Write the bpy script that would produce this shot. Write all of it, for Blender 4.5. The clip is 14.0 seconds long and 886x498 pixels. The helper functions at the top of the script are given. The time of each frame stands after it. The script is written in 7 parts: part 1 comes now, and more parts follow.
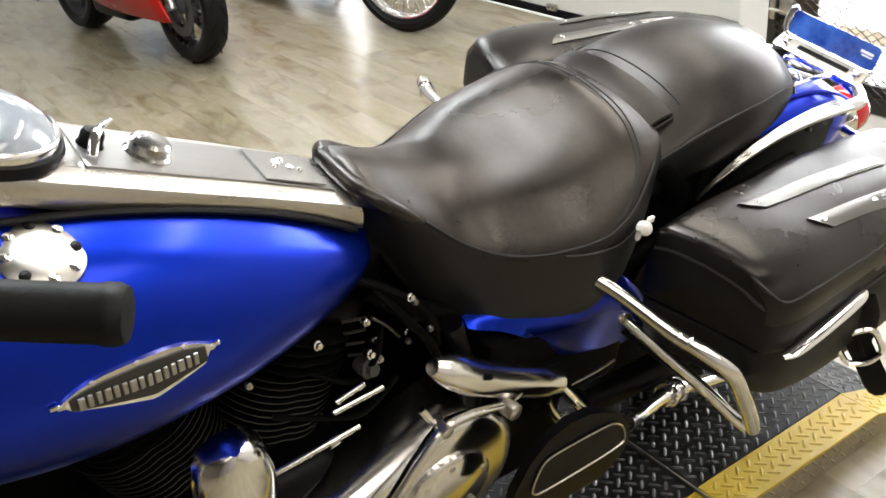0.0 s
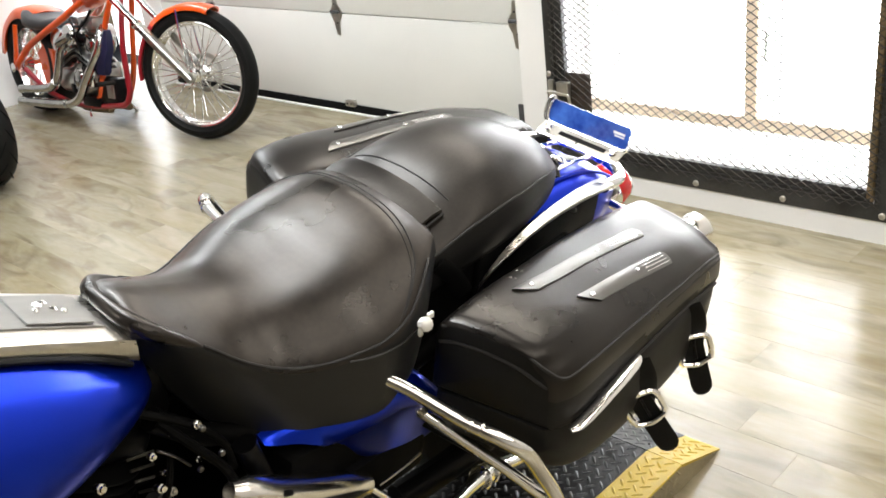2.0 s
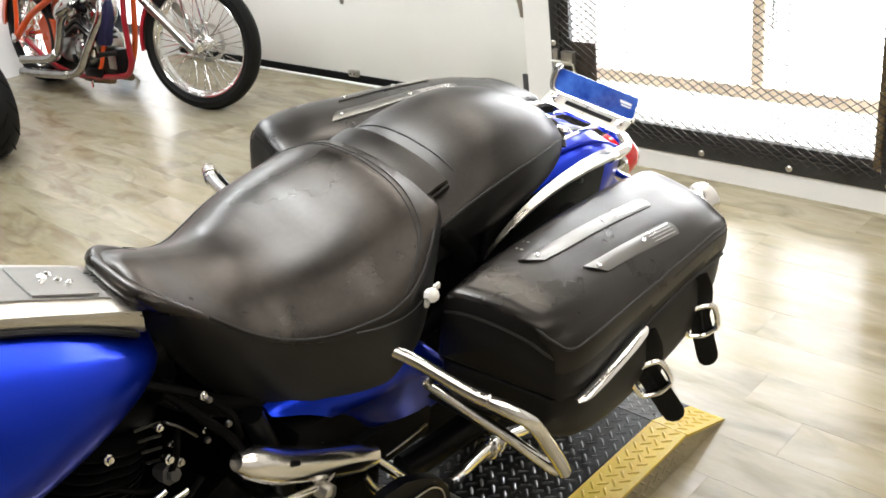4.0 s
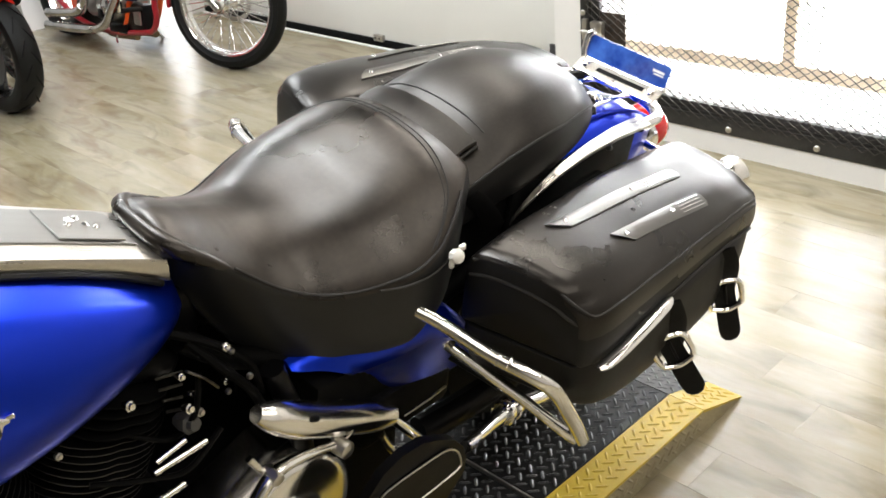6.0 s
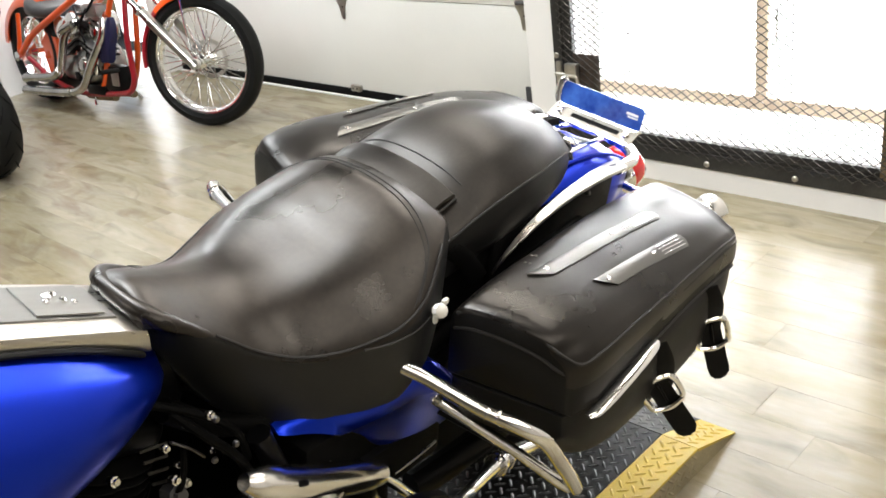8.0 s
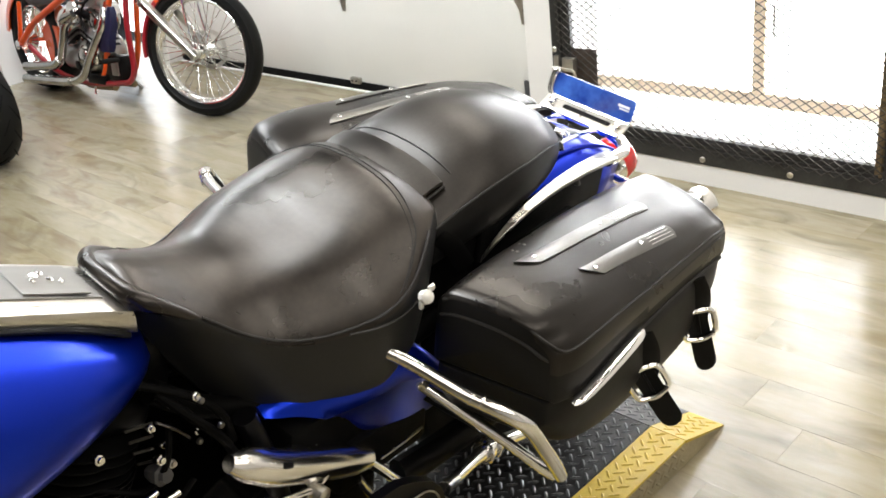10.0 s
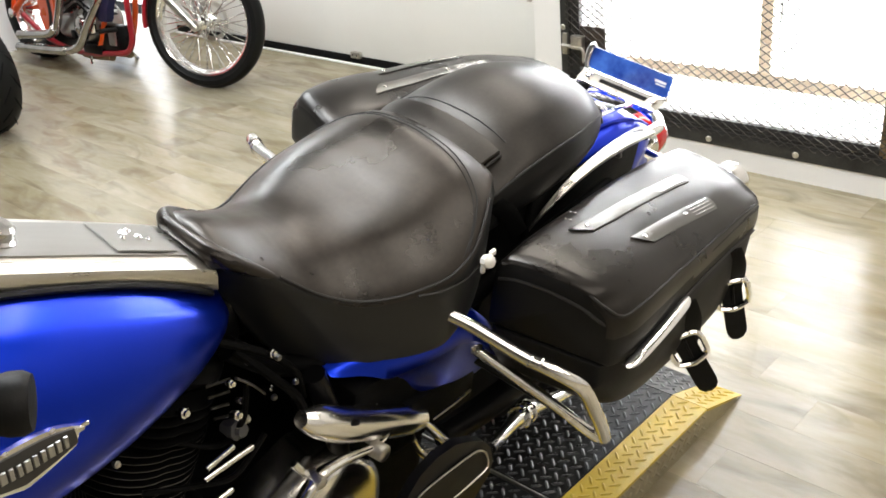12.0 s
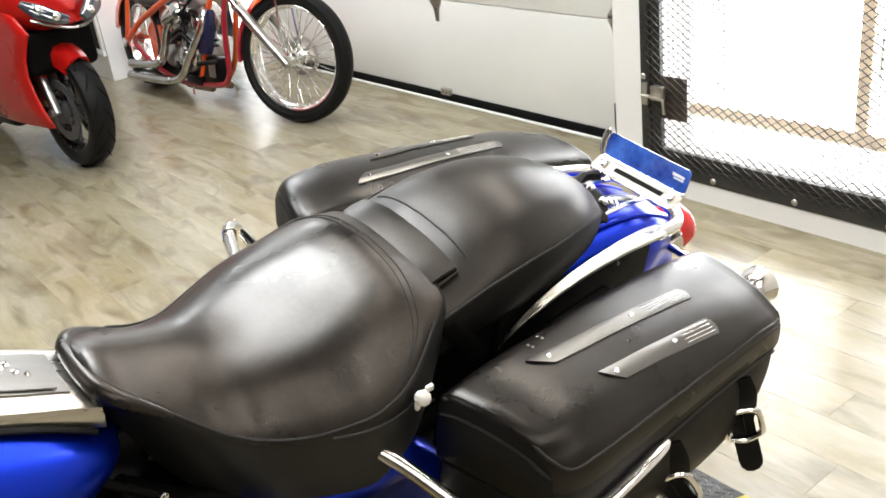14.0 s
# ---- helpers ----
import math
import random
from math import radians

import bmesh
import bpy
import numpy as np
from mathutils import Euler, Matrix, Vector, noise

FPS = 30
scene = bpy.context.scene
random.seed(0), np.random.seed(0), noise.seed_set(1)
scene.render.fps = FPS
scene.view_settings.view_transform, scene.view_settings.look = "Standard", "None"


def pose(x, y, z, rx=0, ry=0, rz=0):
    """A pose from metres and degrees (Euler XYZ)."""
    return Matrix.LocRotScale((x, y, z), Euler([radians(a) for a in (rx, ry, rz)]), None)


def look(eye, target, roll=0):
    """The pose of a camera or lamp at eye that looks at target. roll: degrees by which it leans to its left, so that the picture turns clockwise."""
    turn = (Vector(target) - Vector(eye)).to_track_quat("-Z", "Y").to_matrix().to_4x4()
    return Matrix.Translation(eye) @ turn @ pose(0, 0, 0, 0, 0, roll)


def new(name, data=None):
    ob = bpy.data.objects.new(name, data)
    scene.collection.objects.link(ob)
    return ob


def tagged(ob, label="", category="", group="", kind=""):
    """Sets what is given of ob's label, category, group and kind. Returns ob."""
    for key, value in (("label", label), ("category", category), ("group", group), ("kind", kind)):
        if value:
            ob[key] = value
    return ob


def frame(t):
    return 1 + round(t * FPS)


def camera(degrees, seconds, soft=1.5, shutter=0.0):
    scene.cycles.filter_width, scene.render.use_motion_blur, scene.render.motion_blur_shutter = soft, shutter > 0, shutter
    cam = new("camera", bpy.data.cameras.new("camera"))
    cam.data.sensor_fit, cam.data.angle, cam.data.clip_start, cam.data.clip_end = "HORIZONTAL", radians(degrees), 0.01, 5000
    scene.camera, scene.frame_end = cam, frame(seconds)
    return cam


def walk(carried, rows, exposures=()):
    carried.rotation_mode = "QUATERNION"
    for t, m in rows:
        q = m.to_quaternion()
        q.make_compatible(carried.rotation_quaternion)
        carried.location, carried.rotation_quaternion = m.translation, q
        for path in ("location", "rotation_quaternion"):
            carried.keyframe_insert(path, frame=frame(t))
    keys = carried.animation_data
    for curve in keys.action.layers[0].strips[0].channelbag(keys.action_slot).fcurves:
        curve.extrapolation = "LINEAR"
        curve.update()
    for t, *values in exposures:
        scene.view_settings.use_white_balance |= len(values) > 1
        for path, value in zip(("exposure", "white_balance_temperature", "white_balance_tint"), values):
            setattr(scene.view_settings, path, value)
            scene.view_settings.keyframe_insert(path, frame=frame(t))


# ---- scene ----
cam = camera(50.2, 14.0, soft=1.7)
PATH = [
    (0, (0.033, 0.162, 1.385), (0.968, 1.654, 0.436), -5.64),
    (0.5, (0.064, 0.154, 1.392), (1.160, 1.541, 0.457), -6.11),
    (1, (0.092, 0.134, 1.404), (1.316, 1.450, 0.526), -7.50),
    (1.5, (0.101, 0.113, 1.408), (1.365, 1.432, 0.594), -7.94),
    (2, (0.088, 0.102, 1.414), (1.348, 1.421, 0.594), -7.16),
    (2.5, (0.080, 0.103, 1.411), (1.329, 1.390, 0.526), -6.64),
    (5, (0.095, 0.115, 1.410), (1.316, 1.441, 0.544), -7.72),
    (5.5, (0.093, 0.118, 1.394), (1.295, 1.434, 0.487), -6.87),
    (6, (0.080, 0.126, 1.393), (1.267, 1.444, 0.469), -5.76),
    (6.5, (0.075, 0.129, 1.386), (1.249, 1.441, 0.436), -5.74),
    (7, (0.081, 0.133, 1.388), (1.271, 1.441, 0.453), -6.26),
    (7.5, (0.086, 0.140, 1.381), (1.291, 1.428, 0.438), -5.49),
    (8, (0.095, 0.126, 1.407), (1.334, 1.447, 0.559), -8.03),
    (10.5, (0.098, 0.102, 1.396), (1.326, 1.422, 0.530), -7.06),
    (11, (0.095, 0.124, 1.401), (1.295, 1.459, 0.519), -7.28),
    (11.5, (0.064, 0.150, 1.413), (1.274, 1.491, 0.554), -6.40),
    (12, (-0.022, 0.164, 1.410), (1.232, 1.435, 0.509), -5.91),
    (12.5, (-0.118, 0.142, 1.423), (1.308, 1.218, 0.523), 3.02),
    (13, (-0.120, 0.144, 1.439), (1.226, 1.357, 0.593), 1.24),
    (13.5, (0.098, 0.116, 1.447), (1.286, 1.492, 0.613), -4.55),
    (14, (0.314, 0.111, 1.467), (1.373, 1.580, 0.618), -7.31),
]
walk(cam, [(t, look(eye, target, roll)) for t, eye, target, roll in PATH])

# ---- world and light ----
world = bpy.data.worlds.new("world")
scene.world = world
world.use_nodes = True
wn = world.node_tree
sky = wn.nodes.new("ShaderNodeTexSky")
sky.sky_type, sky.sun_disc = "NISHITA", False
sky.sun_elevation, sky.sun_rotation = radians(40), radians(60)
wn.links.new(sky.outputs[0], wn.nodes["Background"].inputs[0])
wn.nodes["Background"].inputs[1].default_value = 0.1

CEILING = 2.95
# place, size and power of the ceiling lights; cool panels over the far side, warm tubes behind
LAMPS = [(1.46, 1.60, 0.24, 2.4, 16, 0), (0.88, 2.10, 0.50, 1.7, 82, 1), (0.25, 3.6, 0.6, 1.25, 36, 1), (1.5, 4.6, 0.6, 1.25, 34, 1), (2.45, 5.3, 0.6, 1.25, 54, 1), (-1.3, -1.5, 0.6, 2.4, 12, 0), (-0.1, -1.5, 0.6, 2.4, 24, 0), (1.1, -1.5, 0.6, 2.4, 26, 0), (2.2, -1.5, 0.6, 2.4, 22, 0), (-1.6, 2.0, 0.24, 1.3, 24, 0), (2.60, 1.50, 0.24, 2.0, 34, 0)]


def area_lamp(name, place, target, sx, sy, watts, colour):
    data = bpy.data.lights.new(name, "AREA")
    data.shape, data.size, data.size_y = "RECTANGLE", sx, sy
    data.energy, data.color = watts, colour
    ob = new(name, data)
    ob.matrix_world = look(place, target)
    return tagged(ob, kind="structure")


for lx, ly, sx, sy, watts, cool in LAMPS:
    area_lamp("tube_light", (lx, ly, CEILING - 0.075), (lx, ly + 0.0001, 0), sx, sy, watts, (0.91, 0.955, 0.985) if cool else (1.0, 0.925, 0.83))

# ---- materials ----


def mat(name, col, rough=0.5, metal=0.0, coat=0.0, var=0.15, scale=6.0, fine=90.0, bump=0.15, dist=0.001, rvar=0.12,
        rand=0.0, stretch=(1, 1, 1), tint=None, coat_rough=0.04, spec=0.5):
    m = bpy.data.materials.new(name)
    m.use_nodes = True
    n, k = m.node_tree.nodes, m.node_tree.links
    b = n["Principled BSDF"]
    b.inputs["Metallic"].default_value = metal
    b.inputs["Specular IOR Level"].default_value = spec
    b.inputs["Coat Weight"].default_value = coat
    b.inputs["Coat Roughness"].default_value = coat_rough
    tc, mp = n.new("ShaderNodeTexCoord"), n.new("ShaderNodeMapping")
    mp.inputs["Scale"].default_value = stretch
    k.new(tc.outputs["Object"], mp.inputs["Vector"])
    big, small = n.new("ShaderNodeTexNoise"), n.new("ShaderNodeTexNoise")
    for node, sc, det in ((big, scale, 5.0), (small, fine, 3.0)):
        node.inputs["Scale"].default_value, node.inputs["Detail"].default_value = sc, det
        k.new(mp.outputs["Vector"], node.inputs["Vector"])
    mixf = n.new("ShaderNodeMath")
    mixf.operation = "MULTIPLY_ADD"
    k.new(small.outputs["Fac"], mixf.inputs[0])
    mixf.inputs[1].default_value = 0.35
    k.new(big.outputs["Fac"], mixf.inputs[2])
    rng = n.new("ShaderNodeMapRange")
    rng.inputs["From Min"].default_value, rng.inputs["From Max"].default_value = 0.42, 0.92
    k.new(mixf.outputs[0], rng.inputs["Value"])
    mx = n.new("ShaderNodeMix")
    mx.data_type = "RGBA"
    lo = [c * (1 - var) for c in col]
    hi = [min(1.0, c * (1 + var)) for c in (tint or col)]
    mx.inputs["A"].default_value, mx.inputs["B"].default_value = (*lo, 1), (*hi, 1)
    k.new(rng.outputs["Result"], mx.inputs["Factor"])
    out = mx.outputs["Result"]
    if rand:
        info, hsv, r2 = n.new("ShaderNodeObjectInfo"), n.new("ShaderNodeHueSaturation"), n.new("ShaderNodeMapRange")
        r2.inputs["To Min"].default_value, r2.inputs["To Max"].default_value = 1 - rand, 1 + rand
        k.new(info.outputs["Random"], r2.inputs["Value"])
        k.new(r2.outputs["Result"], hsv.inputs["Value"])
        k.new(out, hsv.inputs["Color"])
        out = hsv.outputs["Color"]
    k.new(out, b.inputs["Base Color"])
    rr = n.new("ShaderNodeMapRange")
    rr.inputs["From Min"].default_value, rr.inputs["From Max"].default_value = 0.3, 0.7
    rr.inputs["To Min"].default_value, rr.inputs["To Max"].default_value = max(0.02, rough - rvar * rough), rough + rvar * rough
    k.new(big.outputs["Fac"], rr.inputs["Value"])
    k.new(rr.outputs["Result"], b.inputs["Roughness"])
    if bump:
        bp = n.new("ShaderNodeBump")
        bp.inputs["Strength"].default_value, bp.inputs["Distance"].default_value = bump, dist
        k.new(small.outputs["Fac"], bp.inputs["Height"])
        k.new(bp.outputs["Normal"], b.inputs["Normal"])
    return m


def glow(name, col, strength):
    m = bpy.data.materials.new(name)
    m.use_nodes = True
    b = m.node_tree.nodes["Principled BSDF"]
    b.inputs["Base Color"].default_value = (*col, 1)
    b.inputs["Emission Color"].default_value = (*col, 1)
    b.inputs["Emission Strength"].default_value = strength
    return m


def frosted(name):
    m = bpy.data.materials.new(name)
    m.use_nodes = True
    n, k = m.node_tree.nodes, m.node_tree.links
    tr, mx = n.new("ShaderNodeBsdfTranslucent"), n.new("ShaderNodeMixShader")
    tr.inputs["Color"].default_value = (0.9, 0.92, 0.92, 1)
    mx.inputs[0].default_value = 0.6
    k.new(n["Principled BSDF"].outputs[0], mx.inputs[1])
    k.new(tr.outputs[0], mx.inputs[2])
    k.new(mx.outputs[0], n["Material Output"].inputs["Surface"])
    return m


LEATHER = mat("black_leather", (0.0042, 0.0040, 0.0039), 0.31, var=0.5, scale=9.0, fine=110, bump=0.06, dist=0.0004, rvar=0.24, spec=0.48, tint=(0.0200, 0.0155, 0.0122))
BAG_LEATHER = mat("saddlebag_leather", (0.0038, 0.0037, 0.0037), 0.29, var=0.4, scale=11, fine=120, bump=0.06, dist=0.0004, rvar=0.12, spec=0.37, tint=(0.008, 0.0066, 0.0056))
PILLION = mat("pillion_leather", (0.0046, 0.0044, 0.0043), 0.37, var=0.45, scale=9.0, fine=170, bump=0.12, dist=0.0005, rvar=0.25, spec=0.40, tint=(0.0150, 0.0128, 0.0110))
SKIRT = mat("seat_skirt_vinyl", (0.011, 0.0112, 0.0113), 0.42, var=0.3, scale=9, fine=300, bump=0.12, dist=0.0004, spec=0.42)
BAG_SIDE = mat("saddlebag_side_leather", (0.0052, 0.0050, 0.0048), 0.50, var=0.35, scale=10, fine=260, bump=0.16, dist=0.0005, rvar=0.12, spec=0.24)
LEATHER_SIDE = mat("black_vinyl", (0.0036, 0.0036, 0.0036), 0.46, var=0.25, scale=9, fine=480, bump=0.3, dist=0.0006, spec=0.13)
BLUE = mat("blue_pearl_paint", (0.001, 0.030, 0.56), 0.29, metal=0.92, coat_rough=0.16, coat=0.24, var=0.12, scale=3, fine=900, bump=0.0, rvar=0.05)
CHROME = mat("chrome", (0.90, 0.895, 0.885), 0.145, metal=1.0, var=0.04, scale=5, fine=60, bump=0.02, rvar=0.35)
SATIN = mat("brushed_steel", (0.62, 0.60, 0.56), 0.30, metal=1.0, var=0.10, scale=10, fine=160, bump=0.06, stretch=(1, 12, 1))
COVER = mat("polished_cover", (0.94, 0.93, 0.91), 0.19, metal=1.0, var=0.04, scale=9, fine=80, bump=0.03, rvar=0.3)
INSERT = mat("bright_brushed_insert", (0.47, 0.466, 0.455), 0.34, metal=1.0, var=0.06, scale=10, fine=160, bump=0.06, stretch=(1, 12, 1))
STRIP = mat("polished_trim", (0.19, 0.186, 0.178), 0.32, metal=1.0, var=0.06, scale=12, fine=200, bump=0.05, stretch=(1, 8, 1))
BLACK = mat("black_enamel", (0.003, 0.003, 0.0034), 0.34, var=0.3, scale=8, fine=150, bump=0.12, spec=0.14)
CRINKLE = mat("black_crinkle", (0.003, 0.003, 0.003), 0.55, var=0.3, scale=12, fine=600, bump=0.4, spec=0.06)
RUBBER = mat("rubber", (0.006, 0.006, 0.006), 0.55, spec=0.2, var=0.3, scale=14, fine=220, bump=0.3)
RIM = mat("machined_dark_rim", (0.17, 0.17, 0.175), 0.28, metal=0.9, var=0.2, scale=12, fine=160, bump=0.08)
TYRE = mat("tyre_rubber", (0.006, 0.006, 0.006), 0.5, spec=0.18, var=0.3, scale=10, fine=180, bump=0.25)
FINEDGE = mat("machined_fin_edge", (0.075, 0.072, 0.066), 0.45, metal=1.0, var=0.3, scale=30, fine=200, bump=0.1)
GREY = mat("grey_plastic", (0.05, 0.05, 0.052), 0.4, var=0.2, scale=10, fine=200, bump=0.1)
RED_LENS = mat("red_lens", (0.62, 0.012, 0.014), 0.12, coat=1.0, var=0.1, scale=20, fine=90, bump=0.2)
AMBER = mat("amber_lens", (0.75, 0.22, 0.01), 0.15, coat=0.8, var=0.1, bump=0.1)
# pale blue-grey base stands in for the reflection on the gauge dome
GAUGE_SHEEN = mat("gauge_glass", (0.30, 0.33, 0.37), 0.08, coat=1.0, var=0.2, scale=6, bump=0.0)
# lighter blue mottling in the colour stands in for reflections on the plate
PLATE_BLUE = mat("blue_plate_sheen", (0.004, 0.024, 0.26), 0.08, coat=1.0, var=0.15, scale=14, fine=80, bump=0.04, tint=(0.05, 0.14, 0.5))
HEADGLASS = mat("headlamp_glass", (0.035, 0.038, 0.045), 0.08, coat=1.0, var=0.2, scale=6, bump=0.0)
WHITE_INK = mat("white_print", (0.75, 0.77, 0.8), 0.4, var=0.05, bump=0.02)
DARK_INK = mat("dark_print", (0.03, 0.028, 0.025), 0.5, var=0.1, bump=0.02)
ORANGE = mat("orange_paint", (0.70, 0.085, 0.006), 0.30, coat=0.5, var=0.1, scale=4, fine=300, bump=0.0)
MAROON = mat("dark_red_paint", (0.29, 0.008, 0.016), 0.32, coat=0.3, var=0.12, scale=4, fine=300, bump=0.0)
RED = mat("red_fairing_paint", (0.46, 0.008, 0.006), 0.30, coat=0.25, spec=0.3, var=0.08, scale=3, fine=300, bump=0.0)
NAVY = mat("navy_cloth", (0.006, 0.007, 0.045), 0.7, var=0.3, scale=20, fine=300, bump=0.3)
PIPE = mat("dulled_chrome", (0.50, 0.49, 0.47), 0.18, metal=1.0, var=0.3, scale=12, fine=90, bump=0.05, rvar=0.4)
CASTALU = mat("cast_aluminium", (0.42, 0.42, 0.41), 0.32, metal=1.0, var=0.2, scale=14, fine=260, bump=0.2)
WALL = mat("white_wall_paint", (0.77, 0.758, 0.738), 0.55, var=0.04, scale=2.2, fine=160, bump=0.12, dist=0.0015)
DOORWHITE = mat("garage_door_enamel", (0.74, 0.733, 0.695), 0.42, var=0.05, scale=1.6, fine=220, bump=0.15, dist=0.001)
# grey of an unseen wall, set for the fill it throws back
BOUNCEWALL = mat("grey_bounce_wall", (0.50, 0.49, 0.47), 0.6, var=0.06, scale=3, fine=60, bump=0.15)
# tone of an unseen wall, dark to deepen contrast in reflections
UNSEEN_DARK = mat("unseen_dark_wall", (0.13, 0.11, 0.09), 0.6, var=0.2, scale=3, fine=60, bump=0.15)
FROST = frosted("frosted_panel")
# ceiling colour kept dark so that black leather reflects less of it
CEIL = mat("darkened_ceiling", (0.12, 0.114, 0.106), 0.8, var=0.05, scale=3, fine=80, bump=0.1)
STEEL = mat("dark_gate_steel", (0.055, 0.055, 0.055), 0.46, metal=0.7, var=0.35, scale=7, fine=120, bump=0.25)
MESH = mat("expanded_metal", (0.055, 0.050, 0.045), 0.6, metal=0.3, var=0.35, scale=20, fine=150, bump=0.2)
RUSTPLATE = mat("brown_lock_plate", (0.080, 0.058, 0.045), 0.55, metal=0.4, var=0.35, scale=24, fine=140, bump=0.25)
BRASSY = mat("aged_brass", (0.22, 0.16, 0.09), 0.42, metal=0.8, var=0.35, scale=16, fine=120, bump=0.2)
ZINC = mat("zinc_hardware", (0.50, 0.48, 0.44), 0.38, metal=1.0, var=0.2, scale=30, fine=200, bump=0.15)
SEAL = mat("rubber_seal", (0.006, 0.006, 0.006), 0.8, spec=0.08, var=0.3, scale=20, fine=150, bump=0.3)
DECK = mat("black_deck_paint", (0.006, 0.006, 0.0062), 0.38, spec=0.22, var=0.4, scale=9, fine=140, bump=0.15, tint=(0.011, 0.011, 0.0112))
TREAD = mat("worn_tread", (0.085, 0.088, 0.092), 0.30, metal=0.5, var=0.5, scale=30, fine=200, bump=0.1)
YELLOW = mat("yellow_safety_paint", (0.54, 0.375, 0.016), 0.42, var=0.18, scale=8, fine=120, bump=0.2, tint=(0.52, 0.375, 0.028))
RAWPLATE = mat("scuffed_plate_steel", (0.34, 0.30, 0.20), 0.42, metal=0.5, var=0.3, scale=9, fine=130, bump=0.2)
# orange paled to peach, putting the daylight's bloom into the colour
ORANGE_BLOOM = mat("orange_edge_paled_by_bloom", (0.93, 0.75, 0.58), 0.5, var=0.12, scale=4, fine=90, bump=0.15, stretch=(6, 6, 1))
FRAMEWHITE = mat("white_door_frame", (0.80, 0.80, 0.78), 0.4, var=0.04, scale=4, fine=120, bump=0.08)
CONCRETE = mat("pale_concrete", (0.48, 0.47, 0.44), 0.8, var=0.15, scale=3, fine=60, bump=0.3)
DAYLIGHT = glow("daylight_sky", (0.96, 0.98, 1.0), 13.0)
FARLIGHT = glow("far_daylight", (0.96, 0.98, 1.0), 2.8)
STITCH = mat("waxed_thread", (0.012, 0.011, 0.010), 0.6, var=0.1, bump=0.1)
TIECREAM = mat("white_nylon", (0.80, 0.79, 0.75), 0.35, var=0.05, bump=0.08)


def floor_material():
    m = mat("vinyl_plank", (0.284, 0.236, 0.132), 0.24, var=0.17, scale=2.4, fine=16, bump=0.06, dist=0.0006, rvar=0.10,
            rand=0.075, stretch=(4.5, 0.9, 1), tint=(0.278, 0.252, 0.190))
    n, k = m.node_tree.nodes, m.node_tree.links
    tc = next(x for x in n if x.bl_idname == "ShaderNodeTexCoord")
    mp = next(x for x in n if x.bl_idname == "ShaderNodeMapping")
    info, add, mul = n.new("ShaderNodeObjectInfo"), n.new("ShaderNodeVectorMath"), n.new("ShaderNodeMath")
    mul.operation = "MULTIPLY"
    mul.inputs[1].default_value = 57.0
    k.new(info.outputs["Random"], mul.inputs[0])
    add.operation = "ADD"
    k.new(tc.outputs["Object"], add.inputs[0])
    k.new(mul.outputs[0], add.inputs[1])
    k.new(add.outputs[0], mp.inputs["Vector"])
    # knots and smoky patches
    b = n["Principled BSDF"]
    old = b.inputs["Base Color"].links[0].from_socket
    kn, rg, mx = n.new("ShaderNodeTexNoise"), n.new("ShaderNodeMapRange"), n.new("ShaderNodeMix")
    m2 = n.new("ShaderNodeMapping")
    m2.inputs["Scale"].default_value = (2.6, 0.9, 1)
    k.new(add.outputs[0], m2.inputs["Vector"])
    k.new(m2.outputs[0], kn.inputs["Vector"])
    kn.inputs["Scale"].default_value, kn.inputs["Detail"].default_value, kn.inputs["Distortion"].default_value = 3.0, 5.0, 1.2
    rg.inputs["From Min"].default_value, rg.inputs["From Max"].default_value = 0.48, 0.72
    k.new(kn.outputs["Fac"], rg.inputs["Value"])
    mx.data_type, mx.blend_type = "RGBA", "MULTIPLY"
    mx.inputs["B"].default_value = (0.62, 0.58, 0.54, 1)
    k.new(rg.outputs["Result"], mx.inputs["Factor"])
    k.new(old, mx.inputs["A"])
    k.new(mx.outputs["Result"], b.inputs["Base Color"])
    return m


PLANK = floor_material()


def add_folds(m, stretch, scale, strength, dist):
    """Broad soft folds under the fine grain."""
    n, k = m.node_tree.nodes, m.node_tree.links
    fine_bump = next(x for x in n if x.bl_idname == "ShaderNodeBump")
    tc, mp, ns, bp = n.new("ShaderNodeTexCoord"), n.new("ShaderNodeMapping"), n.new("ShaderNodeTexNoise"), n.new("ShaderNodeBump")
    mp.inputs["Scale"].default_value = stretch
    mp.inputs["Rotation"].default_value = (0, 0, radians(24))
    k.new(tc.outputs["Object"], mp.inputs["Vector"])
    k.new(mp.outputs["Vector"], ns.inputs["Vector"])
    ns.inputs["Scale"].default_value, ns.inputs["Detail"].default_value = scale, 2.5
    bp.inputs["Strength"].default_value, bp.inputs["Distance"].default_value = strength, dist
    k.new(ns.outputs["Fac"], bp.inputs["Height"])
    k.new(bp.outputs["Normal"], fine_bump.inputs["Normal"])


for m_ in (LEATHER, PILLION, BAG_LEATHER):
    m_.node_tree.nodes["Principled BSDF"].inputs["Specular Tint"].default_value = (1.0, 0.95, 0.90, 1)
add_folds(LEATHER, (2.0, 0.7, 1.0), 12.0, 0.26, 0.0040)
add_folds(PILLION, (1.3, 0.8, 1.0), 12.0, 0.16, 0.0036)
add_folds(BAG_LEATHER, (0.8, 1.2, 1.0), 12.0, 0.18, 0.0036)


def clear_glass():
    m = bpy.data.materials.new("clear_glass")
    m.use_nodes = True
    b = m.node_tree.nodes["Principled BSDF"]
    b.inputs["Transmission Weight"].default_value, b.inputs["Roughness"].default_value, b.inputs["IOR"].default_value = 1.0, 0.02, 1.05
    return m


GLASS = clear_glass()

# ---- building helpers ----


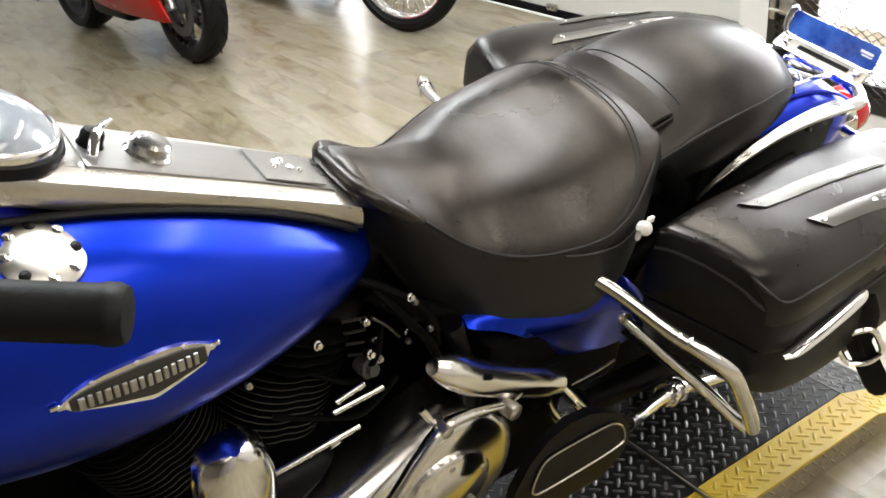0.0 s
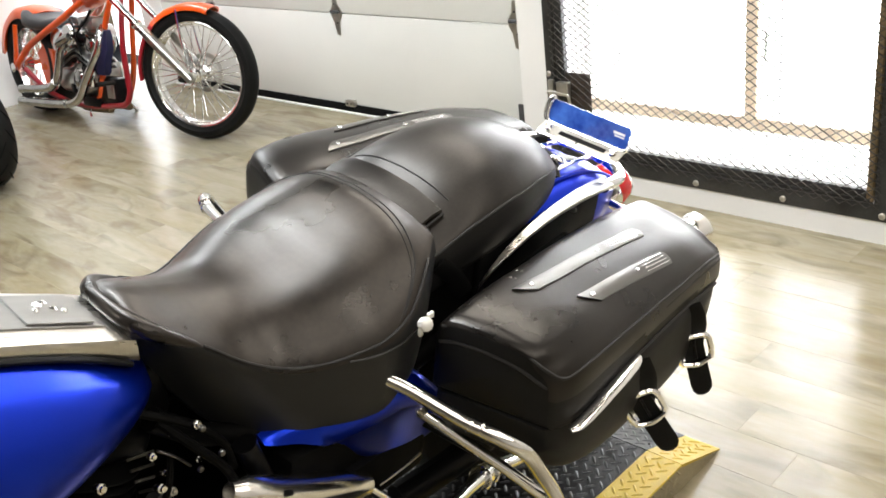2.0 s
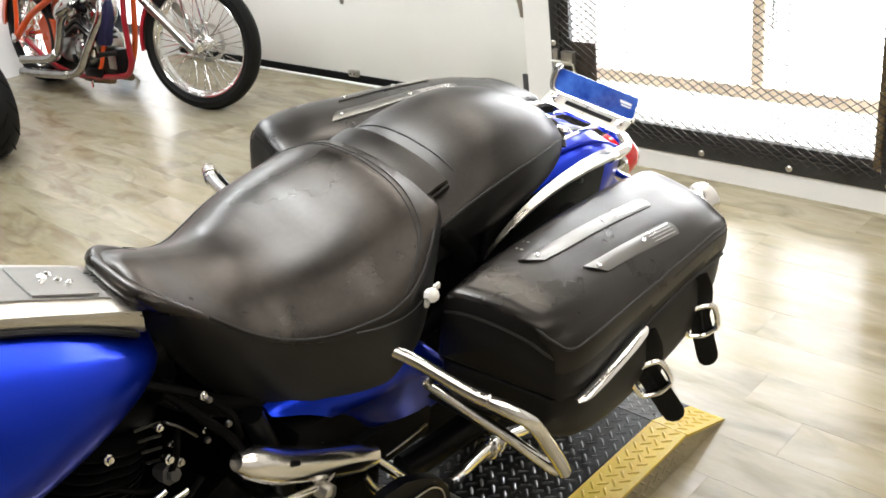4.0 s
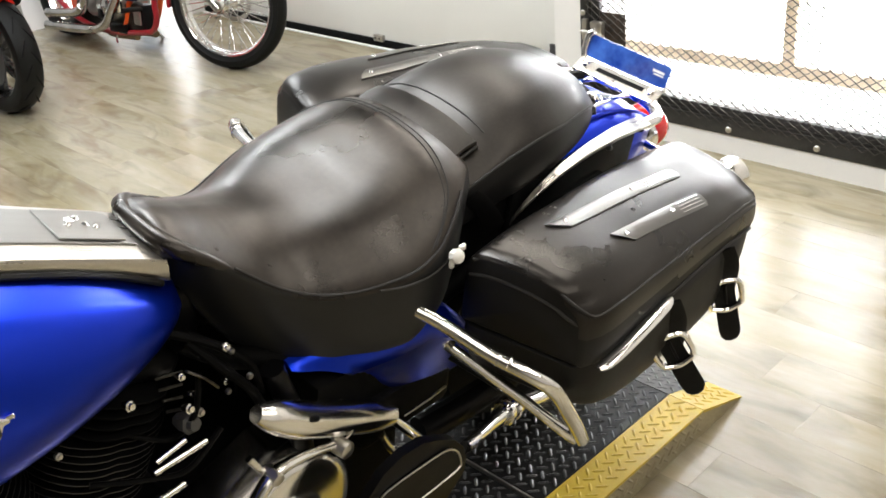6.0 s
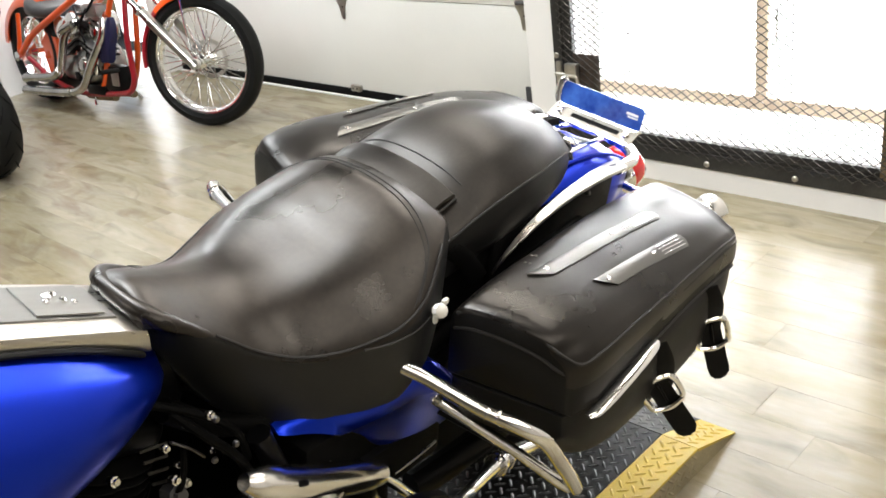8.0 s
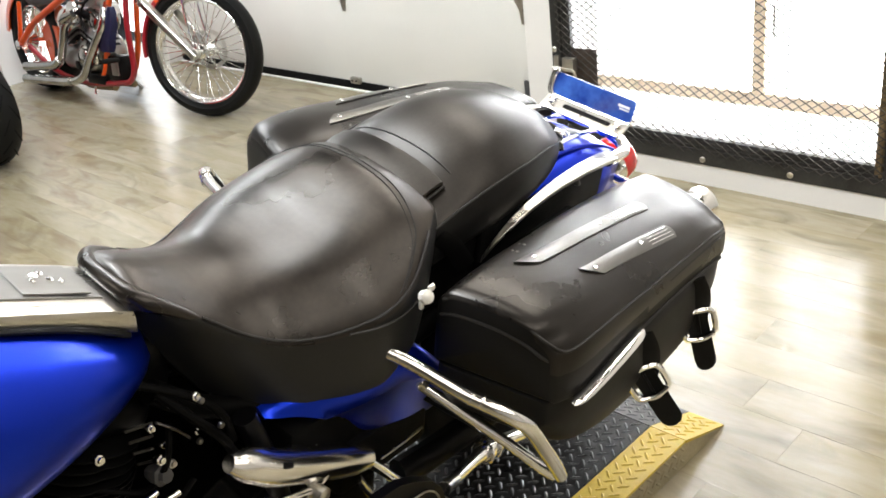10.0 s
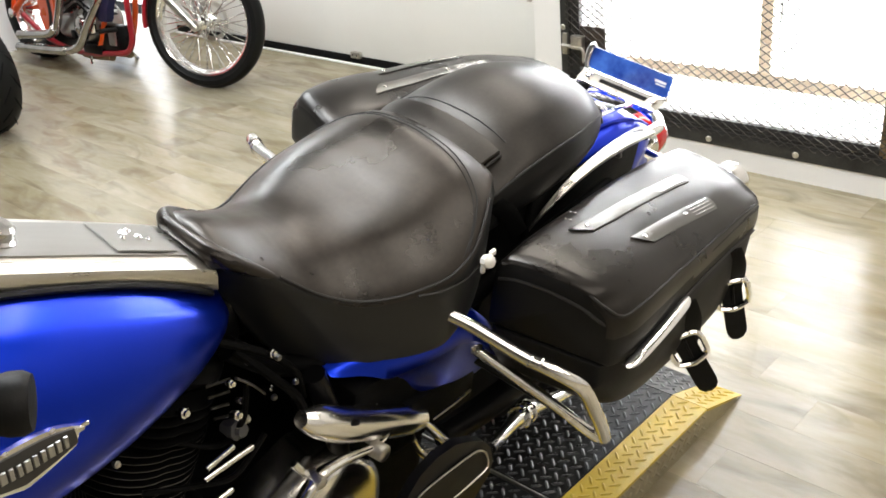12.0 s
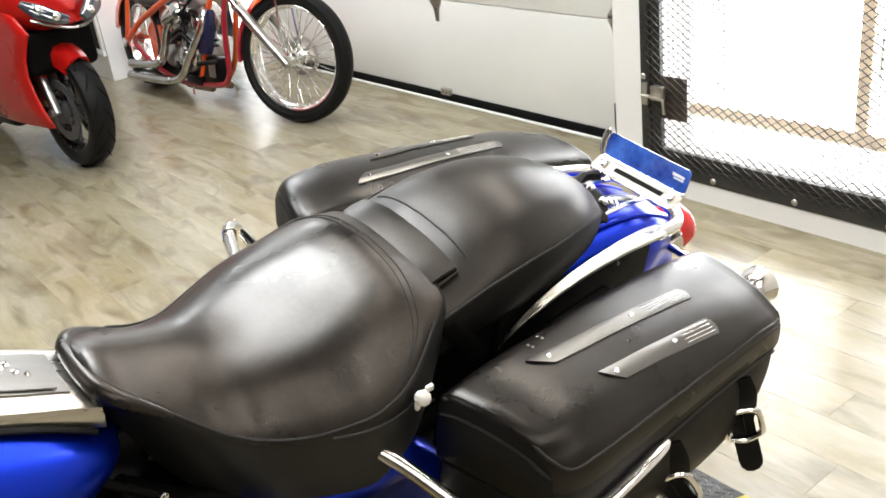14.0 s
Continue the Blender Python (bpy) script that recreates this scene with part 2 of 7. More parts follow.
def crom(pts, res=6, closed=False):
    """A smooth curve through points."""
    p = [Vector(q) for q in pts]
    if len(p) < 3 and not closed:
        return p
    out, n = [], len(p)
    for i in range(n if closed else n - 1):
        a, b, c, d = (p[(i - 1) % n], p[i], p[(i + 1) % n], p[(i + 2) % n]) if closed else (p[max(i - 1, 0)], p[i], p[i + 1], p[min(i + 2, n - 1)])
        for j in range(res):
            t = j / res
            out.append(0.5 * (2 * b + (c - a) * t + (2 * a - 5 * b + 4 * c - d) * t * t + (3 * b - a - 3 * c + d) * t ** 3))
    if not closed:
        out.append(p[-1])
    return out


def add_loft(bm, rings, closed=True, caps=(True, True)):
    rows = [[bm.verts.new(v) for v in r] for r in rings]
    n = len(rows[0])
    for a, b in zip(rows, rows[1:]):
        for i in range(n if closed else n - 1):
            bm.faces.new((a[i], a[(i + 1) % n], b[(i + 1) % n], b[i]))
    if closed and caps[0]:
        bm.faces.new(rows[0][::-1])
    if closed and caps[1]:
        bm.faces.new(rows[-1])
    return bm


def add_tube(bm, pts, r, n=12, res=6, closed=False, flat=1.0, up=None):
    """A round (or flattened) bar along a smooth path; r may be a list, one a point."""
    path = crom(pts, res, closed)
    if isinstance(r, (list, tuple)):
        rad = [v.x for v in crom([(q, 0, 0) for q in r], res, closed)]
    else:
        rad = [r] * len(path)
    rings, side = [], None
    m = len(path)
    for i, q in enumerate(path):
        d = (path[(i + 1) % m] - path[i - 1]) if closed else (path[min(i + 1, m - 1)] - path[max(i - 1, 0)])
        d.normalize()
        if up is not None:
            s = d.cross(Vector(up)).normalized()
        elif side is None:
            s = d.cross(Vector((0.13, 0.31, 0.94))).normalized()
        else:
            s = (side - d * side.dot(d)).normalized()
        side = s
        w = s.cross(d)
        rings.append([q + (s * math.cos(a) + w * math.sin(a) * flat) * rad[i] for a in (2 * math.pi * j / n for j in range(n))])
    if closed:
        rows = [[bm.verts.new(v) for v in g] for g in rings]
        for a, b in zip(rows, rows[1:] + rows[:1]):
            for i in range(n):
                bm.faces.new((a[i], a[(i + 1) % n], b[(i + 1) % n], b[i]))
        return bm
    return add_loft(bm, rings)


def add_box(bm, centre, size, bevel=0.0, m=None, seg=2):
    mm = Matrix.Translation(centre) @ (m or Matrix.Identity(4))
    geo = bmesh.ops.create_cube(bm, size=1.0, matrix=mm @ Matrix.Diagonal((*size, 1)))
    if bevel:
        edges = list({e for v in geo["verts"] for e in v.link_edges})
        bmesh.ops.bevel(bm, geom=edges, offset=bevel, segments=seg, profile=0.5, affect="EDGES")
    return bm


def frame_of(axis):
    z = Vector(axis).normalized()
    x = z.cross(Vector((0, 0, 1)) if abs(z.z) < 0.9 else Vector((1, 0, 0))).normalized()
    return x, z.cross(x), z


def add_lathe(bm, profile, origin, axis, n=32, closed=False):
    """Turns (radius, height) pairs about an axis."""
    x, y, z = frame_of(axis)
    o = Vector(origin)
    rings = [[o + z * h + (x * math.cos(a) + y * math.sin(a)) * r for a in (2 * math.pi * j / n for j in range(n))] for r, h in profile]
    if closed:
        rows = [[bm.verts.new(v) for v in g] for g in rings]
        for a, b in zip(rows, rows[1:] + rows[:1]):
            for i in range(n):
                bm.faces.new((a[i], a[(i + 1) % n], b[(i + 1) % n], b[i]))
        return bm
    return add_loft(bm, rings)


def add_rod(bm, a, b, r, n=10):
    d = Vector(b) - Vector(a)
    return add_lathe(bm, [(r, 0), (r, d.length)], a, d, n)


def add_plate(bm, outline, thick, m):
    """An outline in the xy plane of m, given thickness along its z."""
    rows = [[bm.verts.new(m @ Vector((x, y, z))) for x, y in outline] for z in (0, thick)]
    n = len(outline)
    bm.faces.new(rows[0][::-1])
    bm.faces.new(rows[1])
    for i in range(n):
        bm.faces.new((rows[0][i], rows[0][(i + 1) % n], rows[1][(i + 1) % n], rows[1][i]))
    return bm


def to_mesh(name, bm, material, sharp=38):
    bmesh.ops.recalc_face_normals(bm, faces=bm.faces)
    me = bpy.data.meshes.new(name)
    bm.to_mesh(me)
    bm.free()
    me.materials.append(material)
    me.polygons.foreach_set("use_smooth", [True] * len(me.polygons))
    me.set_sharp_from_angle(angle=radians(sharp))
    return me


def part(name, bm, material, parent=None, label="", sharp=38):
    ob = new(name, to_mesh(name, bm, material, sharp))
    if parent is not None:
        ob.parent = parent
    return tagged(ob, label)


def shared(name, mesh, parent, m):
    ob = new(name, mesh)
    ob.parent = parent
    ob.matrix_basis = m
    return ob


def thing(name, m, label, category, group="", kind=""):
    ob = new(name)
    ob.empty_display_size = 0.1
    ob.matrix_world = m
    return tagged(ob, label, category, group, kind)


def solid(name, bm, material, label, category="", kind="", group="", sharp=38):
    return tagged(part(name, bm, material, None, "", sharp), label, category, group, kind)


def interp(x, table):
    """A smooth reading of a short table of (x, value) pairs."""
    if x <= table[0][0]:
        return table[0][1]
    for i in range(len(table) - 1):
        (x0, y0), (x1, y1) = table[i], table[i + 1]
        if x <= x1:
            t = (x - x0) / (x1 - x0)
            m0 = (y1 - table[i - 1][1]) / (x1 - table[i - 1][0]) if i else (y1 - y0) / (x1 - x0)
            m1 = (table[i + 2][1] - y0) / (table[i + 2][0] - x0) if i + 2 < len(table) else (y1 - y0) / (x1 - x0)
            h = x1 - x0
            return (2 * t ** 3 - 3 * t * t + 1) * y0 + (t ** 3 - 2 * t * t + t) * h * m0 + (3 * t * t - 2 * t ** 3) * y1 + (t ** 3 - t * t) * h * m1
    return table[-1][1]


def bolt(parent, place, axis, r=0.006, h=0.004, material=None, name="bolt"):
    return part(name, add_lathe(bmesh.new(), [(r, 0), (r, h * 0.5), (r * 0.75, h * 0.9), (r * 0.2, h)], place, axis, 12), material or CHROME, parent)

# ---- the room ----
X_GATE, X_DOOR = 3.012, 3.36
WALL_T = 0.30
X0, Y0, Y1 = -4.2, -3.2, 7.9
HEIGHT = CEILING

bm = bmesh.new()
add_box(bm, ((X0 + 4.9) / 2, (Y0 + Y1) / 2, -0.06), (4.9 - X0, Y1 - Y0 + 0.6, 0.108))
floor = solid("floor", bm, SEAL, "tan wood-look vinyl plank floor with a soft sheen", kind="structure")

# out of view; its dark tone holds down reflections on seat and bags
bm = bmesh.new()
add_box(bm, ((X0 + 3.7) / 2, (Y0 + Y1) / 2, HEIGHT + 0.06), (3.7 - X0, Y1 - Y0 + 0.6, 0.12))
solid("ceiling", bm, CEIL, "ceiling out of view, darkened to weaken reflections", kind="structure")


def wall_box(name, x0, x1, y0, y1, z0, z1, label, material=WALL):
    b = add_box(bmesh.new(), ((x0 + x1) / 2, (y0 + y1) / 2, (z0 + z1) / 2), (x1 - x0, y1 - y0, z1 - z0))
    return solid(name, b, material, label, kind="structure")


GY0, GY1 = 1.08, 2.44     # the gate's opening
DY0, DY1 = 2.575, 5.92    # the garage door's opening
wall_box("wall_east_front", X_GATE, X_GATE + WALL_T, Y0, GY0 + 0.03, 0, HEIGHT, "smooth white painted wall beside the gate")
wall_box("wall_east_sill", X_GATE, X_GATE + WALL_T, GY0 + 0.03, GY1 - 0.03, 0, 0.105, "low white painted sill under the gate")
wall_box("wall_east_head", X_GATE + 0.002, X_GATE + WALL_T, GY0 + 0.03, GY1 - 0.03, 2.28, HEIGHT, "white wall above the gate")
wall_box("wall_east_post", X_GATE, X_GATE + 0.5, GY1 - 0.03, DY0, 0, HEIGHT, "white painted post between gate and garage door")
wall_box("wall_east_lintel", X_GATE + 0.002, X_GATE + 0.5, DY0, DY1, 2.45, HEIGHT, "white lintel over the garage door")
wall_box("wall_east_pier", X_GATE + 0.25, X_GATE + 0.5, DY1, DY1 + 0.10, 0, 2.45, "narrow white pier past the garage door")
wall_box("wall_east_back", X_GATE, X_GATE + 0.5, 7.30, Y1, 0, HEIGHT, "white wall past the garage door")
wall_box("wall_east_transom", X_GATE, X_GATE + 0.5, DY1 + 0.002, 7.30, 2.45, HEIGHT, "white wall over the far doorway")
bm = bmesh.new()
add_box(bm, (3.78, 6.65, 1.2), (0.02, 1.6, 2.6))
solid("backdrop_far", bm, FARLIGHT, "bright white daylight in the far doorway", kind="structure")
# added out of view to close the room and reflect darkly
wall_box("wall_west", X0 - 0.2, X0, Y0, Y1, 0, HEIGHT, "plain dark wall added out of view", UNSEEN_DARK)
# added out of view; bounces fill onto the engine chrome and seat side
wall_box("wall_south", X0, 3.4, Y0 - 0.2, Y0, 0, HEIGHT, "plain grey wall added out of view to bounce light", BOUNCEWALL)
wall_box("wall_north", X0, 2.2, Y1, Y1 + 0.2, 0, HEIGHT, "white end wall behind the motorcycles")
wall_box("wall_north_pier", 2.42, 2.74, 6.62, Y1 + 0.2, 0, HEIGHT, "white pier with bright wall behind the chopper")
win = thing("window_1", Matrix.Identity(4), "dark window with white frame in the side of the pier", "window", kind="structure")
part("pane", add_box(bmesh.new(), (2.412, 7.10, 0.90), (0.010, 0.86, 1.38), 0.001), BLACK, win, "dark glass")
for y_, z_, sy_, sz_ in ((7.10, 0.195, 0.94, 0.04), (7.10, 1.605, 0.94, 0.04), (6.65, 0.90, 0.04, 1.37), (7.55, 0.90, 0.04, 1.37)):
    part("window_frame", add_box(bmesh.new(), (2.408, y_, z_), (0.020, sy_, sz_), 0.003), FRAMEWHITE, win)
wall_box("baseboard", X0, 2.4, Y1 - 0.016, Y1 - 0.002, 0, 0.10, "white baseboard", FRAMEWHITE)

# ---- sectional garage door ----
door = thing("garage_door", Matrix.Identity(4), "closed white sectional garage door with black bottom seal", "garage door", kind="structure")
SEAM = 0.545
for i in range(5):
    z0 = 0.03 + (SEAM - 0.03 if i else 0) + max(0, i - 1) * 0.53
    z1 = SEAM + i * 0.53
    b = bmesh.new()
    add_box(b, (X_DOOR + 0.022, (2.62 + DY1 + 0.1) / 2, (z0 + z1) / 2), (0.044, DY1 + 0.1 - 2.62, z1 - z0 - 0.005), 0.004)
    part("panel", b, DOORWHITE, door)
part("bottom_seal", add_box(bmesh.new(), (X_DOOR + 0.006, 4.24, 0.022), (0.03, 3.34, 0.042), 0.006), SEAL, door, "black rubber bottom seal")
# white strip stands in for the glint of light under the seal
part("light_slit", add_box(bmesh.new(), (X_DOOR - 0.030, 4.24, 0.004), (0.020, 3.3, 0.007), 0.002), FRAMEWHITE, door, "pale strip standing in for light under the door")


def door_hinge(y, z):
    h = part("hinge", add_plate(bmesh.new(), [(-0.014, 0.10), (0.014, 0.10), (0.020, 0.045), (0.046, 0.012), (0.046, -0.012), (0.022, -0.050), (0.012, -0.115), (-0.012, -0.115), (-0.022, -0.050), (-0.046, -0.012), (-0.046, 0.012), (-0.020, 0.045)], 0.004,
                                Matrix(((0, 0, -1, X_DOOR), (1, 0, 0, y), (0, 1, 0, z), (0, 0, 0, 1)))), ZINC, door, "zinc steel hinge")
    part("knuckle", add_rod(bmesh.new(), (X_DOOR - 0.010, y - 0.032, z + 0.008), (X_DOOR - 0.010, y + 0.032, z + 0.008), 0.009), GREY, h)
    for d in (-0.02, 0.02):
        bolt(h, (X_DOOR - 0.004, y + d * 0.3, z + d * 2.5), (-1, 0, 0), 0.005, 0.004, GREY)


for hy, hz in ((4.12, 0.545), (2.872, 0.555), (5.32, 0.545), (4.12, 1.075), (2.872, 1.085), (5.32, 1.075)):
    door_hinge(hy, hz)
br = part("foot_bracket", add_box(bmesh.new(), (X_DOOR - 0.012, 4.10, 0.052), (0.024, 0.075, 0.035), 0.003), ZINC, door, "zinc steel foot bracket")
bolt(br, (X_DOOR - 0.024, 4.085, 0.052), (-1, 0, 0), 0.006, 0.005, GREY)
bolt(br, (X_DOOR - 0.024, 4.118, 0.052), (-1, 0, 0), 0.006, 0.005, GREY)
part("track_foot", add_box(bmesh.new(), (X_DOOR - 0.020, 2.865, 0.110), (0.012, 0.030, 0.15), 0.002), GREY, door)

# ---- mesh gate ----
gate = thing("mesh_gate", Matrix.Identity(4), "dark steel security gate of expanded metal mesh, closed", "gate")
GZ0, GZ1 = 0.08, 2.30


def gate_bar(name, y0, y1, z0, z1, x0=-0.006, x1=0.0, material=STEEL, bev=0.002, label=""):
    return part(name, add_box(bmesh.new(), (X_GATE + (x0 + x1) / 2, (y0 + y1) / 2, (z0 + z1) / 2), (x1 - x0, y1 - y0, z1 - z0), bev), material, gate, label)


gate_bar("bottom_rail", GY0, GY1, GZ0, GZ0 + 0.058)
gate_bar("top_rail", GY0, GY1, GZ1 - 0.06, GZ1)
gate_bar("frame_stile", GY0, GY0 + 0.045, GZ0 + 0.058, GZ1 - 0.06)
gate_bar("frame_stile", GY1 - 0.036, GY1, GZ0 + 0.058, GZ1 - 0.06)
# the leaf inside the frame
for nm, a, b_, c_, d_ in (("leaf_rail", GY0 + 0.052, GY1 - 0.042, GZ0 + 0.064, GZ0 + 0.098), ("leaf_stile", GY1 - 0.085, GY1 - 0.042, GZ0 + 0.064, GZ1 - 0.07)):
    gate_bar(nm, a, b_, c_, d_, 0.004, 0.028)
gate_bar("leaf_stile", GY0 + 0.056, GY0 + 0.088, GZ0 + 0.064, GZ1 - 0.07, 0.002, 0.028, BRASSY, 0.003, "brown-stained steel stile")
gate_bar("hinge_rod", GY0 + 0.062, GY0 + 0.072, GZ0 + 0.064, GZ1 - 0.07, -0.008, 0.004, BRASSY, 0.003)
gate_bar("stop_bar", GY1 - 0.050, GY1 - 0.030, GZ0 + 0.05, GZ1 - 0.06, 0.001, 0.0035)
gate_bar("stop_bar", GY0 + 0.04, GY0 + 0.06, GZ0 + 0.05, GZ1 - 0.06, 0.001, 0.0018)
gate_bar("stop_bar", GY0 + 0.062, GY1 - 0.052, GZ0 + 0.050, GZ0 + 0.070, 0.001, 0.0035)
for i in range(5):
    bolt(gate, (X_GATE - 0.006, GY0 + 0.029 + i * 0.333, GZ0 + 0.021), (-1, 0, 0), 0.0115, 0.007, ZINC)
for i in range(1, 6):
    bolt(gate, (X_GATE - 0.006, GY0 + 0.019, GZ0 + 0.021 + i * 0.335), (-1, 0, 0), 0.0115, 0.007, ZINC)
    bolt(gate, (X_GATE - 0.006, GY1 - 0.014, GZ0 + 0.04 + i * 0.335), (-1, 0, 0), 0.0115, 0.007, ZINC)


def expanded_mesh(y0, y1, z0, z1, x, w=0.043, h=0.0285, t=0.0015, d=0.0018):
    """Zigzag strands that meet at the knots, as slit and stretched sheet."""
    b = bmesh.new()
    ny, nz = int((y1 - y0) / w), int((z1 - z0) / h)
    for k in range(nz + 1):
        for sgn in (1, -1):
            for i in range(ny * 2):
                ya, yb = y0 + i * w / 2, y0 + (i + 1) * w / 2
                up = (i % 2 == 0)
                za = z0 + k * h + (0 if up else sgn * h / 2)
                zb = z0 + k * h + (sgn * h / 2 if up else 0)
                if min(za, zb) < z0 - 0.001 or max(za, zb) > z1 + h / 2:
                    continue
                tilt = 0.0012 * sgn
                ring = [[b.verts.new((x + tilt + sx * d, yy, zz + sz * t)) for sx, sz in ((-1, -1), (1, -1), (1, 1), (-1, 1))] for yy, zz in ((ya, za), (yb, zb))]
                for c in range(4):
                    b.faces.new((ring[0][c], ring[0][(c + 1) % 4], ring[1][(c + 1) % 4], ring[1][c]))
    return b


mesh_ob = part("mesh_panel", expanded_mesh(GY0 + 0.04, GY1 - 0.022, GZ0 + 0.040, GZ1 - 0.05, X_GATE - 0.0096), MESH, gate, "expanded metal mesh")
tagged(mesh_ob, kind="stuff")
# the lock plate behind the mesh, with its bolt
lock = gate_bar("lock_plate", 2.235, GY1 - 0.085, 0.300, 0.464, 0.006, 0.010, RUSTPLATE, 0.001, "square dark steel lock plate")
part("strike", add_box(bmesh.new(), (X_GATE - 0.014, GY1 - 0.03, 0.392), (0.016, 0.026, 0.085), 0.003), ZINC, lock)
part("lock_case", add_box(bmesh.new(), (X_GATE - 0.022, 2.345, 0.405), (0.026, 0.055, 0.055), 0.004), ZINC, lock)
part("lock_bolt", add_tube(bmesh.new(), [(X_GATE - 0.03, GY1 - 0.02, 0.388), (X_GATE - 0.03, 2.35, 0.388), (X_GATE - 0.03, 2.318, 0.380), (X_GATE - 0.03, 2.312, 0.33)], 0.0065, 10), ZINC, lock, "bent zinc slide bolt")

# ---- glazed double door behind the gate ----
XG = 3.27
glazed = thing("glazed_door", Matrix.Identity(4), "white-framed glazed double door with orange edge strips in daylight", "door", kind="structure")


def g_box(name, y0, y1, z0, z1, material=FRAMEWHITE, x0=0.0, x1=0.045, label=""):
    return part(name, add_box(bmesh.new(), (XG + (x0 + x1) / 2, (y0 + y1) / 2, (z0 + z1) / 2), (x1 - x0, y1 - y0, z1 - z0), 0.003), material, glazed, label)


g_box("kick_panel", GY0 - 0.1, GY1 + 0.1, 0.06, 0.233, FROST, 0.0, 0.006, "frosted lower panel")
g_box("edge_strip", GY0 - 0.1, GY1 + 0.1, 0.235, 0.285, ORANGE_BLOOM, -0.01, 0.03, "orange sill strip")
g_box("edge_strip", 1.675, 1.722, 0.287, 2.3, ORANGE_BLOOM, -0.01, 0.03, "orange upright strip")
g_box("stile", 1.58, 1.673, 0.287, 2.3, FROST, 0.0, 0.006)
g_box("stile", 2.31, 2.56, 0.287, 2.3, FROST, 0.0, 0.006)
g_box("stile", GY0 - 0.10, GY0 + 0.02, 0.287, 2.3, FROST, 0.0, 0.006)
g_box("door_handle", 1.630, 1.638, 0.50, 0.62, SATIN, -0.03, -0.018)
for a, b_ in ((1.10, 1.58), (1.722, 2.31)):
    pane = g_box("pane", a, b_, 0.287, 2.3, GLASS, 0.018, 0.024)
    pane.visible_shadow = False
bm = bmesh.new()
add_box(bm, (3.62, 1.75, -0.03), (0.5, 2.4, 0.04))
solid("pavement", bm, CONCRETE, "pale sunlit concrete outside the doors", kind="structure")
bm = bmesh.new()
add_box(bm, (3.70, 1.75, 1.2), (0.02, 1.9, 2.5))
solid("backdrop", bm, DAYLIGHT, "bright white daylight outside", kind="structure")

# ceiling lights
for lx, ly, sx, sy, watts, cool in LAMPS:
    lamp = thing("ceiling_light", pose(lx, ly, CEILING), "flat white ceiling light panel, lit" if cool else "long white fluorescent ceiling light, lit", "ceiling light", "ceiling lights")
    part("housing", add_box(bmesh.new(), (0, 0, -0.03), (sx + 0.06, sy + 0.06, 0.058), 0.008), FRAMEWHITE, lamp)

# ---- lift platform under the blue motorcycle ----
PZ, PY0, PY1, FOLD, TOE = 0.065, 1.0, 1.84, 1.59, 1.757
lift = thing("lift_platform", Matrix.Identity(4), "low black diamond-plate motorcycle lift with yellow edges", "lift platform")


def deck(name, x0, x1, y0, y1, z, material, label=""):
    return part(name, add_box(bmesh.new(), ((x0 + x1) / 2, (y0 + y1) / 2, z - 0.003), (x1 - x0, y1 - y0, 0.006), 0.0015, seg=1), material, lift, label)


SEAMX = 1.142
YW = 0.092
rear_deck = deck("deck_plate", SEAMX, FOLD, PY0 + YW, PY1 - YW, PZ, DECK)
front_deck = deck("deck_plate", -0.95, SEAMX - 0.006, PY0 + YW, PY1 - YW, PZ - 0.007, DECK)
yel = [deck("edge_plate", SEAMX, FOLD, PY0, PY0 + YW - 0.001, PZ + 0.0005, YELLOW, "yellow painted edge"), deck("edge_plate", SEAMX, FOLD, PY1 - YW + 0.001, PY1, PZ + 0.0005, YELLOW, "yellow painted edge"),
       deck("edge_plate", -0.95, SEAMX - 0.006, PY0, PY0 + YW - 0.001, PZ - 0.0065, YELLOW, "yellow painted edge"), deck("edge_plate", -0.95, SEAMX - 0.006, PY1 - YW + 0.001, PY1, PZ - 0.0065, YELLOW, "yellow painted edge")]


def slope(name, y0, y1, material, label=""):
    b = bmesh.new()
    lo_, hi_ = 0.002, PZ
    add_loft(b, [[(FOLD + 0.0005, y, hi_), (TOE, y, lo_ + 0.003), (TOE, y, lo_), (FOLD + 0.0005, y, hi_ - 0.008)] for y in (y0, y1)])
    return part(name, b, material, lift, label, 20)


slope("ramp_plate", PY0 + YW, PY1 - YW, DECK)
slope("ramp_edge", PY0, PY0 + YW - 0.001, YELLOW, "yellow painted ramp edge")
slope("ramp_edge", PY1 - YW + 0.001, PY1, YELLOW, "yellow painted ramp edge")
for y in (PY0, PY1 - 0.004):
    b = bmesh.new()
    add_loft(b, [[(-0.95, yy, 0.0), (TOE - 0.01, yy, 0.0), (FOLD, yy, PZ - 0.0065), (-0.95, yy, PZ - 0.0135)] for yy in (y + 0.001, y + 0.004)])
    part("side_plate", b, RAWPLATE, lift, "scuffed yellowish side plate", 20)
part("seam_angle", add_box(bmesh.new(), (SEAMX - 0.003, (PY0 + PY1) / 2, PZ - 0.009), (0.004, PY1 - PY0 - 0.02, 0.018), 0.001, seg=1), ZINC, lift, "bright worn seam edge")


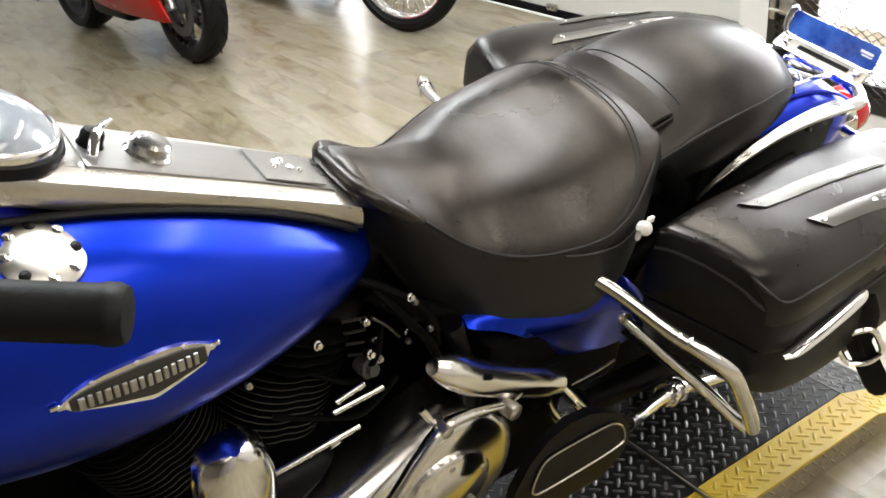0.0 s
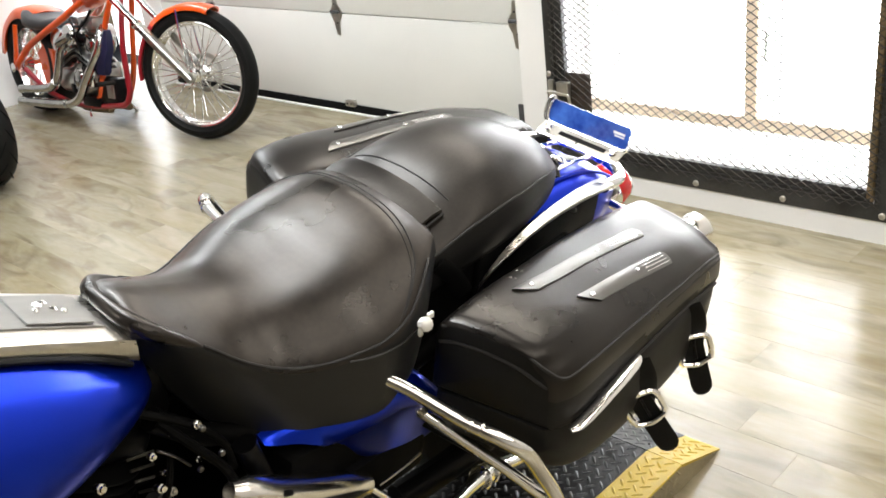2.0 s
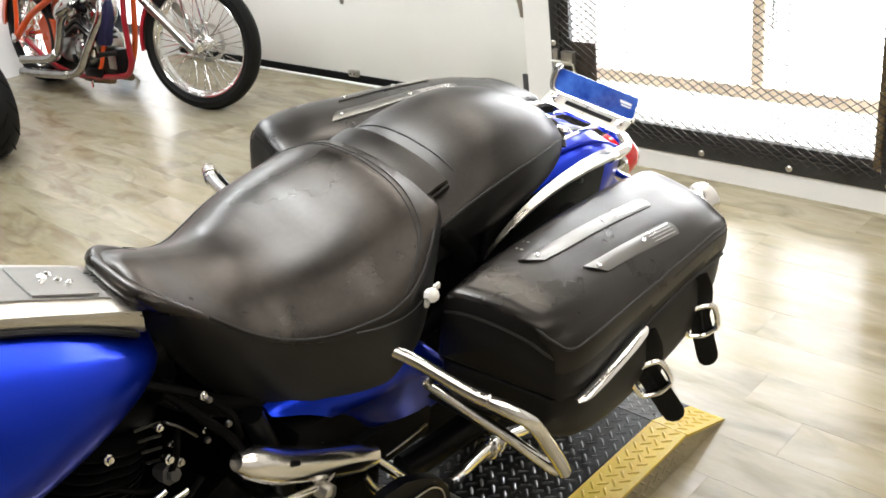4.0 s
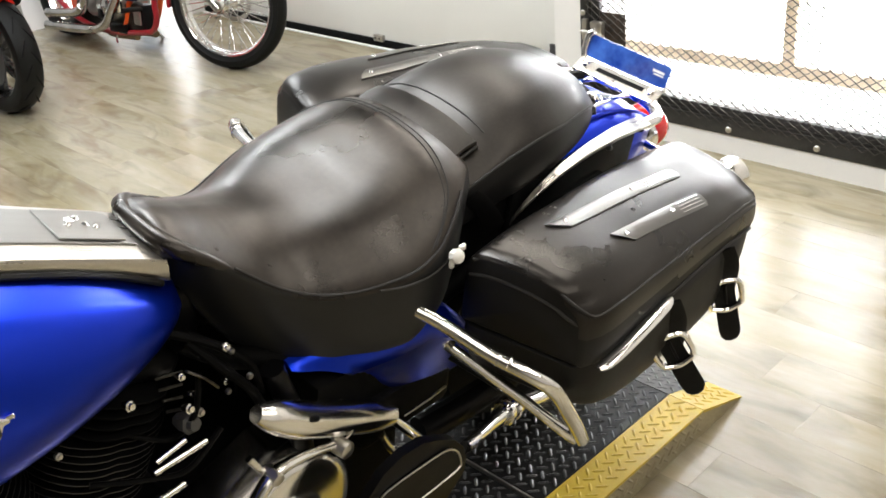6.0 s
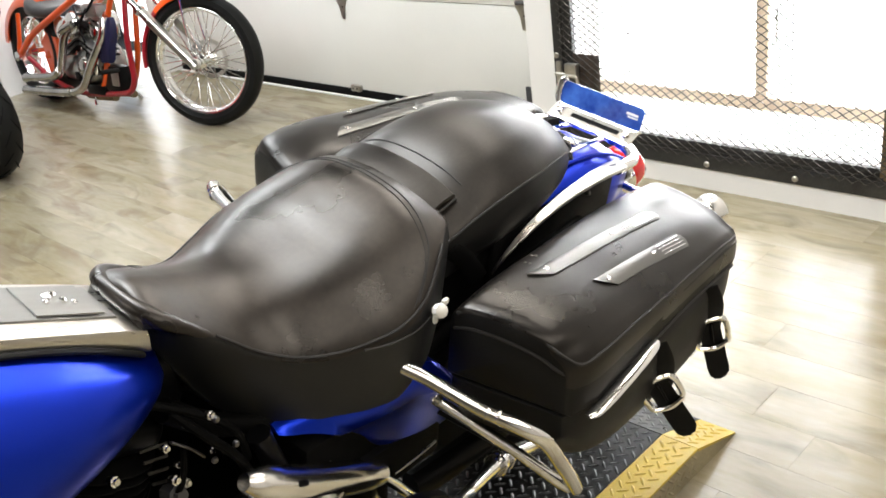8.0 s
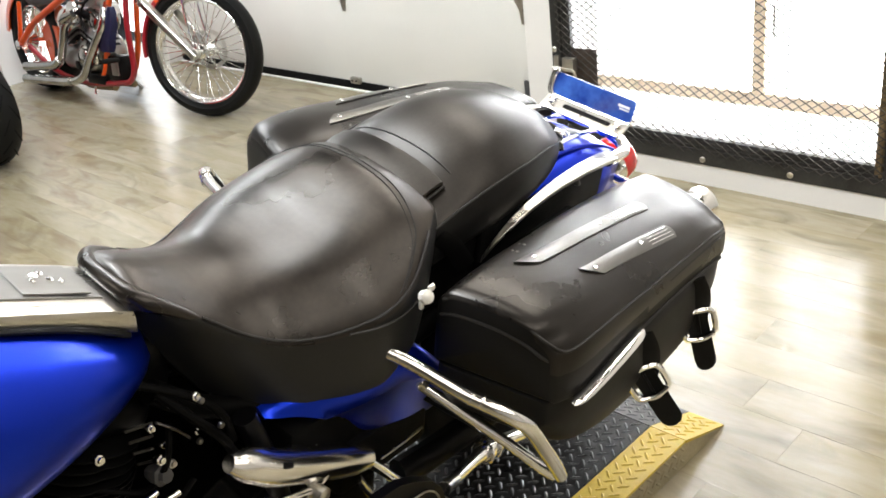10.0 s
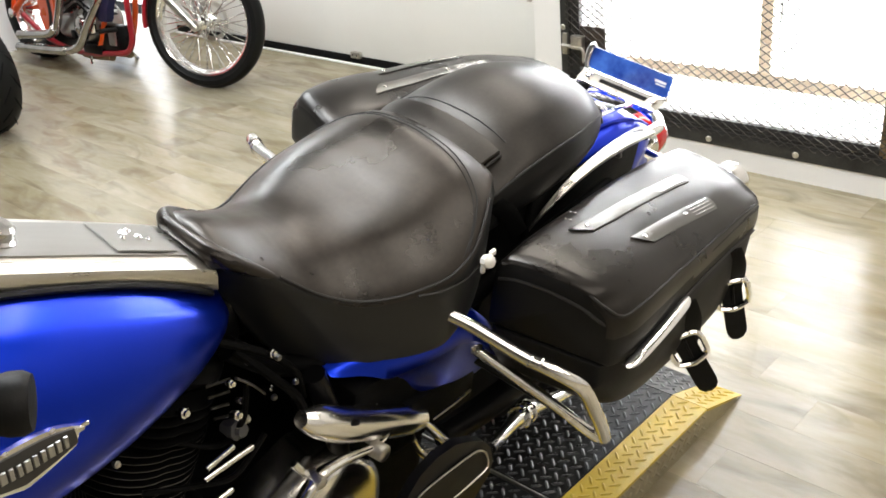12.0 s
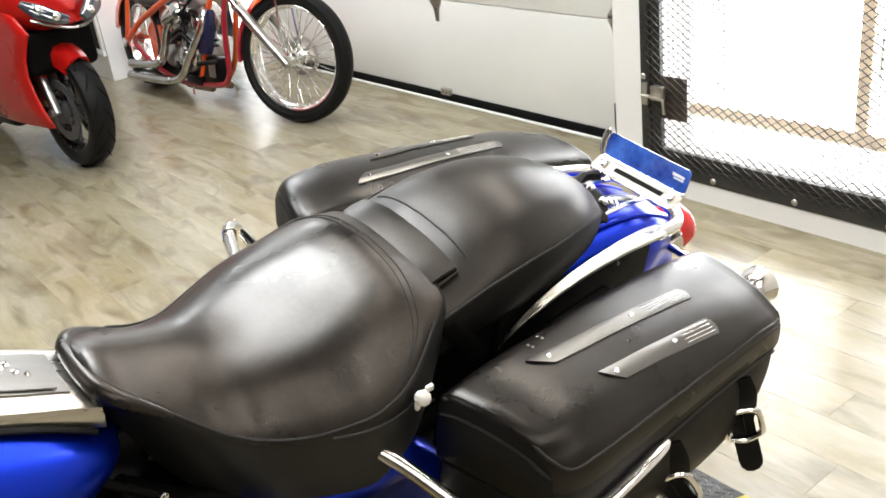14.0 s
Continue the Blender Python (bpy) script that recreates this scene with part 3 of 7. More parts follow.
def treads(m_list):
    """Raised lens-shaped bars of checker plate, turned by turns one way and the other."""
    verts, faces = [], []
    L_, W_, H_ = 0.0140, 0.0036, 0.0024
    for (x, y, z, sl, turn) in m_list:
        ca, sa = math.cos(turn), math.sin(turn)
        o = len(verts)
        for u, v, h in ((-L_, 0, 0), (-L_ * 0.6, -W_, 0), (L_ * 0.6, -W_, 0), (L_, 0, 0), (L_ * 0.6, W_, 0), (-L_ * 0.6, W_, 0), (-L_ * 0.65, 0, H_), (L_ * 0.65, 0, H_)):
            px, py = u * ca - v * sa, u * sa + v * ca
            verts.append((x + px, y + py, z + h + sl * px))
        for f in ((0, 1, 6), (1, 2, 7, 6), (2, 3, 7), (3, 4, 7), (4, 5, 6, 7), (5, 0, 6)):
            faces.append([o + i for i in f])
    return verts, faces


def tread_part(name, pts, material, parent):
    v, f = treads(pts)
    me = bpy.data.meshes.new(name)
    me.from_pydata(v, [], f)
    me.materials.append(material)
    me.polygons.foreach_set("use_smooth", [True] * len(me.polygons))
    me.set_sharp_from_angle(angle=radians(50))
    ob = new(name, me)
    ob.parent = parent
    return tagged(ob, kind="stuff")


def grid(x0, x1, y0, y1, zf, sl=0.0, p=0.0325):
    out = []
    for half, turn in ((0.0, radians(45)), (0.5, radians(-45))):
        for i in range(math.floor(x0 / p) - 1, math.ceil(x1 / p) + 1):
            for j in range(math.floor(y0 / p) - 1, math.ceil(y1 / p) + 1):
                x, y = (i + half) * p, (j + half) * p
                if x0 + 0.009 < x < x1 - 0.009 and y0 + 0.009 < y < y1 - 0.009:
                    out.append((x, y, zf(x), sl, turn))
    return out


RS = -(PZ - 0.005) / (TOE - FOLD)
tread_part("tread", grid(SEAMX, FOLD, PY0 + YW, PY1 - YW, lambda x: PZ), TREAD, rear_deck)
tread_part("tread", grid(0.2, SEAMX - 0.006, PY0 + YW, PY1 - YW, lambda x: PZ - 0.007), TREAD, front_deck)
tread_part("tread", grid(FOLD, TOE, PY0 + YW, PY1 - YW, lambda x: PZ + (x - FOLD) * RS, RS), TREAD, rear_deck)
tread_part("tread", grid(SEAMX, FOLD, PY0, PY0 + YW, lambda x: PZ + 0.0005), YELLOW, yel[0])
tread_part("tread", grid(0.2, SEAMX - 0.006, PY0, PY0 + YW, lambda x: PZ - 0.0065), YELLOW, yel[2])
tread_part("tread", grid(FOLD, TOE, PY0, PY0 + YW, lambda x: PZ + (x - FOLD) * RS, RS), YELLOW, yel[0])
v, f = treads(grid(0.2, FOLD, -0.004, PZ, lambda x: 0.0))
me = bpy.data.meshes.new("tread")
me.from_pydata([(x, PY0 + 0.001 - z, y) for x, y, z in v], [], [q[::-1] for q in f])
me.materials.append(RAWPLATE)
ob = new("tread", me)
ob.parent = lift
tagged(ob, kind="stuff")

# ---- the blue touring motorcycle, leaning to its left on the lift ----
LEAN = 14.0
bike = thing("touring_motorcycle", pose(0, 1.42, 0, LEAN, 0, 0), "blue touring motorcycle with black leather saddlebags, on a lift", "motorcycle")


def mirror(pts):
    return [(x, -y, z) for x, y, z in pts]


FAR = 0.945   # the cushion's far half sits a little flatter
# seat shape: stations along the machine
R_TOP = [(0.519, 0.928), (0.527, 0.943), (0.545, 0.947), (0.568, 0.940), (0.60, 0.925), (0.645, 0.911), (0.69, 0.902), (0.74, 0.904), (0.80, 0.916), (0.86, 0.931), (0.91, 0.941), (0.95, 0.942), (0.985, 0.930)]
R_W = [(0.519, 0.055), (0.526, 0.066), (0.545, 0.075), (0.568, 0.088), (0.60, 0.108), (0.645, 0.137), (0.69, 0.163), (0.74, 0.190), (0.79, 0.210), (0.83, 0.219), (0.88, 0.213), (0.925, 0.192), (0.965, 0.165), (0.985, 0.150)]
R_BOT = [(0.519, 0.905), (0.533, 0.885), (0.545, 0.856), (0.568, 0.800), (0.60, 0.740), (0.645, 0.698), (0.69, 0.681), (0.74, 0.675), (0.79, 0.677), (0.83, 0.686), (0.88, 0.712), (0.925, 0.755), (0.965, 0.80), (0.985, 0.83)]
R_SEAM = [(0.519, 0.921), (0.533, 0.927), (0.545, 0.924), (0.568, 0.908), (0.60, 0.884), (0.645, 0.846), (0.69, 0.824), (0.74, 0.819), (0.79, 0.824), (0.83, 0.830), (0.87, 0.841), (0.90, 0.856), (0.94, 0.882), (0.985, 0.90)]
P_TOP = [(0.972, 0.908), (0.99, 0.911), (1.02, 0.917), (1.05, 0.928), (1.09, 0.948), (1.14, 0.961), (1.19, 0.964), (1.25, 0.957), (1.315, 0.936), (1.38, 0.898), (1.418, 0.862), (1.436, 0.835)]
P_W = [(0.972, 0.154), (0.99, 0.156), (1.05, 0.156), (1.12, 0.156), (1.20, 0.150), (1.27, 0.134), (1.33, 0.114), (1.38, 0.088), (1.42, 0.055), (1.436, 0.02)]
P_BOT = [(0.972, 0.80), (1.05, 0.808), (1.20, 0.815), (1.35, 0.818), (1.436, 0.822)]


def seat_ring(x, top, w, bot, seam, dish):
    zt, hw, zb, zs = interp(x, top), interp(x, w), interp(x, bot), interp(x, seam)
    zs = min(zs, zt - 0.006)
    d = zt - zs
    mid = (zs + zb) / 2
    k = 0.0 if dish < 0 else max(0.0, min(1.0, (0.76 - x) / 0.12)) * max(0.0, min(1.0, (x - 0.50) / 0.05)) * 0.5 if x < 0.9 else 0.0
    q = interp(x, [(0.519, 0.55), (0.568, 0.66), (0.64, 0.86), (0.72, 1.0), (1.5, 1.0)])
    half = [(0.0, zt - dish * 0.010), ((0.30 - 0.10 * k) * hw, zt - dish * 0.005 - (0.06 + 0.06 * k) * d), ((0.57 - 0.11 * k) * hw, zt - (0.25 + 0.18 * k) * d), ((0.79 - 0.05 * k) * hw, zt - (0.58 + 0.15 * k) * d), (0.94 * hw, zs + 0.10 * (1 - k) * d), (0.985 * hw, zs - 0.012),
            (0.5 * (1 + q) * hw, mid + 0.006), (0.975 * q * hw, zb + 0.35 * (mid - zb)), (0.90 * q * hw, zb + 0.004), (0.74 * q * hw, zb)]
    curve = [(v.x, v.y) for v in crom([(a, b_, 0) for a, b_ in half], 3)]
    ring = [Vector((x, -y, z)) for y, z in curve] + [Vector((x, y * FAR, z)) for y, z in curve[:0:-1]]
    return ring


def stations(a, b_, n):
    return [a + (b_ - a) * i / n for i in range(n + 1)]


bm = bmesh.new()
rings = []
for x in stations(0.519, 0.985, 46):
    dish = max(0.0, 1 - ((x - 0.78) / 0.16) ** 2)
    rings.append(seat_ring(x, R_TOP, R_W, R_BOT, R_SEAM, dish))
end_, mid_ = rings[-1], sum(rings[-1], Vector()) / len(rings[-1])
rings += [[p + (mid_ - p) * k_ + Vector((d_, 0, 0)) for p in end_] for k_, d_ in ((0.02, 0.006), (0.06, 0.012), (0.13, 0.018), (0.24, 0.023), (0.42, 0.026))]
add_loft(bm, rings)
rider = part("rider_seat", bm, LEATHER, bike, "worn black leather rider seat", 60)


def skirt(ob, seam, material):
    """Plain vinyl below the seat's welt."""
    ob.data.materials.append(material)
    for f in ob.data.polygons:
        if f.center.z < interp(f.center.x, seam) - 0.002:
            f.material_index = 1


skirt(rider, R_SEAM, SKIRT)


def seam_line(x0, x1, top, w, bot, seam, n=40, off=0.0015, frac=None):
    pts = []
    for x in stations(x0, x1, n):
        zt, hw, zs = interp(x, top), interp(x, w), interp(x, seam)
        zs = min(zs, zt - 0.006)
        pts.append((x, -(0.955 * hw + off), zs + 0.04 * (zt - zs) + off))
    return pts


line = seam_line(0.600, 0.955, R_TOP, R_W, R_BOT, R_SEAM)
part("welt", add_tube(bmesh.new(), line, 0.0022, 6, 2), STITCH, rider)
part("welt", add_tube(bmesh.new(), [(x, y * FAR, z) for x, y, z in mirror(line)], 0.0022, 6, 2), STITCH, rider)
part("side_welt", add_tube(bmesh.new(), [(0.755, -0.214, 0.838), (0.80, -0.2195, 0.826), (0.85, -0.219, 0.820), (0.895, -0.2095, 0.822)], 0.0018, 6, 4), STITCH, rider)


def seat_path(stops, off=0.0002):
    """A line laid on the rider seat through (station, place round the ring) stops, both sides."""
    near_ = []
    for x, j in stops:
        p = seat_ring(x, R_TOP, R_W, R_BOT, R_SEAM, max(0.0, 1 - ((x - 0.78) / 0.16) ** 2))[j]
        near_.append((p.x + off * 0.3, p.y - off * (j / 12.0), p.z + off))
    return near_ + [(x, -y * FAR, z) for x, y, z in near_[-2::-1]]


for dx_, r_ in ((0.0, 0.0013), (-0.012, 0.0009)):
    part("back_seam", add_tube(bmesh.new(), seat_path([(0.872 + dx_, 12), (0.905 + dx_, 11), (0.932 + dx_, 10), (0.948 + dx_, 8), (0.957 + dx_, 6), (0.962 + dx_, 4), (0.964 + dx_, 2), (0.965 + dx_, 0)]), r_, 6, 4), STITCH, rider)
lip = [(0.612, -0.1050, 0.873), (0.586, -0.0915, 0.892), (0.562, -0.0785, 0.909), (0.545, -0.066, 0.920), (0.533, -0.045, 0.928), (0.529, -0.018, 0.931)]
part("front_roll", add_tube(bmesh.new(), lip + mirror(lip)[::-1], [0.002, 0.007, 0.0105, 0.0125, 0.013, 0.013, 0.013, 0.013, 0.0125, 0.0105, 0.007, 0.002], 14, 5), LEATHER, rider)

P_SEAM = [(0.972, 0.868), (1.05, 0.886), (1.13, 0.897), (1.2, 0.898), (1.32, 0.880), (1.436, 0.827)]
bm = bmesh.new()
add_loft(bm, [seat_ring(x, P_TOP, P_W, P_BOT, P_SEAM, 0.0) for x in stations(0.972, 1.436, 44)])
pillion = part("pillion_seat", bm, PILLION, bike, "black leather pillion seat", 60)
skirt(pillion, P_SEAM, BAG_SIDE)
pl = seam_line(0.985, 1.425, P_TOP, P_W, P_BOT, P_SEAM)
part("welt", add_tube(bmesh.new(), pl, 0.0020, 6, 2), STITCH, pillion)
part("welt", add_tube(bmesh.new(), [(x, y * FAR, z) for x, y, z in mirror(pl)], 0.0020, 6, 2), STITCH, pillion)


def over_seat(x, top, w, bot, seam, lift_by=0.003, lo=1.02):
    """Points across the seat at a station, from one side to the other."""
    ring = seat_ring(x, top, w, bot, seam, 0.0)
    n = (len(ring) + 1) // 2
    near = ring[:n]
    out = [Vector((p.x, p.y * lo, p.z + lift_by)) for p in near if p.z > interp(x, seam) - 0.045]
    far = [Vector((p.x, -p.y * FAR, p.z)) for p in out[:0:-1]]
    return far + out


# the strap across the joint, cut square at its ends, and the seam behind it


def strap_row(x, lift_by, reach):
    row = [q for q in over_seat(max(x, 0.985), P_TOP, P_W, P_BOT, P_SEAM, lift_by, 1.0) if abs(q.y) < reach]
    row = [Vector((x, reach, row[0].z - 0.004))] + [Vector((x, q.y, q.z)) for q in row] + [Vector((x, -reach, row[-1].z - 0.004))]
    return row


bm = bmesh.new()
add_loft(bm, [strap_row(x, lb, 0.114) for x, lb in ((0.986, -0.004), (0.986, 0.014), (0.989, 0.0190), (1.012, 0.0215), (1.035, 0.0175), (1.038, 0.0135), (1.038, -0.004))], closed=False)
strap_ = part("passenger_strap", bm, PILLION, bike, "black leather passenger strap", 30)
part("edge_welt", add_tube(bmesh.new(), [q + Vector((-0.001, 0, 0.001)) for q in strap_row(0.985, 0.012, 0.115)[::2]], 0.0034, 6, 3), STITCH, strap_)
for y_ in (-0.1145, 0.1145):
    ends = [min(strap_row(x, 0.013, 0.114), key=lambda q: abs(q.y - y_)) for x in (0.985, 1.0, 1.02, 1.038)]
    part("edge_welt", add_tube(bmesh.new(), [(q.x, y_, q.z) for q in ends], 0.0030, 6, 3), STITCH, strap_)
part("edge_welt", add_tube(bmesh.new(), [q + Vector((0.001, 0, 0)) for q in strap_row(1.039, 0.006, 0.115)[::2]], 0.0020, 6, 3), STITCH, strap_)
for x_, r_ in ((1.066, 0.0014),):
    part("front_seam", add_tube(bmesh.new(), [(x_, q.y, q.z) for q in over_seat(x_, P_TOP, P_W, P_BOT, P_SEAM, 0.0002, 1.0)[::2] if abs(q.y) < 0.122], r_, 6, 3), STITCH, pillion)
part("strap_tail", add_tube(bmesh.new(), [(0.985, -0.158, 0.862), (1.010, -0.168, 0.838), (1.035, -0.176, 0.795)], 0.016, 10, 5, flat=0.2, up=(0.25, 1, 0.25)), LEATHER_SIDE, bike)
# white cap nut and its tab at the seat's side
nut = part("seat_knob", add_lathe(bmesh.new(), [(0.004, -0.006), (0.010, -0.004), (0.0115, 0.001), (0.0100, 0.006), (0.0105, 0.008), (0.006, 0.011), (0.002, 0.012)], (0.888, -0.226, 0.840), (-0.15, -0.85, 0.5), 9), TIECREAM, bike, "white knob at the seat's edge")
part("tab", add_box(bmesh.new(), (0.881, -0.226, 0.829), (0.008, 0.007, 0.015), 0.003), TIECREAM, nut)
part("tab", add_box(bmesh.new(), (0.902, -0.224, 0.848), (0.012, 0.006, 0.010), 0.002), TIECREAM, nut)

# ---- fuel tank ----
T_W = [(-0.20, 0.12), (-0.12, 0.168), (0.0, 0.192), (0.10, 0.199), (0.20, 0.196), (0.30, 0.183), (0.38, 0.163), (0.45, 0.137), (0.50, 0.110), (0.535, 0.078), (0.550, 0.035)]
T_TOP = [(-0.20, 1.09), (-0.10, 1.105), (0.0, 1.095), (0.10, 1.072), (0.20, 1.042), (0.30, 1.004), (0.40, 0.958), (0.47, 0.917), (0.51, 0.888), (0.550, 0.858)]
T_BOT = [(-0.20, 0.93), (-0.10, 0.852), (0.0, 0.812), (0.10, 0.792), (0.20, 0.786), (0.30, 0.790), (0.40, 0.800), (0.47, 0.811), (0.51, 0.820), (0.550, 0.836)]
bm = bmesh.new()
rr = []
for x in stations(-0.20, 0.550, 48):
    w, zt, zb = interp(x, T_W), interp(x, T_TOP), interp(x, T_BOT)
    h = zt - zb
    half = [(0.0, zt - 0.02), (0.22 * w, zt - 0.016), (0.34 * w, zt - 0.004), (0.55 * w, zt - 0.008 * 1), (0.80 * w, zt - 0.17 * h), (0.955 * w, zt - 0.40 * h), (1.0 * w, zt - 0.60 * h), (0.95 * w, zb + 0.16 * h), (0.80 * w, zb + 0.02 * h), (0.5 * w, zb)]
    c = [(v.x, v.y) for v in crom([(a, b_, 0) for a, b_ in half], 3)]
    rr.append([Vector((x, -y, z)) for y, z in c] + [Vector((x, y, z)) for y, z in c[:0:-1]])
add_loft(bm, rr)
tank = part("fuel_tank", bm, BLUE, bike, "glossy pearl blue fuel tank", 60)


def tank_side(x, fz):
    """A place on the tank's left side: fz from the top (0) to the bottom (1)."""
    w, zt, zb = interp(x, T_W), interp(x, T_TOP), interp(x, T_BOT)
    h = zt - zb
    prof = [(0.0, 0.55), (0.17, 0.80), (0.40, 0.955), (0.60, 1.0), (0.84, 0.95), (0.98, 0.8)]
    return Vector((x, -w * interp(fz, prof), zt - fz * h))


# badge: a chrome surround, dark field and a row of raised plain bars
bd = thing("tank_badge", Matrix.Identity(4), "", "")
bd.parent = bike
bd["label"] = "chrome tank badge with raised bars on a dark field"


def badge_pt(u, v, off):
    """u along 0..1, v across -1..1; the badge widens to a point below its middle."""
    x = 0.103 + 0.168 * u
    z = 0.926 - 0.015 * u
    half_up = 0.0195 * (1 - abs(2 * u - 1) ** 3)
    half_dn = 0.009 + 0.026 * (1 - abs(2 * u - 1.12)) if 0.06 < u < 0.94 else 0.004
    zz = z + (half_up if v > 0 else half_dn) * v
    zt, zb = interp(x, T_TOP), interp(x, T_BOT)
    q = tank_side(x, (zt - zz) / (zt - zb))
    return Vector((q.x, q.y - off, q.z))


for k, (off, sc, m_, nm) in enumerate(((0.005, 1.0, CHROME, "surround"), (0.0075, 0.74, DARK_INK, "field"))):
    bm = bmesh.new()
    us = stations(0.0 if k == 0 else 0.07, 1.0 if k == 0 else 0.93, 24)
    add_loft(bm, [[badge_pt(u, -sc, -0.006), badge_pt(u, -sc, off), badge_pt(u, -sc * 0.3, off + 0.001), badge_pt(u, sc * 0.3, off + 0.001), badge_pt(u, sc, off), badge_pt(u, sc, -0.006)] for u in us])
    part(nm, bm, m_, bd, "", 30)
for i in range(15):
    u = 0.13 + 0.72 * i / 14
    a, b_ = badge_pt(u, -0.42, 0.0095), badge_pt(u + 0.006, 0.42, 0.0095)
    part("bar", add_box(bmesh.new(), (a + b_) / 2, (0.0052 if i % 3 else 0.0070, 0.003, 0.016), 0.0007, seg=1), INSERT, bd)
for u in (0.22, 0.5, 0.8):
    part("stud", add_lathe(bmesh.new(), [(0.004, 0), (0.004, 0.002), (0.001, 0.0035)], badge_pt(u, 0.9, 0.004), (0, -1, 0.25), 10), CHROME, bd)
part("tip", add_box(bmesh.new(), badge_pt(0.0, 0, 0.003) + Vector((-0.002, 0, 0)), (0.010, 0.004, 0.006), 0.002), CHROME, bd)
part("tip", add_box(bmesh.new(), badge_pt(1.0, 0, 0.003) + Vector((0.002, 0, 0)), (0.010, 0.004, 0.006), 0.002), CHROME, bd)

# ---- console along the tank's top ----
C_Z = [(-0.05, 1.172), (0.10, 1.130), (0.20, 1.082), (0.30, 1.033), (0.40, 0.985), (0.46, 0.955), (0.50, 0.935), (0.53, 0.918)]
C_W = [(-0.05, 0.085), (0.10, 0.080), (0.20, 0.074), (0.30, 0.071), (0.40, 0.069), (0.50, 0.067), (0.53, 0.066)]
bm = bmesh.new()
rr = []
for x in stations(-0.05, 0.53, 26):
    z, w = interp(x, C_Z), interp(x, C_W)
    side = [(0.0, z), (0.45 * w, z - 0.0005), (0.80 * w, z - 0.003), (0.95 * w, z - 0.008), (1.0 * w, z - 0.016), (1.0 * w, z - 0.036), (0.98 * w, z - 0.040)]
    rr.append([Vector((x, -y, q)) for y, q in side] + [Vector((x, y, q)) for y, q in side[:0:-1]])
add_loft(bm, rr)
console = part("console", bm, SATIN, bike, "long chrome instrument console", 30)
bm = bmesh.new()
rr = []
for x in stations(0.215, 0.505, 16):
    z, w = interp(x, C_Z) + 0.0012, interp(x, C_W) * 0.60
    rr.append([Vector((x, -w, z - 0.004)), Vector((x, -w, z)), Vector((x, 0, z + 0.001)), Vector((x, w, z)), Vector((x, w, z - 0.004))])
add_loft(bm, rr)
part("insert", bm, INSERT, console, "brushed metal insert")
cs = pose(0.455, 0, 0.9605, 0, 26, 0)
part("badge_plate", add_plate(bmesh.new(), [(-0.045, -0.036), (0.042, -0.036), (0.042, 0.036), (-0.045, 0.036)], 0.002, cs), INSERT, console)
for dx, dy, r in ((-0.012, 0.006, 0.006), (0.004, -0.004, 0.005), (0.016, -0.010, 0.004), (-0.020, -0.008, 0.004), (-0.002, 0.012, 0.005)):
    part("emblem", add_lathe(bmesh.new(), [(r, 0), (r, 0.003), (r * 0.4, 0.0055)], cs @ Vector((dx, dy, 0.002)), cs.to_3x3() @ Vector((0, 0, 1)), 12), CHROME, console)
up_c = Vector((0.42, 0, 0.907)).normalized()
for nm, x, y, r, h, m_ in (("ignition_switch", 0.290, 0.0, 0.024, 0.020, PIPE), ("lock_barrel", 0.232, 0.004, 0.013, 0.020, BLACK)):
    z = interp(x, C_Z)
    part(nm, add_lathe(bmesh.new(), [(r * 1.15, -0.004), (r * 1.15, 0.003), (r, 0.006), (r * 0.98, h * 0.8), (r * 0.8, h), (r * 0.3, h + 0.001)], (x, y, z), up_c, 24), m_, console)
part("key_tab", add_tube(bmesh.new(), [(0.225, -0.03, 1.076), (0.24, -0.008, 1.089), (0.262, 0.022, 1.080)], 0.006, 8, 5, flat=0.4), CHROME, console)
# speedometer
sp = Vector((0.132, 0, interp(0.132, C_Z) + 0.004))
ax = Vector((0.34, 0, 0.94)).normalized()
speedo = part("speedometer", add_lathe(bmesh.new(), [(0.070, -0.03), (0.075, 0.0), (0.075, 0.008), (0.073, 0.012), (0.071, 0.013), (0.069, 0.010)], sp, ax, 40), CHROME, bike, "chrome speedometer with glass face")
part("glass", add_lathe(bmesh.new(), [(0.071, 0.008), (0.068, 0.014), (0.056, 0.024), (0.040, 0.031), (0.018, 0.035), (0.002, 0.0355)], sp, ax, 40), GAUGE_SHEEN, speedo, "domed gauge glass")
part("gasket", add_lathe(bmesh.new(), [(0.079, -0.012), (0.081, -0.006), (0.079, 0.001)], sp, ax, 40), RUBBER, speedo)
# fuel cap on the left tank half, with its ring of studs
cp = Vector((0.136, -0.117, 1.036))
cax = Vector((0.26, -0.30, 0.92)).normalized()
cap = part("fuel_cap", add_lathe(bmesh.new(), [(0.040, -0.006), (0.043, 0.004), (0.042, 0.010), (0.036, 0.014), (0.022, 0.017), (0.003, 0.018)], cp, cax, 36), SATIN, bike, "chrome fuel cap with studs")
fx, fy, fz = frame_of(cax)
for i in range(8):
    a = 2 * math.pi * i / 8
    part("stud", add_lathe(bmesh.new(), [(0.0060, 0), (0.0056, 0.0025), (0.001, 0.004)], cp + cax * 0.0135 + (fx * math.cos(a) + fy * math.sin(a)) * 0.033, cax, 10), BLACK if i % 3 == 0 else CHROME, cap)
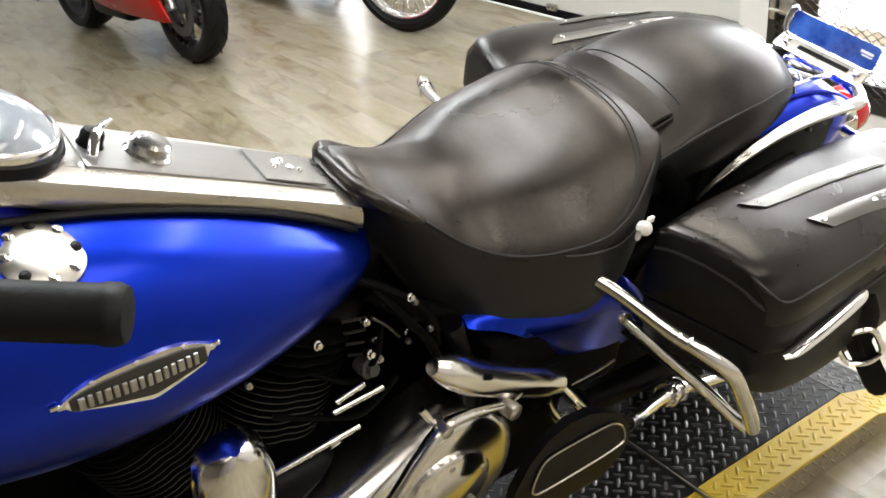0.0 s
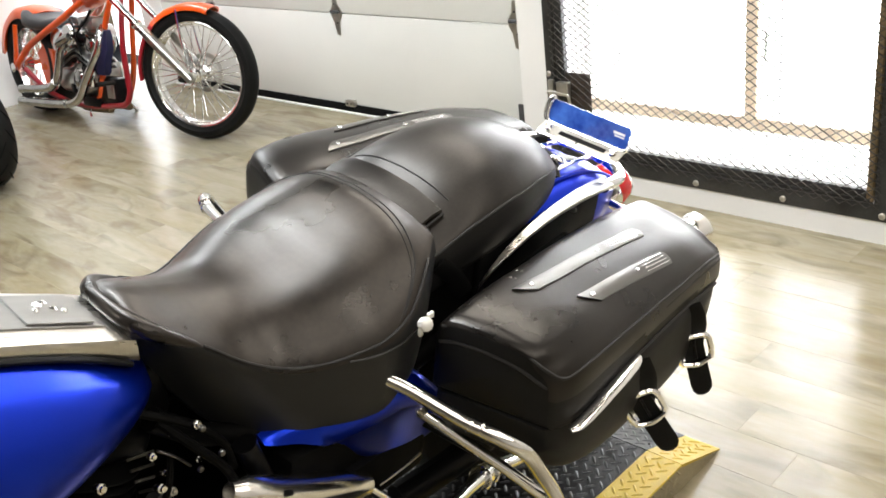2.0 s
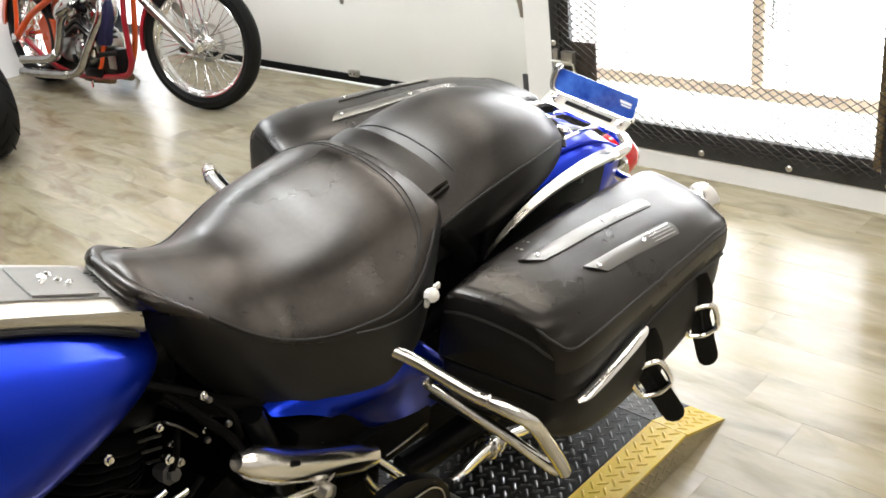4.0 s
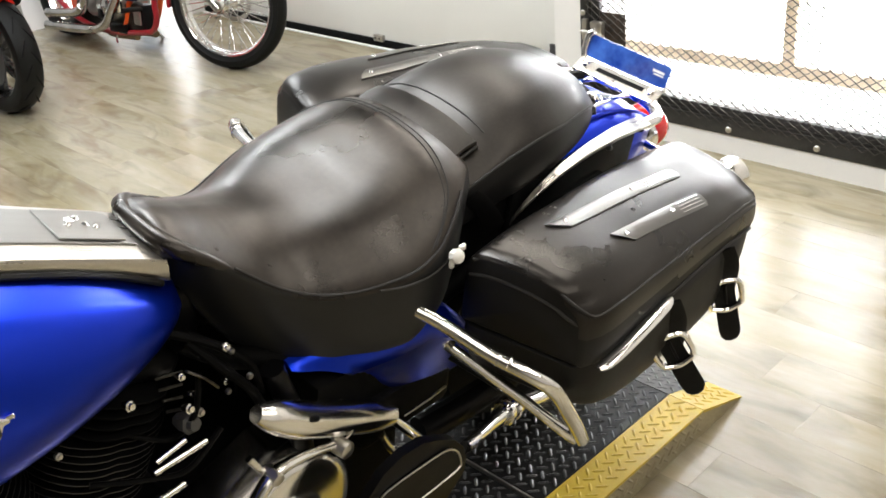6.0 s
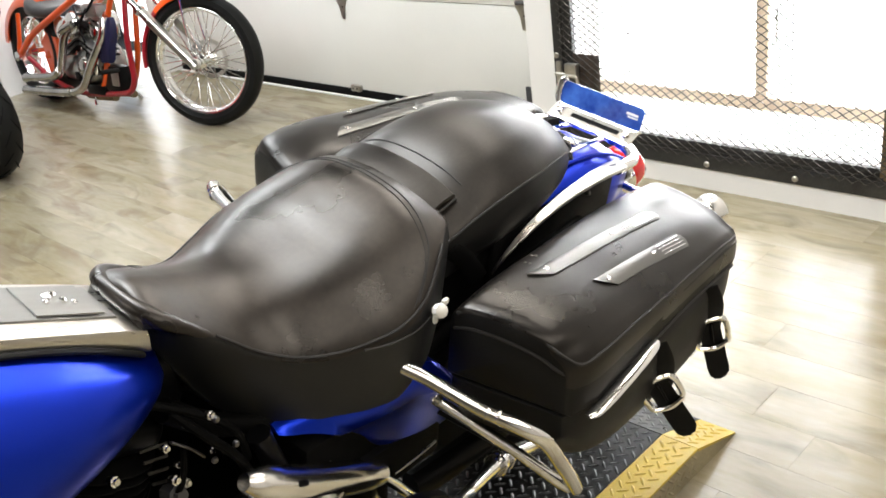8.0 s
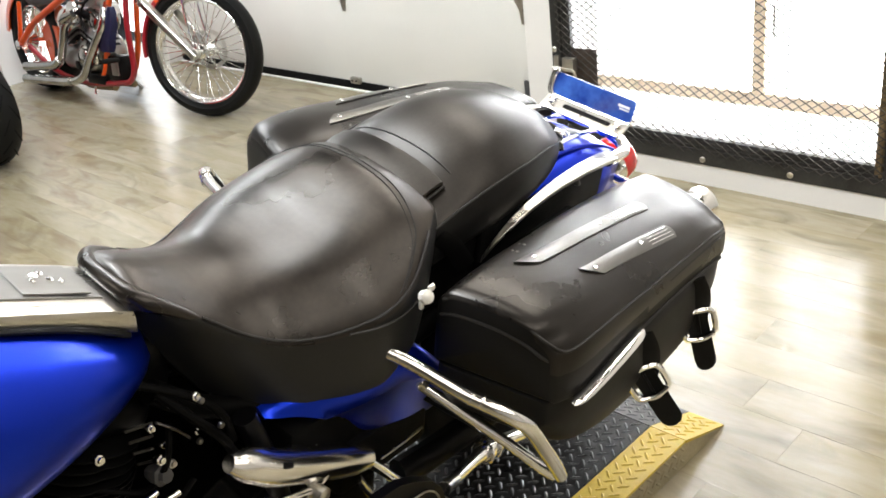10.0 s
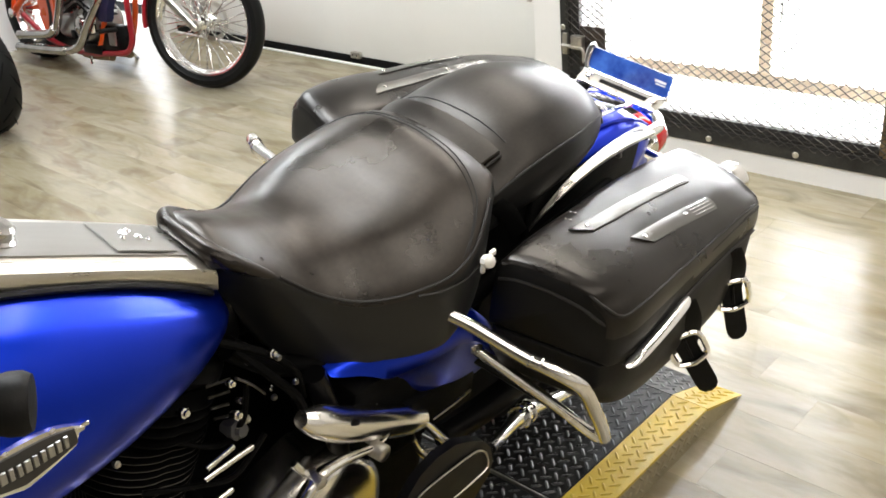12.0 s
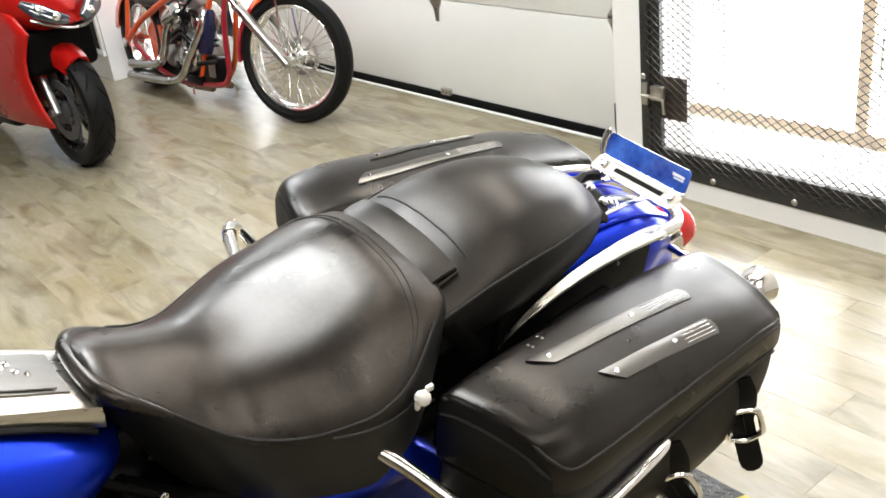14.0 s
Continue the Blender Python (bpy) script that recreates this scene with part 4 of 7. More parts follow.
# fork, front wheel and fender, ahead of the tank
FA = Vector((-0.50, 0, 0.385))
for s in (1, -1):
    part("fork_leg", add_tube(bmesh.new(), [FA + Vector((0, 0.105 * s, 0)), FA + Vector((0.12, 0.105 * s, 0.30)), (-0.21, 0.105 * s, 1.06)], [0.03, 0.03, 0.022], 14, 4), CHROME, bike)
fwheel = new("front_wheel")
fwheel.parent = bike
part("tyre", add_lathe(bmesh.new(), [(0.21, -0.045), (0.27, -0.06), (0.305, -0.045), (0.32, 0.0), (0.305, 0.045), (0.27, 0.06), (0.21, 0.045)], FA, (0, 1, 0), 56, True), TYRE, fwheel)
part("rim", add_lathe(bmesh.new(), [(0.215, -0.04), (0.195, -0.045), (0.18, 0.0), (0.195, 0.045), (0.215, 0.04)], FA, (0, 1, 0), 48, True), CASTALU, fwheel)
part("hub", add_lathe(bmesh.new(), [(0.012, -0.09), (0.045, -0.07), (0.045, 0.07), (0.012, 0.09)], FA, (0, 1, 0), 24), CASTALU, fwheel)
for i in range(9):
    a = 2 * math.pi * i / 9
    part("spoke", add_tube(bmesh.new(), [FA + Vector((math.cos(a) * 0.035, 0, math.sin(a) * 0.035)), FA + Vector((math.cos(a + 0.1) * 0.19, 0, math.sin(a + 0.1) * 0.19))], [0.016, 0.010], 8, 2), CASTALU, fwheel)
bm = bmesh.new()
add_loft(bm, [[FA + Vector((math.cos(a) * (0.345 + dr), y, math.sin(a) * (0.345 + dr))) for y, dr in ((-0.085, -0.10), (-0.083, -0.03), (-0.05, 0.0), (0, 0.008), (0.05, 0.0), (0.083, -0.03), (0.085, -0.10), (0.078, -0.10), (0.075, -0.03), (0, 0.0), (-0.075, -0.03), (-0.078, -0.10))] for a in (radians(10 + 150 * i / 20) for i in range(21))])
part("front_fender", bm, BLUE, bike, "glossy blue front fender", 50)
# dark gap strip between tank halves and console
for y_ in (-1, 1):
    part("tank_trim", add_tube(bmesh.new(), [(x, y_ * (interp(x, C_W) + 0.004), interp(x, T_TOP) + 0.001) for x in stations(-0.02, 0.515, 12)], 0.0065, 8, 2, flat=0.7), RUBBER, bike)

# ---- handlebar, left grip ----
ge = Vector((0.129, -0.456, 1.247))
gd = Vector((-0.83, 0.54, 0.03)).normalized()
bar = part("handlebar", add_tube(bmesh.new(), [ge + gd * 0.02, ge + gd * 0.16, ge + gd * 0.22 + Vector((0, 0.03, 0.01)), (-0.16, -0.17, 1.27), (-0.19, 0.0, 1.25), (-0.16, 0.17, 1.27), (-0.06, 0.31, 1.26), (0.11, 0.45, 1.247)], 0.0127, 14, 8), CHROME, bike, "chrome handlebar")
for e, d in ((ge, gd), (Vector((0.129, 0.456, 1.247)), Vector((gd.x, -gd.y, gd.z)))):
    grip = part("grip", add_lathe(bmesh.new(), [(0.004, -0.002), (0.017, -0.001), (0.0195, 0.004), (0.0195, 0.012), (0.0185, 0.016), (0.0185, 0.100), (0.0195, 0.112), (0.0225, 0.118), (0.0225, 0.124), (0.012, 0.125)], e, d, 24), RUBBER, bike, "black rubber grip")
part("clutch_perch", add_tube(bmesh.new(), [ge + gd * 0.128, ge + gd * 0.165], 0.024, 14, 3), CHROME, bike)

# ---- saddlebags ----
LID_TOP = [(0.0, 0.836), (0.06, 0.840), (0.12, 0.838), (0.20, 0.830), (0.28, 0.824), (0.42, 0.807), (0.50, 0.793), (0.54, 0.785), (0.61, 0.767), (0.645, 0.757)]
LID_BOT = [(0.0, 0.700), (0.10, 0.712), (0.25, 0.722), (0.40, 0.714), (0.55, 0.694), (0.645, 0.676)]
BODY_BOT = [(0.0, 0.625), (0.04, 0.580), (0.10, 0.542), (0.20, 0.508), (0.35, 0.486), (0.50, 0.482), (0.58, 0.51), (0.63, 0.56)]
BAG_W = [(0.0, 0.190), (0.03, 0.204), (0.10, 0.210), (0.30, 0.213), (0.50, 0.214), (0.58, 0.213), (0.62, 0.210), (0.645, 0.200)]


def bag_at(u, v, z, side=1, dx=0.0, dy=0.0):
    """Bag coordinates (along, outward, up) to the machine's."""
    x = 0.922 + 0.995 * u + 0.10 * v + 0.20 * v * (1 - u / 0.645)
    y = -0.219 + 0.101 * u - 0.995 * v
    return Vector((x + dx, side * (y + dy), z))


def bag(side, dx, dy, label, raised=0.0):
    root = thing("saddlebag", pose(0, 1.42, 0, LEAN, 0, 0), label, "saddlebag", "saddlebags")

    def at(u, v, z):
        # the rear end is cut square across the machine
        g = max(0.0, min(1.0, (u - 0.50) / 0.12))
        return bag_at(u + (0.010 - 0.14 * v) * g, v, z + raised, side, dx, dy)

    def flat_rear(u):
        return max(0.0, min(1.0, (u - 0.36) / 0.24))

    bm = bmesh.new()
    rr = []
    n = 30
    for i in range(n + 1):
        u = 0.624 * i / n
        zt, zl, w = interp(u, LID_TOP), interp(u, LID_BOT), interp(u, BAG_W)
        f_ = flat_rear(u)
        zo = zt - 0.062 + 0.012 * f_
        sec = [(0.006, zl), (0.002, zl + 0.01), (0.002, zt - 0.035), (0.010, zt - 0.010), (0.030, zt - 0.001), (0.09, zt + 0.001), (0.15, zt - 0.010 + 0.003 * f_), (w - 0.028, zt - 0.026 + 0.007 * f_),
               (w - 0.010, zt - 0.040 + 0.013 * f_), (w + 0.001, zo if zo > zl + 0.012 else (zl + zt) / 2 + 0.002), (w + 0.005, zl + 0.010), (w + 0.004, zl)]
        c = crom([(0, a, b_) for a, b_ in sec], 3)
        rr.append([at(u, q.y, q.z) for q in c])
    # rounded ends
    first, last = rr[0], rr[-1]
    cf = sum(first, Vector()) / len(first)
    cl = sum(last, Vector()) / len(last)
    front = ((0.10, -0.007),) if side > 0 else ((0.50, -0.026), (0.32, -0.024), (0.18, -0.019), (0.08, -0.011))
    rr = [[p + (cf - p) * s_ + Vector((d_, 0, 0)) for p in first] for s_, d_ in front] + rr + [[p + (cl - p) * s_ + Vector((d_, 0, 0)) for p in last] for s_, d_ in ((0.010, 0.005), (0.035, 0.010), (0.08, 0.013), (0.20, 0.015), (0.45, 0.016))]
    add_loft(bm, rr)
    lid = part("lid", bm, BAG_LEATHER, root, "black leather lid", 50)
    lid.data.materials.append(BAG_SIDE)
    for f in lid.data.polygons:
        u_ = min(0.645, max(0.0, f.center.x - dx - 0.94))
        if f.normal.x < -0.9 or (f.center.z - raised < interp(u_, LID_TOP) - 0.076 and f.normal.z < 0.5):
            f.material_index = 1
    # welts round the lid's top edge
    for dz, dv in ((0.0, 0.0), (-0.026, 0.004)):
        pts = []
        for v in (0.012, 0.04, 0.09, 0.14, 0.172) if side > 0 else ():
            crown = interp(v, [(0.0, -0.014), (0.03, -0.001), (0.09, 0.001), (0.15, -0.010), (0.182, -0.026)])
            q = at(0.0, v, interp(0.0, LID_TOP) + crown - 0.007 + dz)
            pts.append(q + Vector((-0.0035 if dz == 0 else -0.0075, 0, 0)))
        for u in (0.015, 0.06, 0.14, 0.26, 0.40, 0.52, 0.58, 0.622):
            zt, w = interp(u, LID_TOP), interp(u, BAG_W)
            pts.append(at(u, w - 0.006 + dv, zt - 0.046 + 0.014 * flat_rear(u) + dz * (1 - u / 0.9)))
        part("welt", add_tube(bmesh.new(), pts, 0.0030, 7, 5), STITCH, lid)
    bm = bmesh.new()
    rr = []
    for i in range(25):
        u = 0.005 + 0.603 * i / 24
        zl, zb, w = interp(u, LID_BOT) - 0.002, interp(u, BODY_BOT), interp(u, BAG_W)
        bulge = 0.012 * math.sin(math.pi * min(1, u / 0.64)) + 0.012 * (u / 0.65) * min(1.0, (0.64 - u) / 0.12)
        sec = [(0.008, zl), (0.006, zl - 0.05), (0.010, zb + 0.03), (0.030, zb + 0.004), (0.10, zb), (w - 0.035, zb + 0.004), (w - 0.008, zb + 0.026), (w + bulge, zb + 0.5 * (zl - zb)), (w + bulge * 0.7, zl - 0.02), (w - 0.002, zl)]
        c = crom([(0, a, b_) for a, b_ in sec], 3)
        rr.append([at(u, q.y, q.z) for q in c])
    first, last = rr[0], rr[-1]
    cf, cl = sum(first, Vector()) / len(first), sum(last, Vector()) / len(last)
    rr = [[p + (cf - p) * s_ + Vector((d_, 0, 0)) for p in first] for s_, d_ in front] + rr + [[p + (cl - p) * s_ + Vector((d_, 0, 0)) for p in last] for s_, d_ in ((0.02, 0.005), (0.06, 0.010), (0.14, 0.014), (0.30, 0.016), (0.5, 0.017))]
    add_loft(bm, rr)
    part("body", bm, BAG_SIDE, root, "black leather body", 50)

    # bright trims on the lid
    def on_lid(u, v, off):
        zt = interp(u, LID_TOP)
        crown = interp(v, [(0.0, -0.012), (0.03, -0.001), (0.09, 0.001), (0.15, -0.010), (0.182, -0.026)])
        return at(u, v, zt + crown * (1 - 0.3 * flat_rear(u)) + off)

    # the strips run along the machine, so they draw outward over the lid towards its rear
    for nm, u0, u1, v0 in (("trim_strip", 0.112, 0.462, 0.0640), ("trim_strip", 0.170, 0.436, 0.1400)):
        def strip_pt(u, dv, off):
            return on_lid(u, v0 + dv + 0.092 * (u - u0), off)

        bm = bmesh.new()
        rr = []
        hw = 0.0134
        for i in range(25):
            t = i / 24
            row = []
            for k in range(5):
                lean = 0.026 * (1 - k / 4.0) ** 1.5 * max(0.0, 1 - 4 * t)
                round_end = 0.007 * ((k - 2) / 2.0) ** 2 * max(0.0, 4 * t - 3)
                u = u0 + (u1 - u0) * t + lean - round_end
                row.append(strip_pt(u, hw * (1 - k / 2.0), 0.0036 - (0.0014 if k in (0, 4) else 0)))
            rr.append([p - Vector((0, 0, 0.004)) for p in row[:1]] + row + [p - Vector((0, 0, 0.004)) for p in row[-1:]])
        add_loft(bm, rr)
        st = part(nm, bm, STRIP, root, "polished metal trim strip", 30)
        for tt in (0.085, 0.60):
            bolt(st, strip_pt(u0 + (u1 - u0) * tt, -0.001, 0.0030), (0.1, 0, 1), 0.0042, 0.0030, CHROME, "screw")
        for k in range(4):
            pts = [strip_pt(u0 + (u1 - u0) * t, -0.0085 + 0.0057 * k, 0.0034) for t in (0.68, 0.80, 0.88, 0.955)]
            part("rib", add_tube(bmesh.new(), pts, 0.0008, 6, 3), CHROME, st)
    for u, v in ((0.150, 0.030), (0.180, 0.024)):
        for dv in (-0.003, 0.005):
            bolt(lid, on_lid(u, v + dv, -0.0005), (0, 0, 1), 0.0026, 0.002, STRIP, "rivet")
    # bright bar at the lid's lower edge
    bm = bmesh.new()
    add_tube(bm, [at(0.006, 0.216, 0.708), at(0.03, 0.222, 0.711), at(0.12, 0.2265, 0.722), at(0.19, 0.2265, 0.7285), at(0.214, 0.224, 0.7295)], [0.006, 0.0105, 0.0112, 0.0108, 0.006], 10, 6, flat=0.45, up=(0, 0, 1))
    part("edge_bar", bm, CHROME, root, "polished lower edge bar")
    # the dark joint between lid and body
    part("joint", add_tube(bmesh.new(), [at(u, interp(u, BAG_W) + 0.0055, interp(u, LID_BOT) - 0.001) for u in (0.03, 0.12, 0.22, 0.34, 0.45, 0.55, 0.60)], 0.0032, 7, 4), STITCH, root)
    # two straps with buckles
    for u, dzb, hang in ((0.262, 0.006, (0.40, -0.40, -0.82)), (0.473, 0.010, (0.28, -0.24, -0.93))):
        w = interp(u, BAG_W)
        top = at(u - 0.030, w + 0.008, 0.700 + dzb * 0.3)
        mid = at(u, w + 0.024, 0.592 + dzb)
        d = Vector((hang[0], hang[1] * side, hang[2])).normalized()
        across = Vector((0.74, -0.66 * side, -0.12))
        across = (across - d * across.dot(d)).normalized()
        out = d.cross(across)
        if out.y * side > 0:
            out = -out
        strap = part("strap", add_tube(bmesh.new(), [top - out * 0.003, at(u - 0.014, w + 0.020, 0.655 + dzb), mid - out * 0.004], 0.0205, 12, 5, flat=0.15, up=out), LEATHER_SIDE, root, "black leather closing strap")
        m = Matrix.Identity(4)
        m.col[0], m.col[1], m.col[2], m.col[3] = (*across, 0), (*(-d), 0), (*out, 0), (*(mid + out * 0.001), 1)
        ol = [(-0.019, 0.034), (0.019, 0.034), (0.0195, -0.045), (0.020, -0.095), (0.0180, -0.108), (0.0110, -0.119), (0.0, -0.123), (-0.0110, -0.119), (-0.0180, -0.108), (-0.020, -0.090), (-0.0195, -0.045)]
        part("strap_end", add_plate(bmesh.new(), ol, 0.0035, m), LEATHER_SIDE, strap)
        loop = [m @ Vector((x * 1.1, y * 1.1, 0.006)) for x, y in ((-0.020, 0.028), (0.0, 0.031), (0.020, 0.028), (0.0265, 0.018), (0.0275, -0.004), (0.025, -0.022), (0.014, -0.030), (0.0, -0.034), (-0.014, -0.030), (-0.025, -0.022), (-0.0275, -0.004), (-0.0265, 0.018))]
        bk = part("buckle", add_tube(bmesh.new(), loop, 0.0056, 8, 4, closed=True), CHROME, strap, "polished buckle")
        part("buckle_bar", add_tube(bmesh.new(), [m @ Vector((-0.026, -0.026, 0.0075)), m @ Vector((0, -0.032, 0.0085)), m @ Vector((0.026, -0.026, 0.0075))], 0.0066, 8, 5, flat=0.6), CHROME, strap)
        part("tongue", add_rod(bmesh.new(), m @ Vector((0, -0.022, 0.007)), m @ Vector((0.002, 0.024, 0.008)), 0.0022, 8), BLACK, strap)
        part("keeper", add_tube(bmesh.new(), [m @ Vector((-0.034, -0.008, -0.004)), m @ Vector((-0.036, 0.006, 0.002)), m @ Vector((-0.030, 0.020, 0.0))], 0.005, 8, 4), BLACK, strap)
    return root


bag(1, 0.0, 0.0, "black leather saddlebag with bright trim strips and two buckled straps")
bag(-1, 0.072, 0.012, "black leather saddlebag with bright trim strips", 0.006)

# ---- rear fender, rails, rack, plate, lamps ----
AX = Vector((1.395, 0, 0.395))
bm = bmesh.new()
rr = []
for i in range(33):
    a = radians(33 + 107 * i / 32)
    r = 0.405 + 0.012 * math.sin(max(0.0, math.cos(a)) * 2) - 0.075 * max(0.0, min(1.0, (57 - math.degrees(a)) / 20)) ** 1.5
    ring = []
    for y, dr in ((-0.105, -0.11), (-0.107, -0.05), (-0.098, -0.016), (-0.075, -0.003), (-0.03, 0.004), (0, 0.005), (0.03, 0.004), (0.075, -0.003), (0.098, -0.016), (0.107, -0.05), (0.105, -0.11), (0.098, -0.11), (0.098, -0.05), (0.0, -0.004), (-0.098, -0.05), (-0.098, -0.11)):
        ring.append(AX + Vector((math.cos(a) * (r + dr), y * (1 - 0.35 * max(0.0, min(1.0, (66 - math.degrees(a)) / 16))), math.sin(a) * (r + dr))))
    rr.append(ring)
add_loft(bm, rr)
fender = part("rear_fender", bm, BLUE, bike, "glossy blue rear fender", 50)
# bright moulding along the fender's middle and a black joint
part("moulding", add_tube(bmesh.new(), [AX + Vector((math.cos(a) * 0.419, 0.0, math.sin(a) * 0.419)) for a in (radians(q) for q in (78, 72, 66, 61, 57))], 0.013, 8, 4, flat=0.25, up=(0.7, 0, 0.7)), STRIP, fender)
for y in (-0.062, 0.062):
    part("crease", add_tube(bmesh.new(), [AX + Vector((math.cos(a) * 0.4135, y, math.sin(a) * 0.4135)) for a in (radians(q) for q in (88, 80, 72, 64, 57))], 0.004, 8, 4), BLUE, fender)
# side rails: flat bright struts from under the pillion to the rack's corner
for s in (1, -1):
    rings = []
    for x, y, z, hw_, th in ((1.098, 0.152, 0.760, 0.0012, 0.004), (1.107, 0.157, 0.778, 0.0025, 0.005), (1.120, 0.162, 0.796, 0.0038, 0.006), (1.140, 0.166, 0.813, 0.0052, 0.0065), (1.165, 0.167, 0.825, 0.0066, 0.007), (1.20, 0.165, 0.833, 0.0080, 0.007), (1.25, 0.160, 0.837, 0.0096, 0.0075), (1.30, 0.154, 0.836, 0.0112, 0.008), (1.38, 0.144, 0.828, 0.0135, 0.008), (1.46, 0.133, 0.813, 0.0150, 0.008), (1.505, 0.126, 0.801, 0.0140, 0.008)):
        rings.append([Vector((x, s * (-y + a_), z + b_)) for a_, b_ in ((-hw_, -0.15 * hw_), (-hw_ * 0.85, 0.0), (hw_ * 0.85, 0.30 * hw_), (hw_, 0.2 * hw_), (hw_, -th), (-hw_ * 0.9, -th))])
    rail = part("side_rail", add_loft(bmesh.new(), rings), SATIN, bike, "flat chrome side rail", 25)
    bolt(rail, (1.36, s * -0.146, 0.806), (0, -s, 0.2), 0.005, 0.010, STRIP)
    part("support_strut", add_box(bmesh.new(), (1.30, -0.126 * s, 0.752), (0.42, 0.012, 0.112), 0.005, pose(0, 0, 0, 0, 5, 6 * s)), CRINKLE, bike)
    part("seat_skirt", add_box(bmesh.new(), (1.05, -0.122 * s, 0.762), (0.24, 0.040, 0.11), 0.012), CRINKLE, bike)
rack = part("rack_loop", add_tube(bmesh.new(), [(1.488, -0.127, 0.796), (1.535, -0.121, 0.787), (1.572, -0.110, 0.780), (1.592, -0.085, 0.784), (1.594, -0.04, 0.792), (1.594, 0.04, 0.792), (1.592, 0.085, 0.784), (1.572, 0.110, 0.780), (1.535, 0.121, 0.787), (1.488, 0.127, 0.796)], 0.0125, 14, 8), CHROME, bike, "chrome tube loop behind the seat")
part("rack_block", add_box(bmesh.new(), (1.582, -0.058, 0.800), (0.028, 0.020, 0.022), 0.005), CHROME, rack)
part("rack_block", add_box(bmesh.new(), (1.582, 0.058, 0.800), (0.028, 0.020, 0.022), 0.005), CHROME, rack)
part("hinge_bolts", add_tube(bmesh.new(), [(1.47, 0.05, 0.81), (1.50, 0.06, 0.815), (1.53, 0.05, 0.812)], 0.012, 8, 4), BLACK, bike)
part("fender_bolt", add_lathe(bmesh.new(), [(0.016, 0), (0.016, 0.006), (0.009, 0.012), (0.004, 0.014)], (1.495, -0.012, 0.797), (0.3, 0, 1), 18), CHROME, bike)
# licence plate, standing behind the seat; its print is plain bars
pm = Matrix(((0.04, 0.30, -0.954, 1.582), (-1.0, 0.04, 0.0, -0.014), (0.0, 0.954, 0.30, 0.846), (0, 0, 0, 1)))
plate = part("licence_plate", add_plate(bmesh.new(), [(-0.094, -0.008), (-0.090, -0.012), (0.090, -0.012), (0.094, -0.008), (0.094, 0.026), (0.088, 0.032), (-0.088, 0.032), (-0.094, 0.026)], 0.0022, pm), PLATE_BLUE, bike, "blue plate with plain pale bars")
for a, b_, w, h in ((0.071, 0.0145, 0.026, 0.0050), (0.073, 0.0085, 0.022, 0.0028)):
    part("print", add_plate(bmesh.new(), [(a - w / 2, b_ - h / 2), (a + w / 2, b_ - h / 2), (a + w / 2, b_ + h / 2), (a - w / 2, b_ + h / 2)], 0.0005, pm @ Matrix.Translation((0, 0, 0.0022))), WHITE_INK, plate)
fr = [pm @ Vector(q) for q in ((-0.092, 0.036, 0.001), (-0.099, 0.026, 0.001), (-0.100, 0.002, 0.001), (-0.095, -0.012, 0.001), (-0.080, -0.017, 0.001), (0.0, -0.018, 0.001), (0.080, -0.017, 0.001), (0.096, -0.011, 0.001))]
part("plate_frame", add_tube(bmesh.new(), fr, [0.0075, 0.0080, 0.0075, 0.0060, 0.0050, 0.0050, 0.0050, 0.0045], 10, 3), CHROME, plate, "chrome plate frame")
bkm = pm @ Matrix.Translation((0, -0.018, 0)) @ Matrix.Rotation(radians(-50), 4, "X")
part("plate_bracket", add_plate(bmesh.new(), [(-0.098, -0.030), (-0.090, -0.036), (0.086, -0.036), (0.094, -0.030), (0.094, -0.003), (-0.098, -0.003)], 0.004, bkm), SATIN, plate, "chrome plate bracket with slot")
part("bracket_slot", add_plate(bmesh.new(), [(-0.050, -0.023), (0.060, -0.023), (0.060, -0.013), (-0.050, -0.013)], 0.001, bkm @ Matrix.Translation((0, 0, 0.0042))), BLACK, plate)
part("bracket_lip", add_tube(bmesh.new(), [bkm @ Vector((x, -0.036, 0.002)) for x in (-0.094, -0.03, 0.03, 0.090)], 0.0042, 8, 3), CHROME, plate)
for q in ((-0.076, -0.018), (0.078, -0.018)):
    bolt(plate, bkm @ Vector((*q, 0.004)), bkm.to_3x3() @ Vector((0, 0, 1)), 0.0090, 0.010, CHROME)
# black seat latch with its bolts on the fender's top
latch = part("seat_latch", add_tube(bmesh.new(), [(1.425, -0.055, 0.806), (1.455, -0.020, 0.822), (1.465, 0.020, 0.822), (1.450, 0.060, 0.808)], 0.013, 10, 5, flat=0.6), BLACK, bike)
for q in ((1.462, 0.010, 0.832), (1.448, 0.045, 0.822), (1.452, -0.030, 0.828)):
    bolt(latch, q, (0.2, -0.2, 1), 0.0085, 0.008, CHROME)
for y in (-0.045, 0.045):
    part("luggage_bar", add_tube(bmesh.new(), [(1.44, y, 0.815), (1.50, y, 0.812), (1.56, y * 0.9, 0.800), (1.592, y * 0.9, 0.792)], 0.008, 10, 5, flat=0.55), CHROME, bike, "narrow chrome bar over the fender")
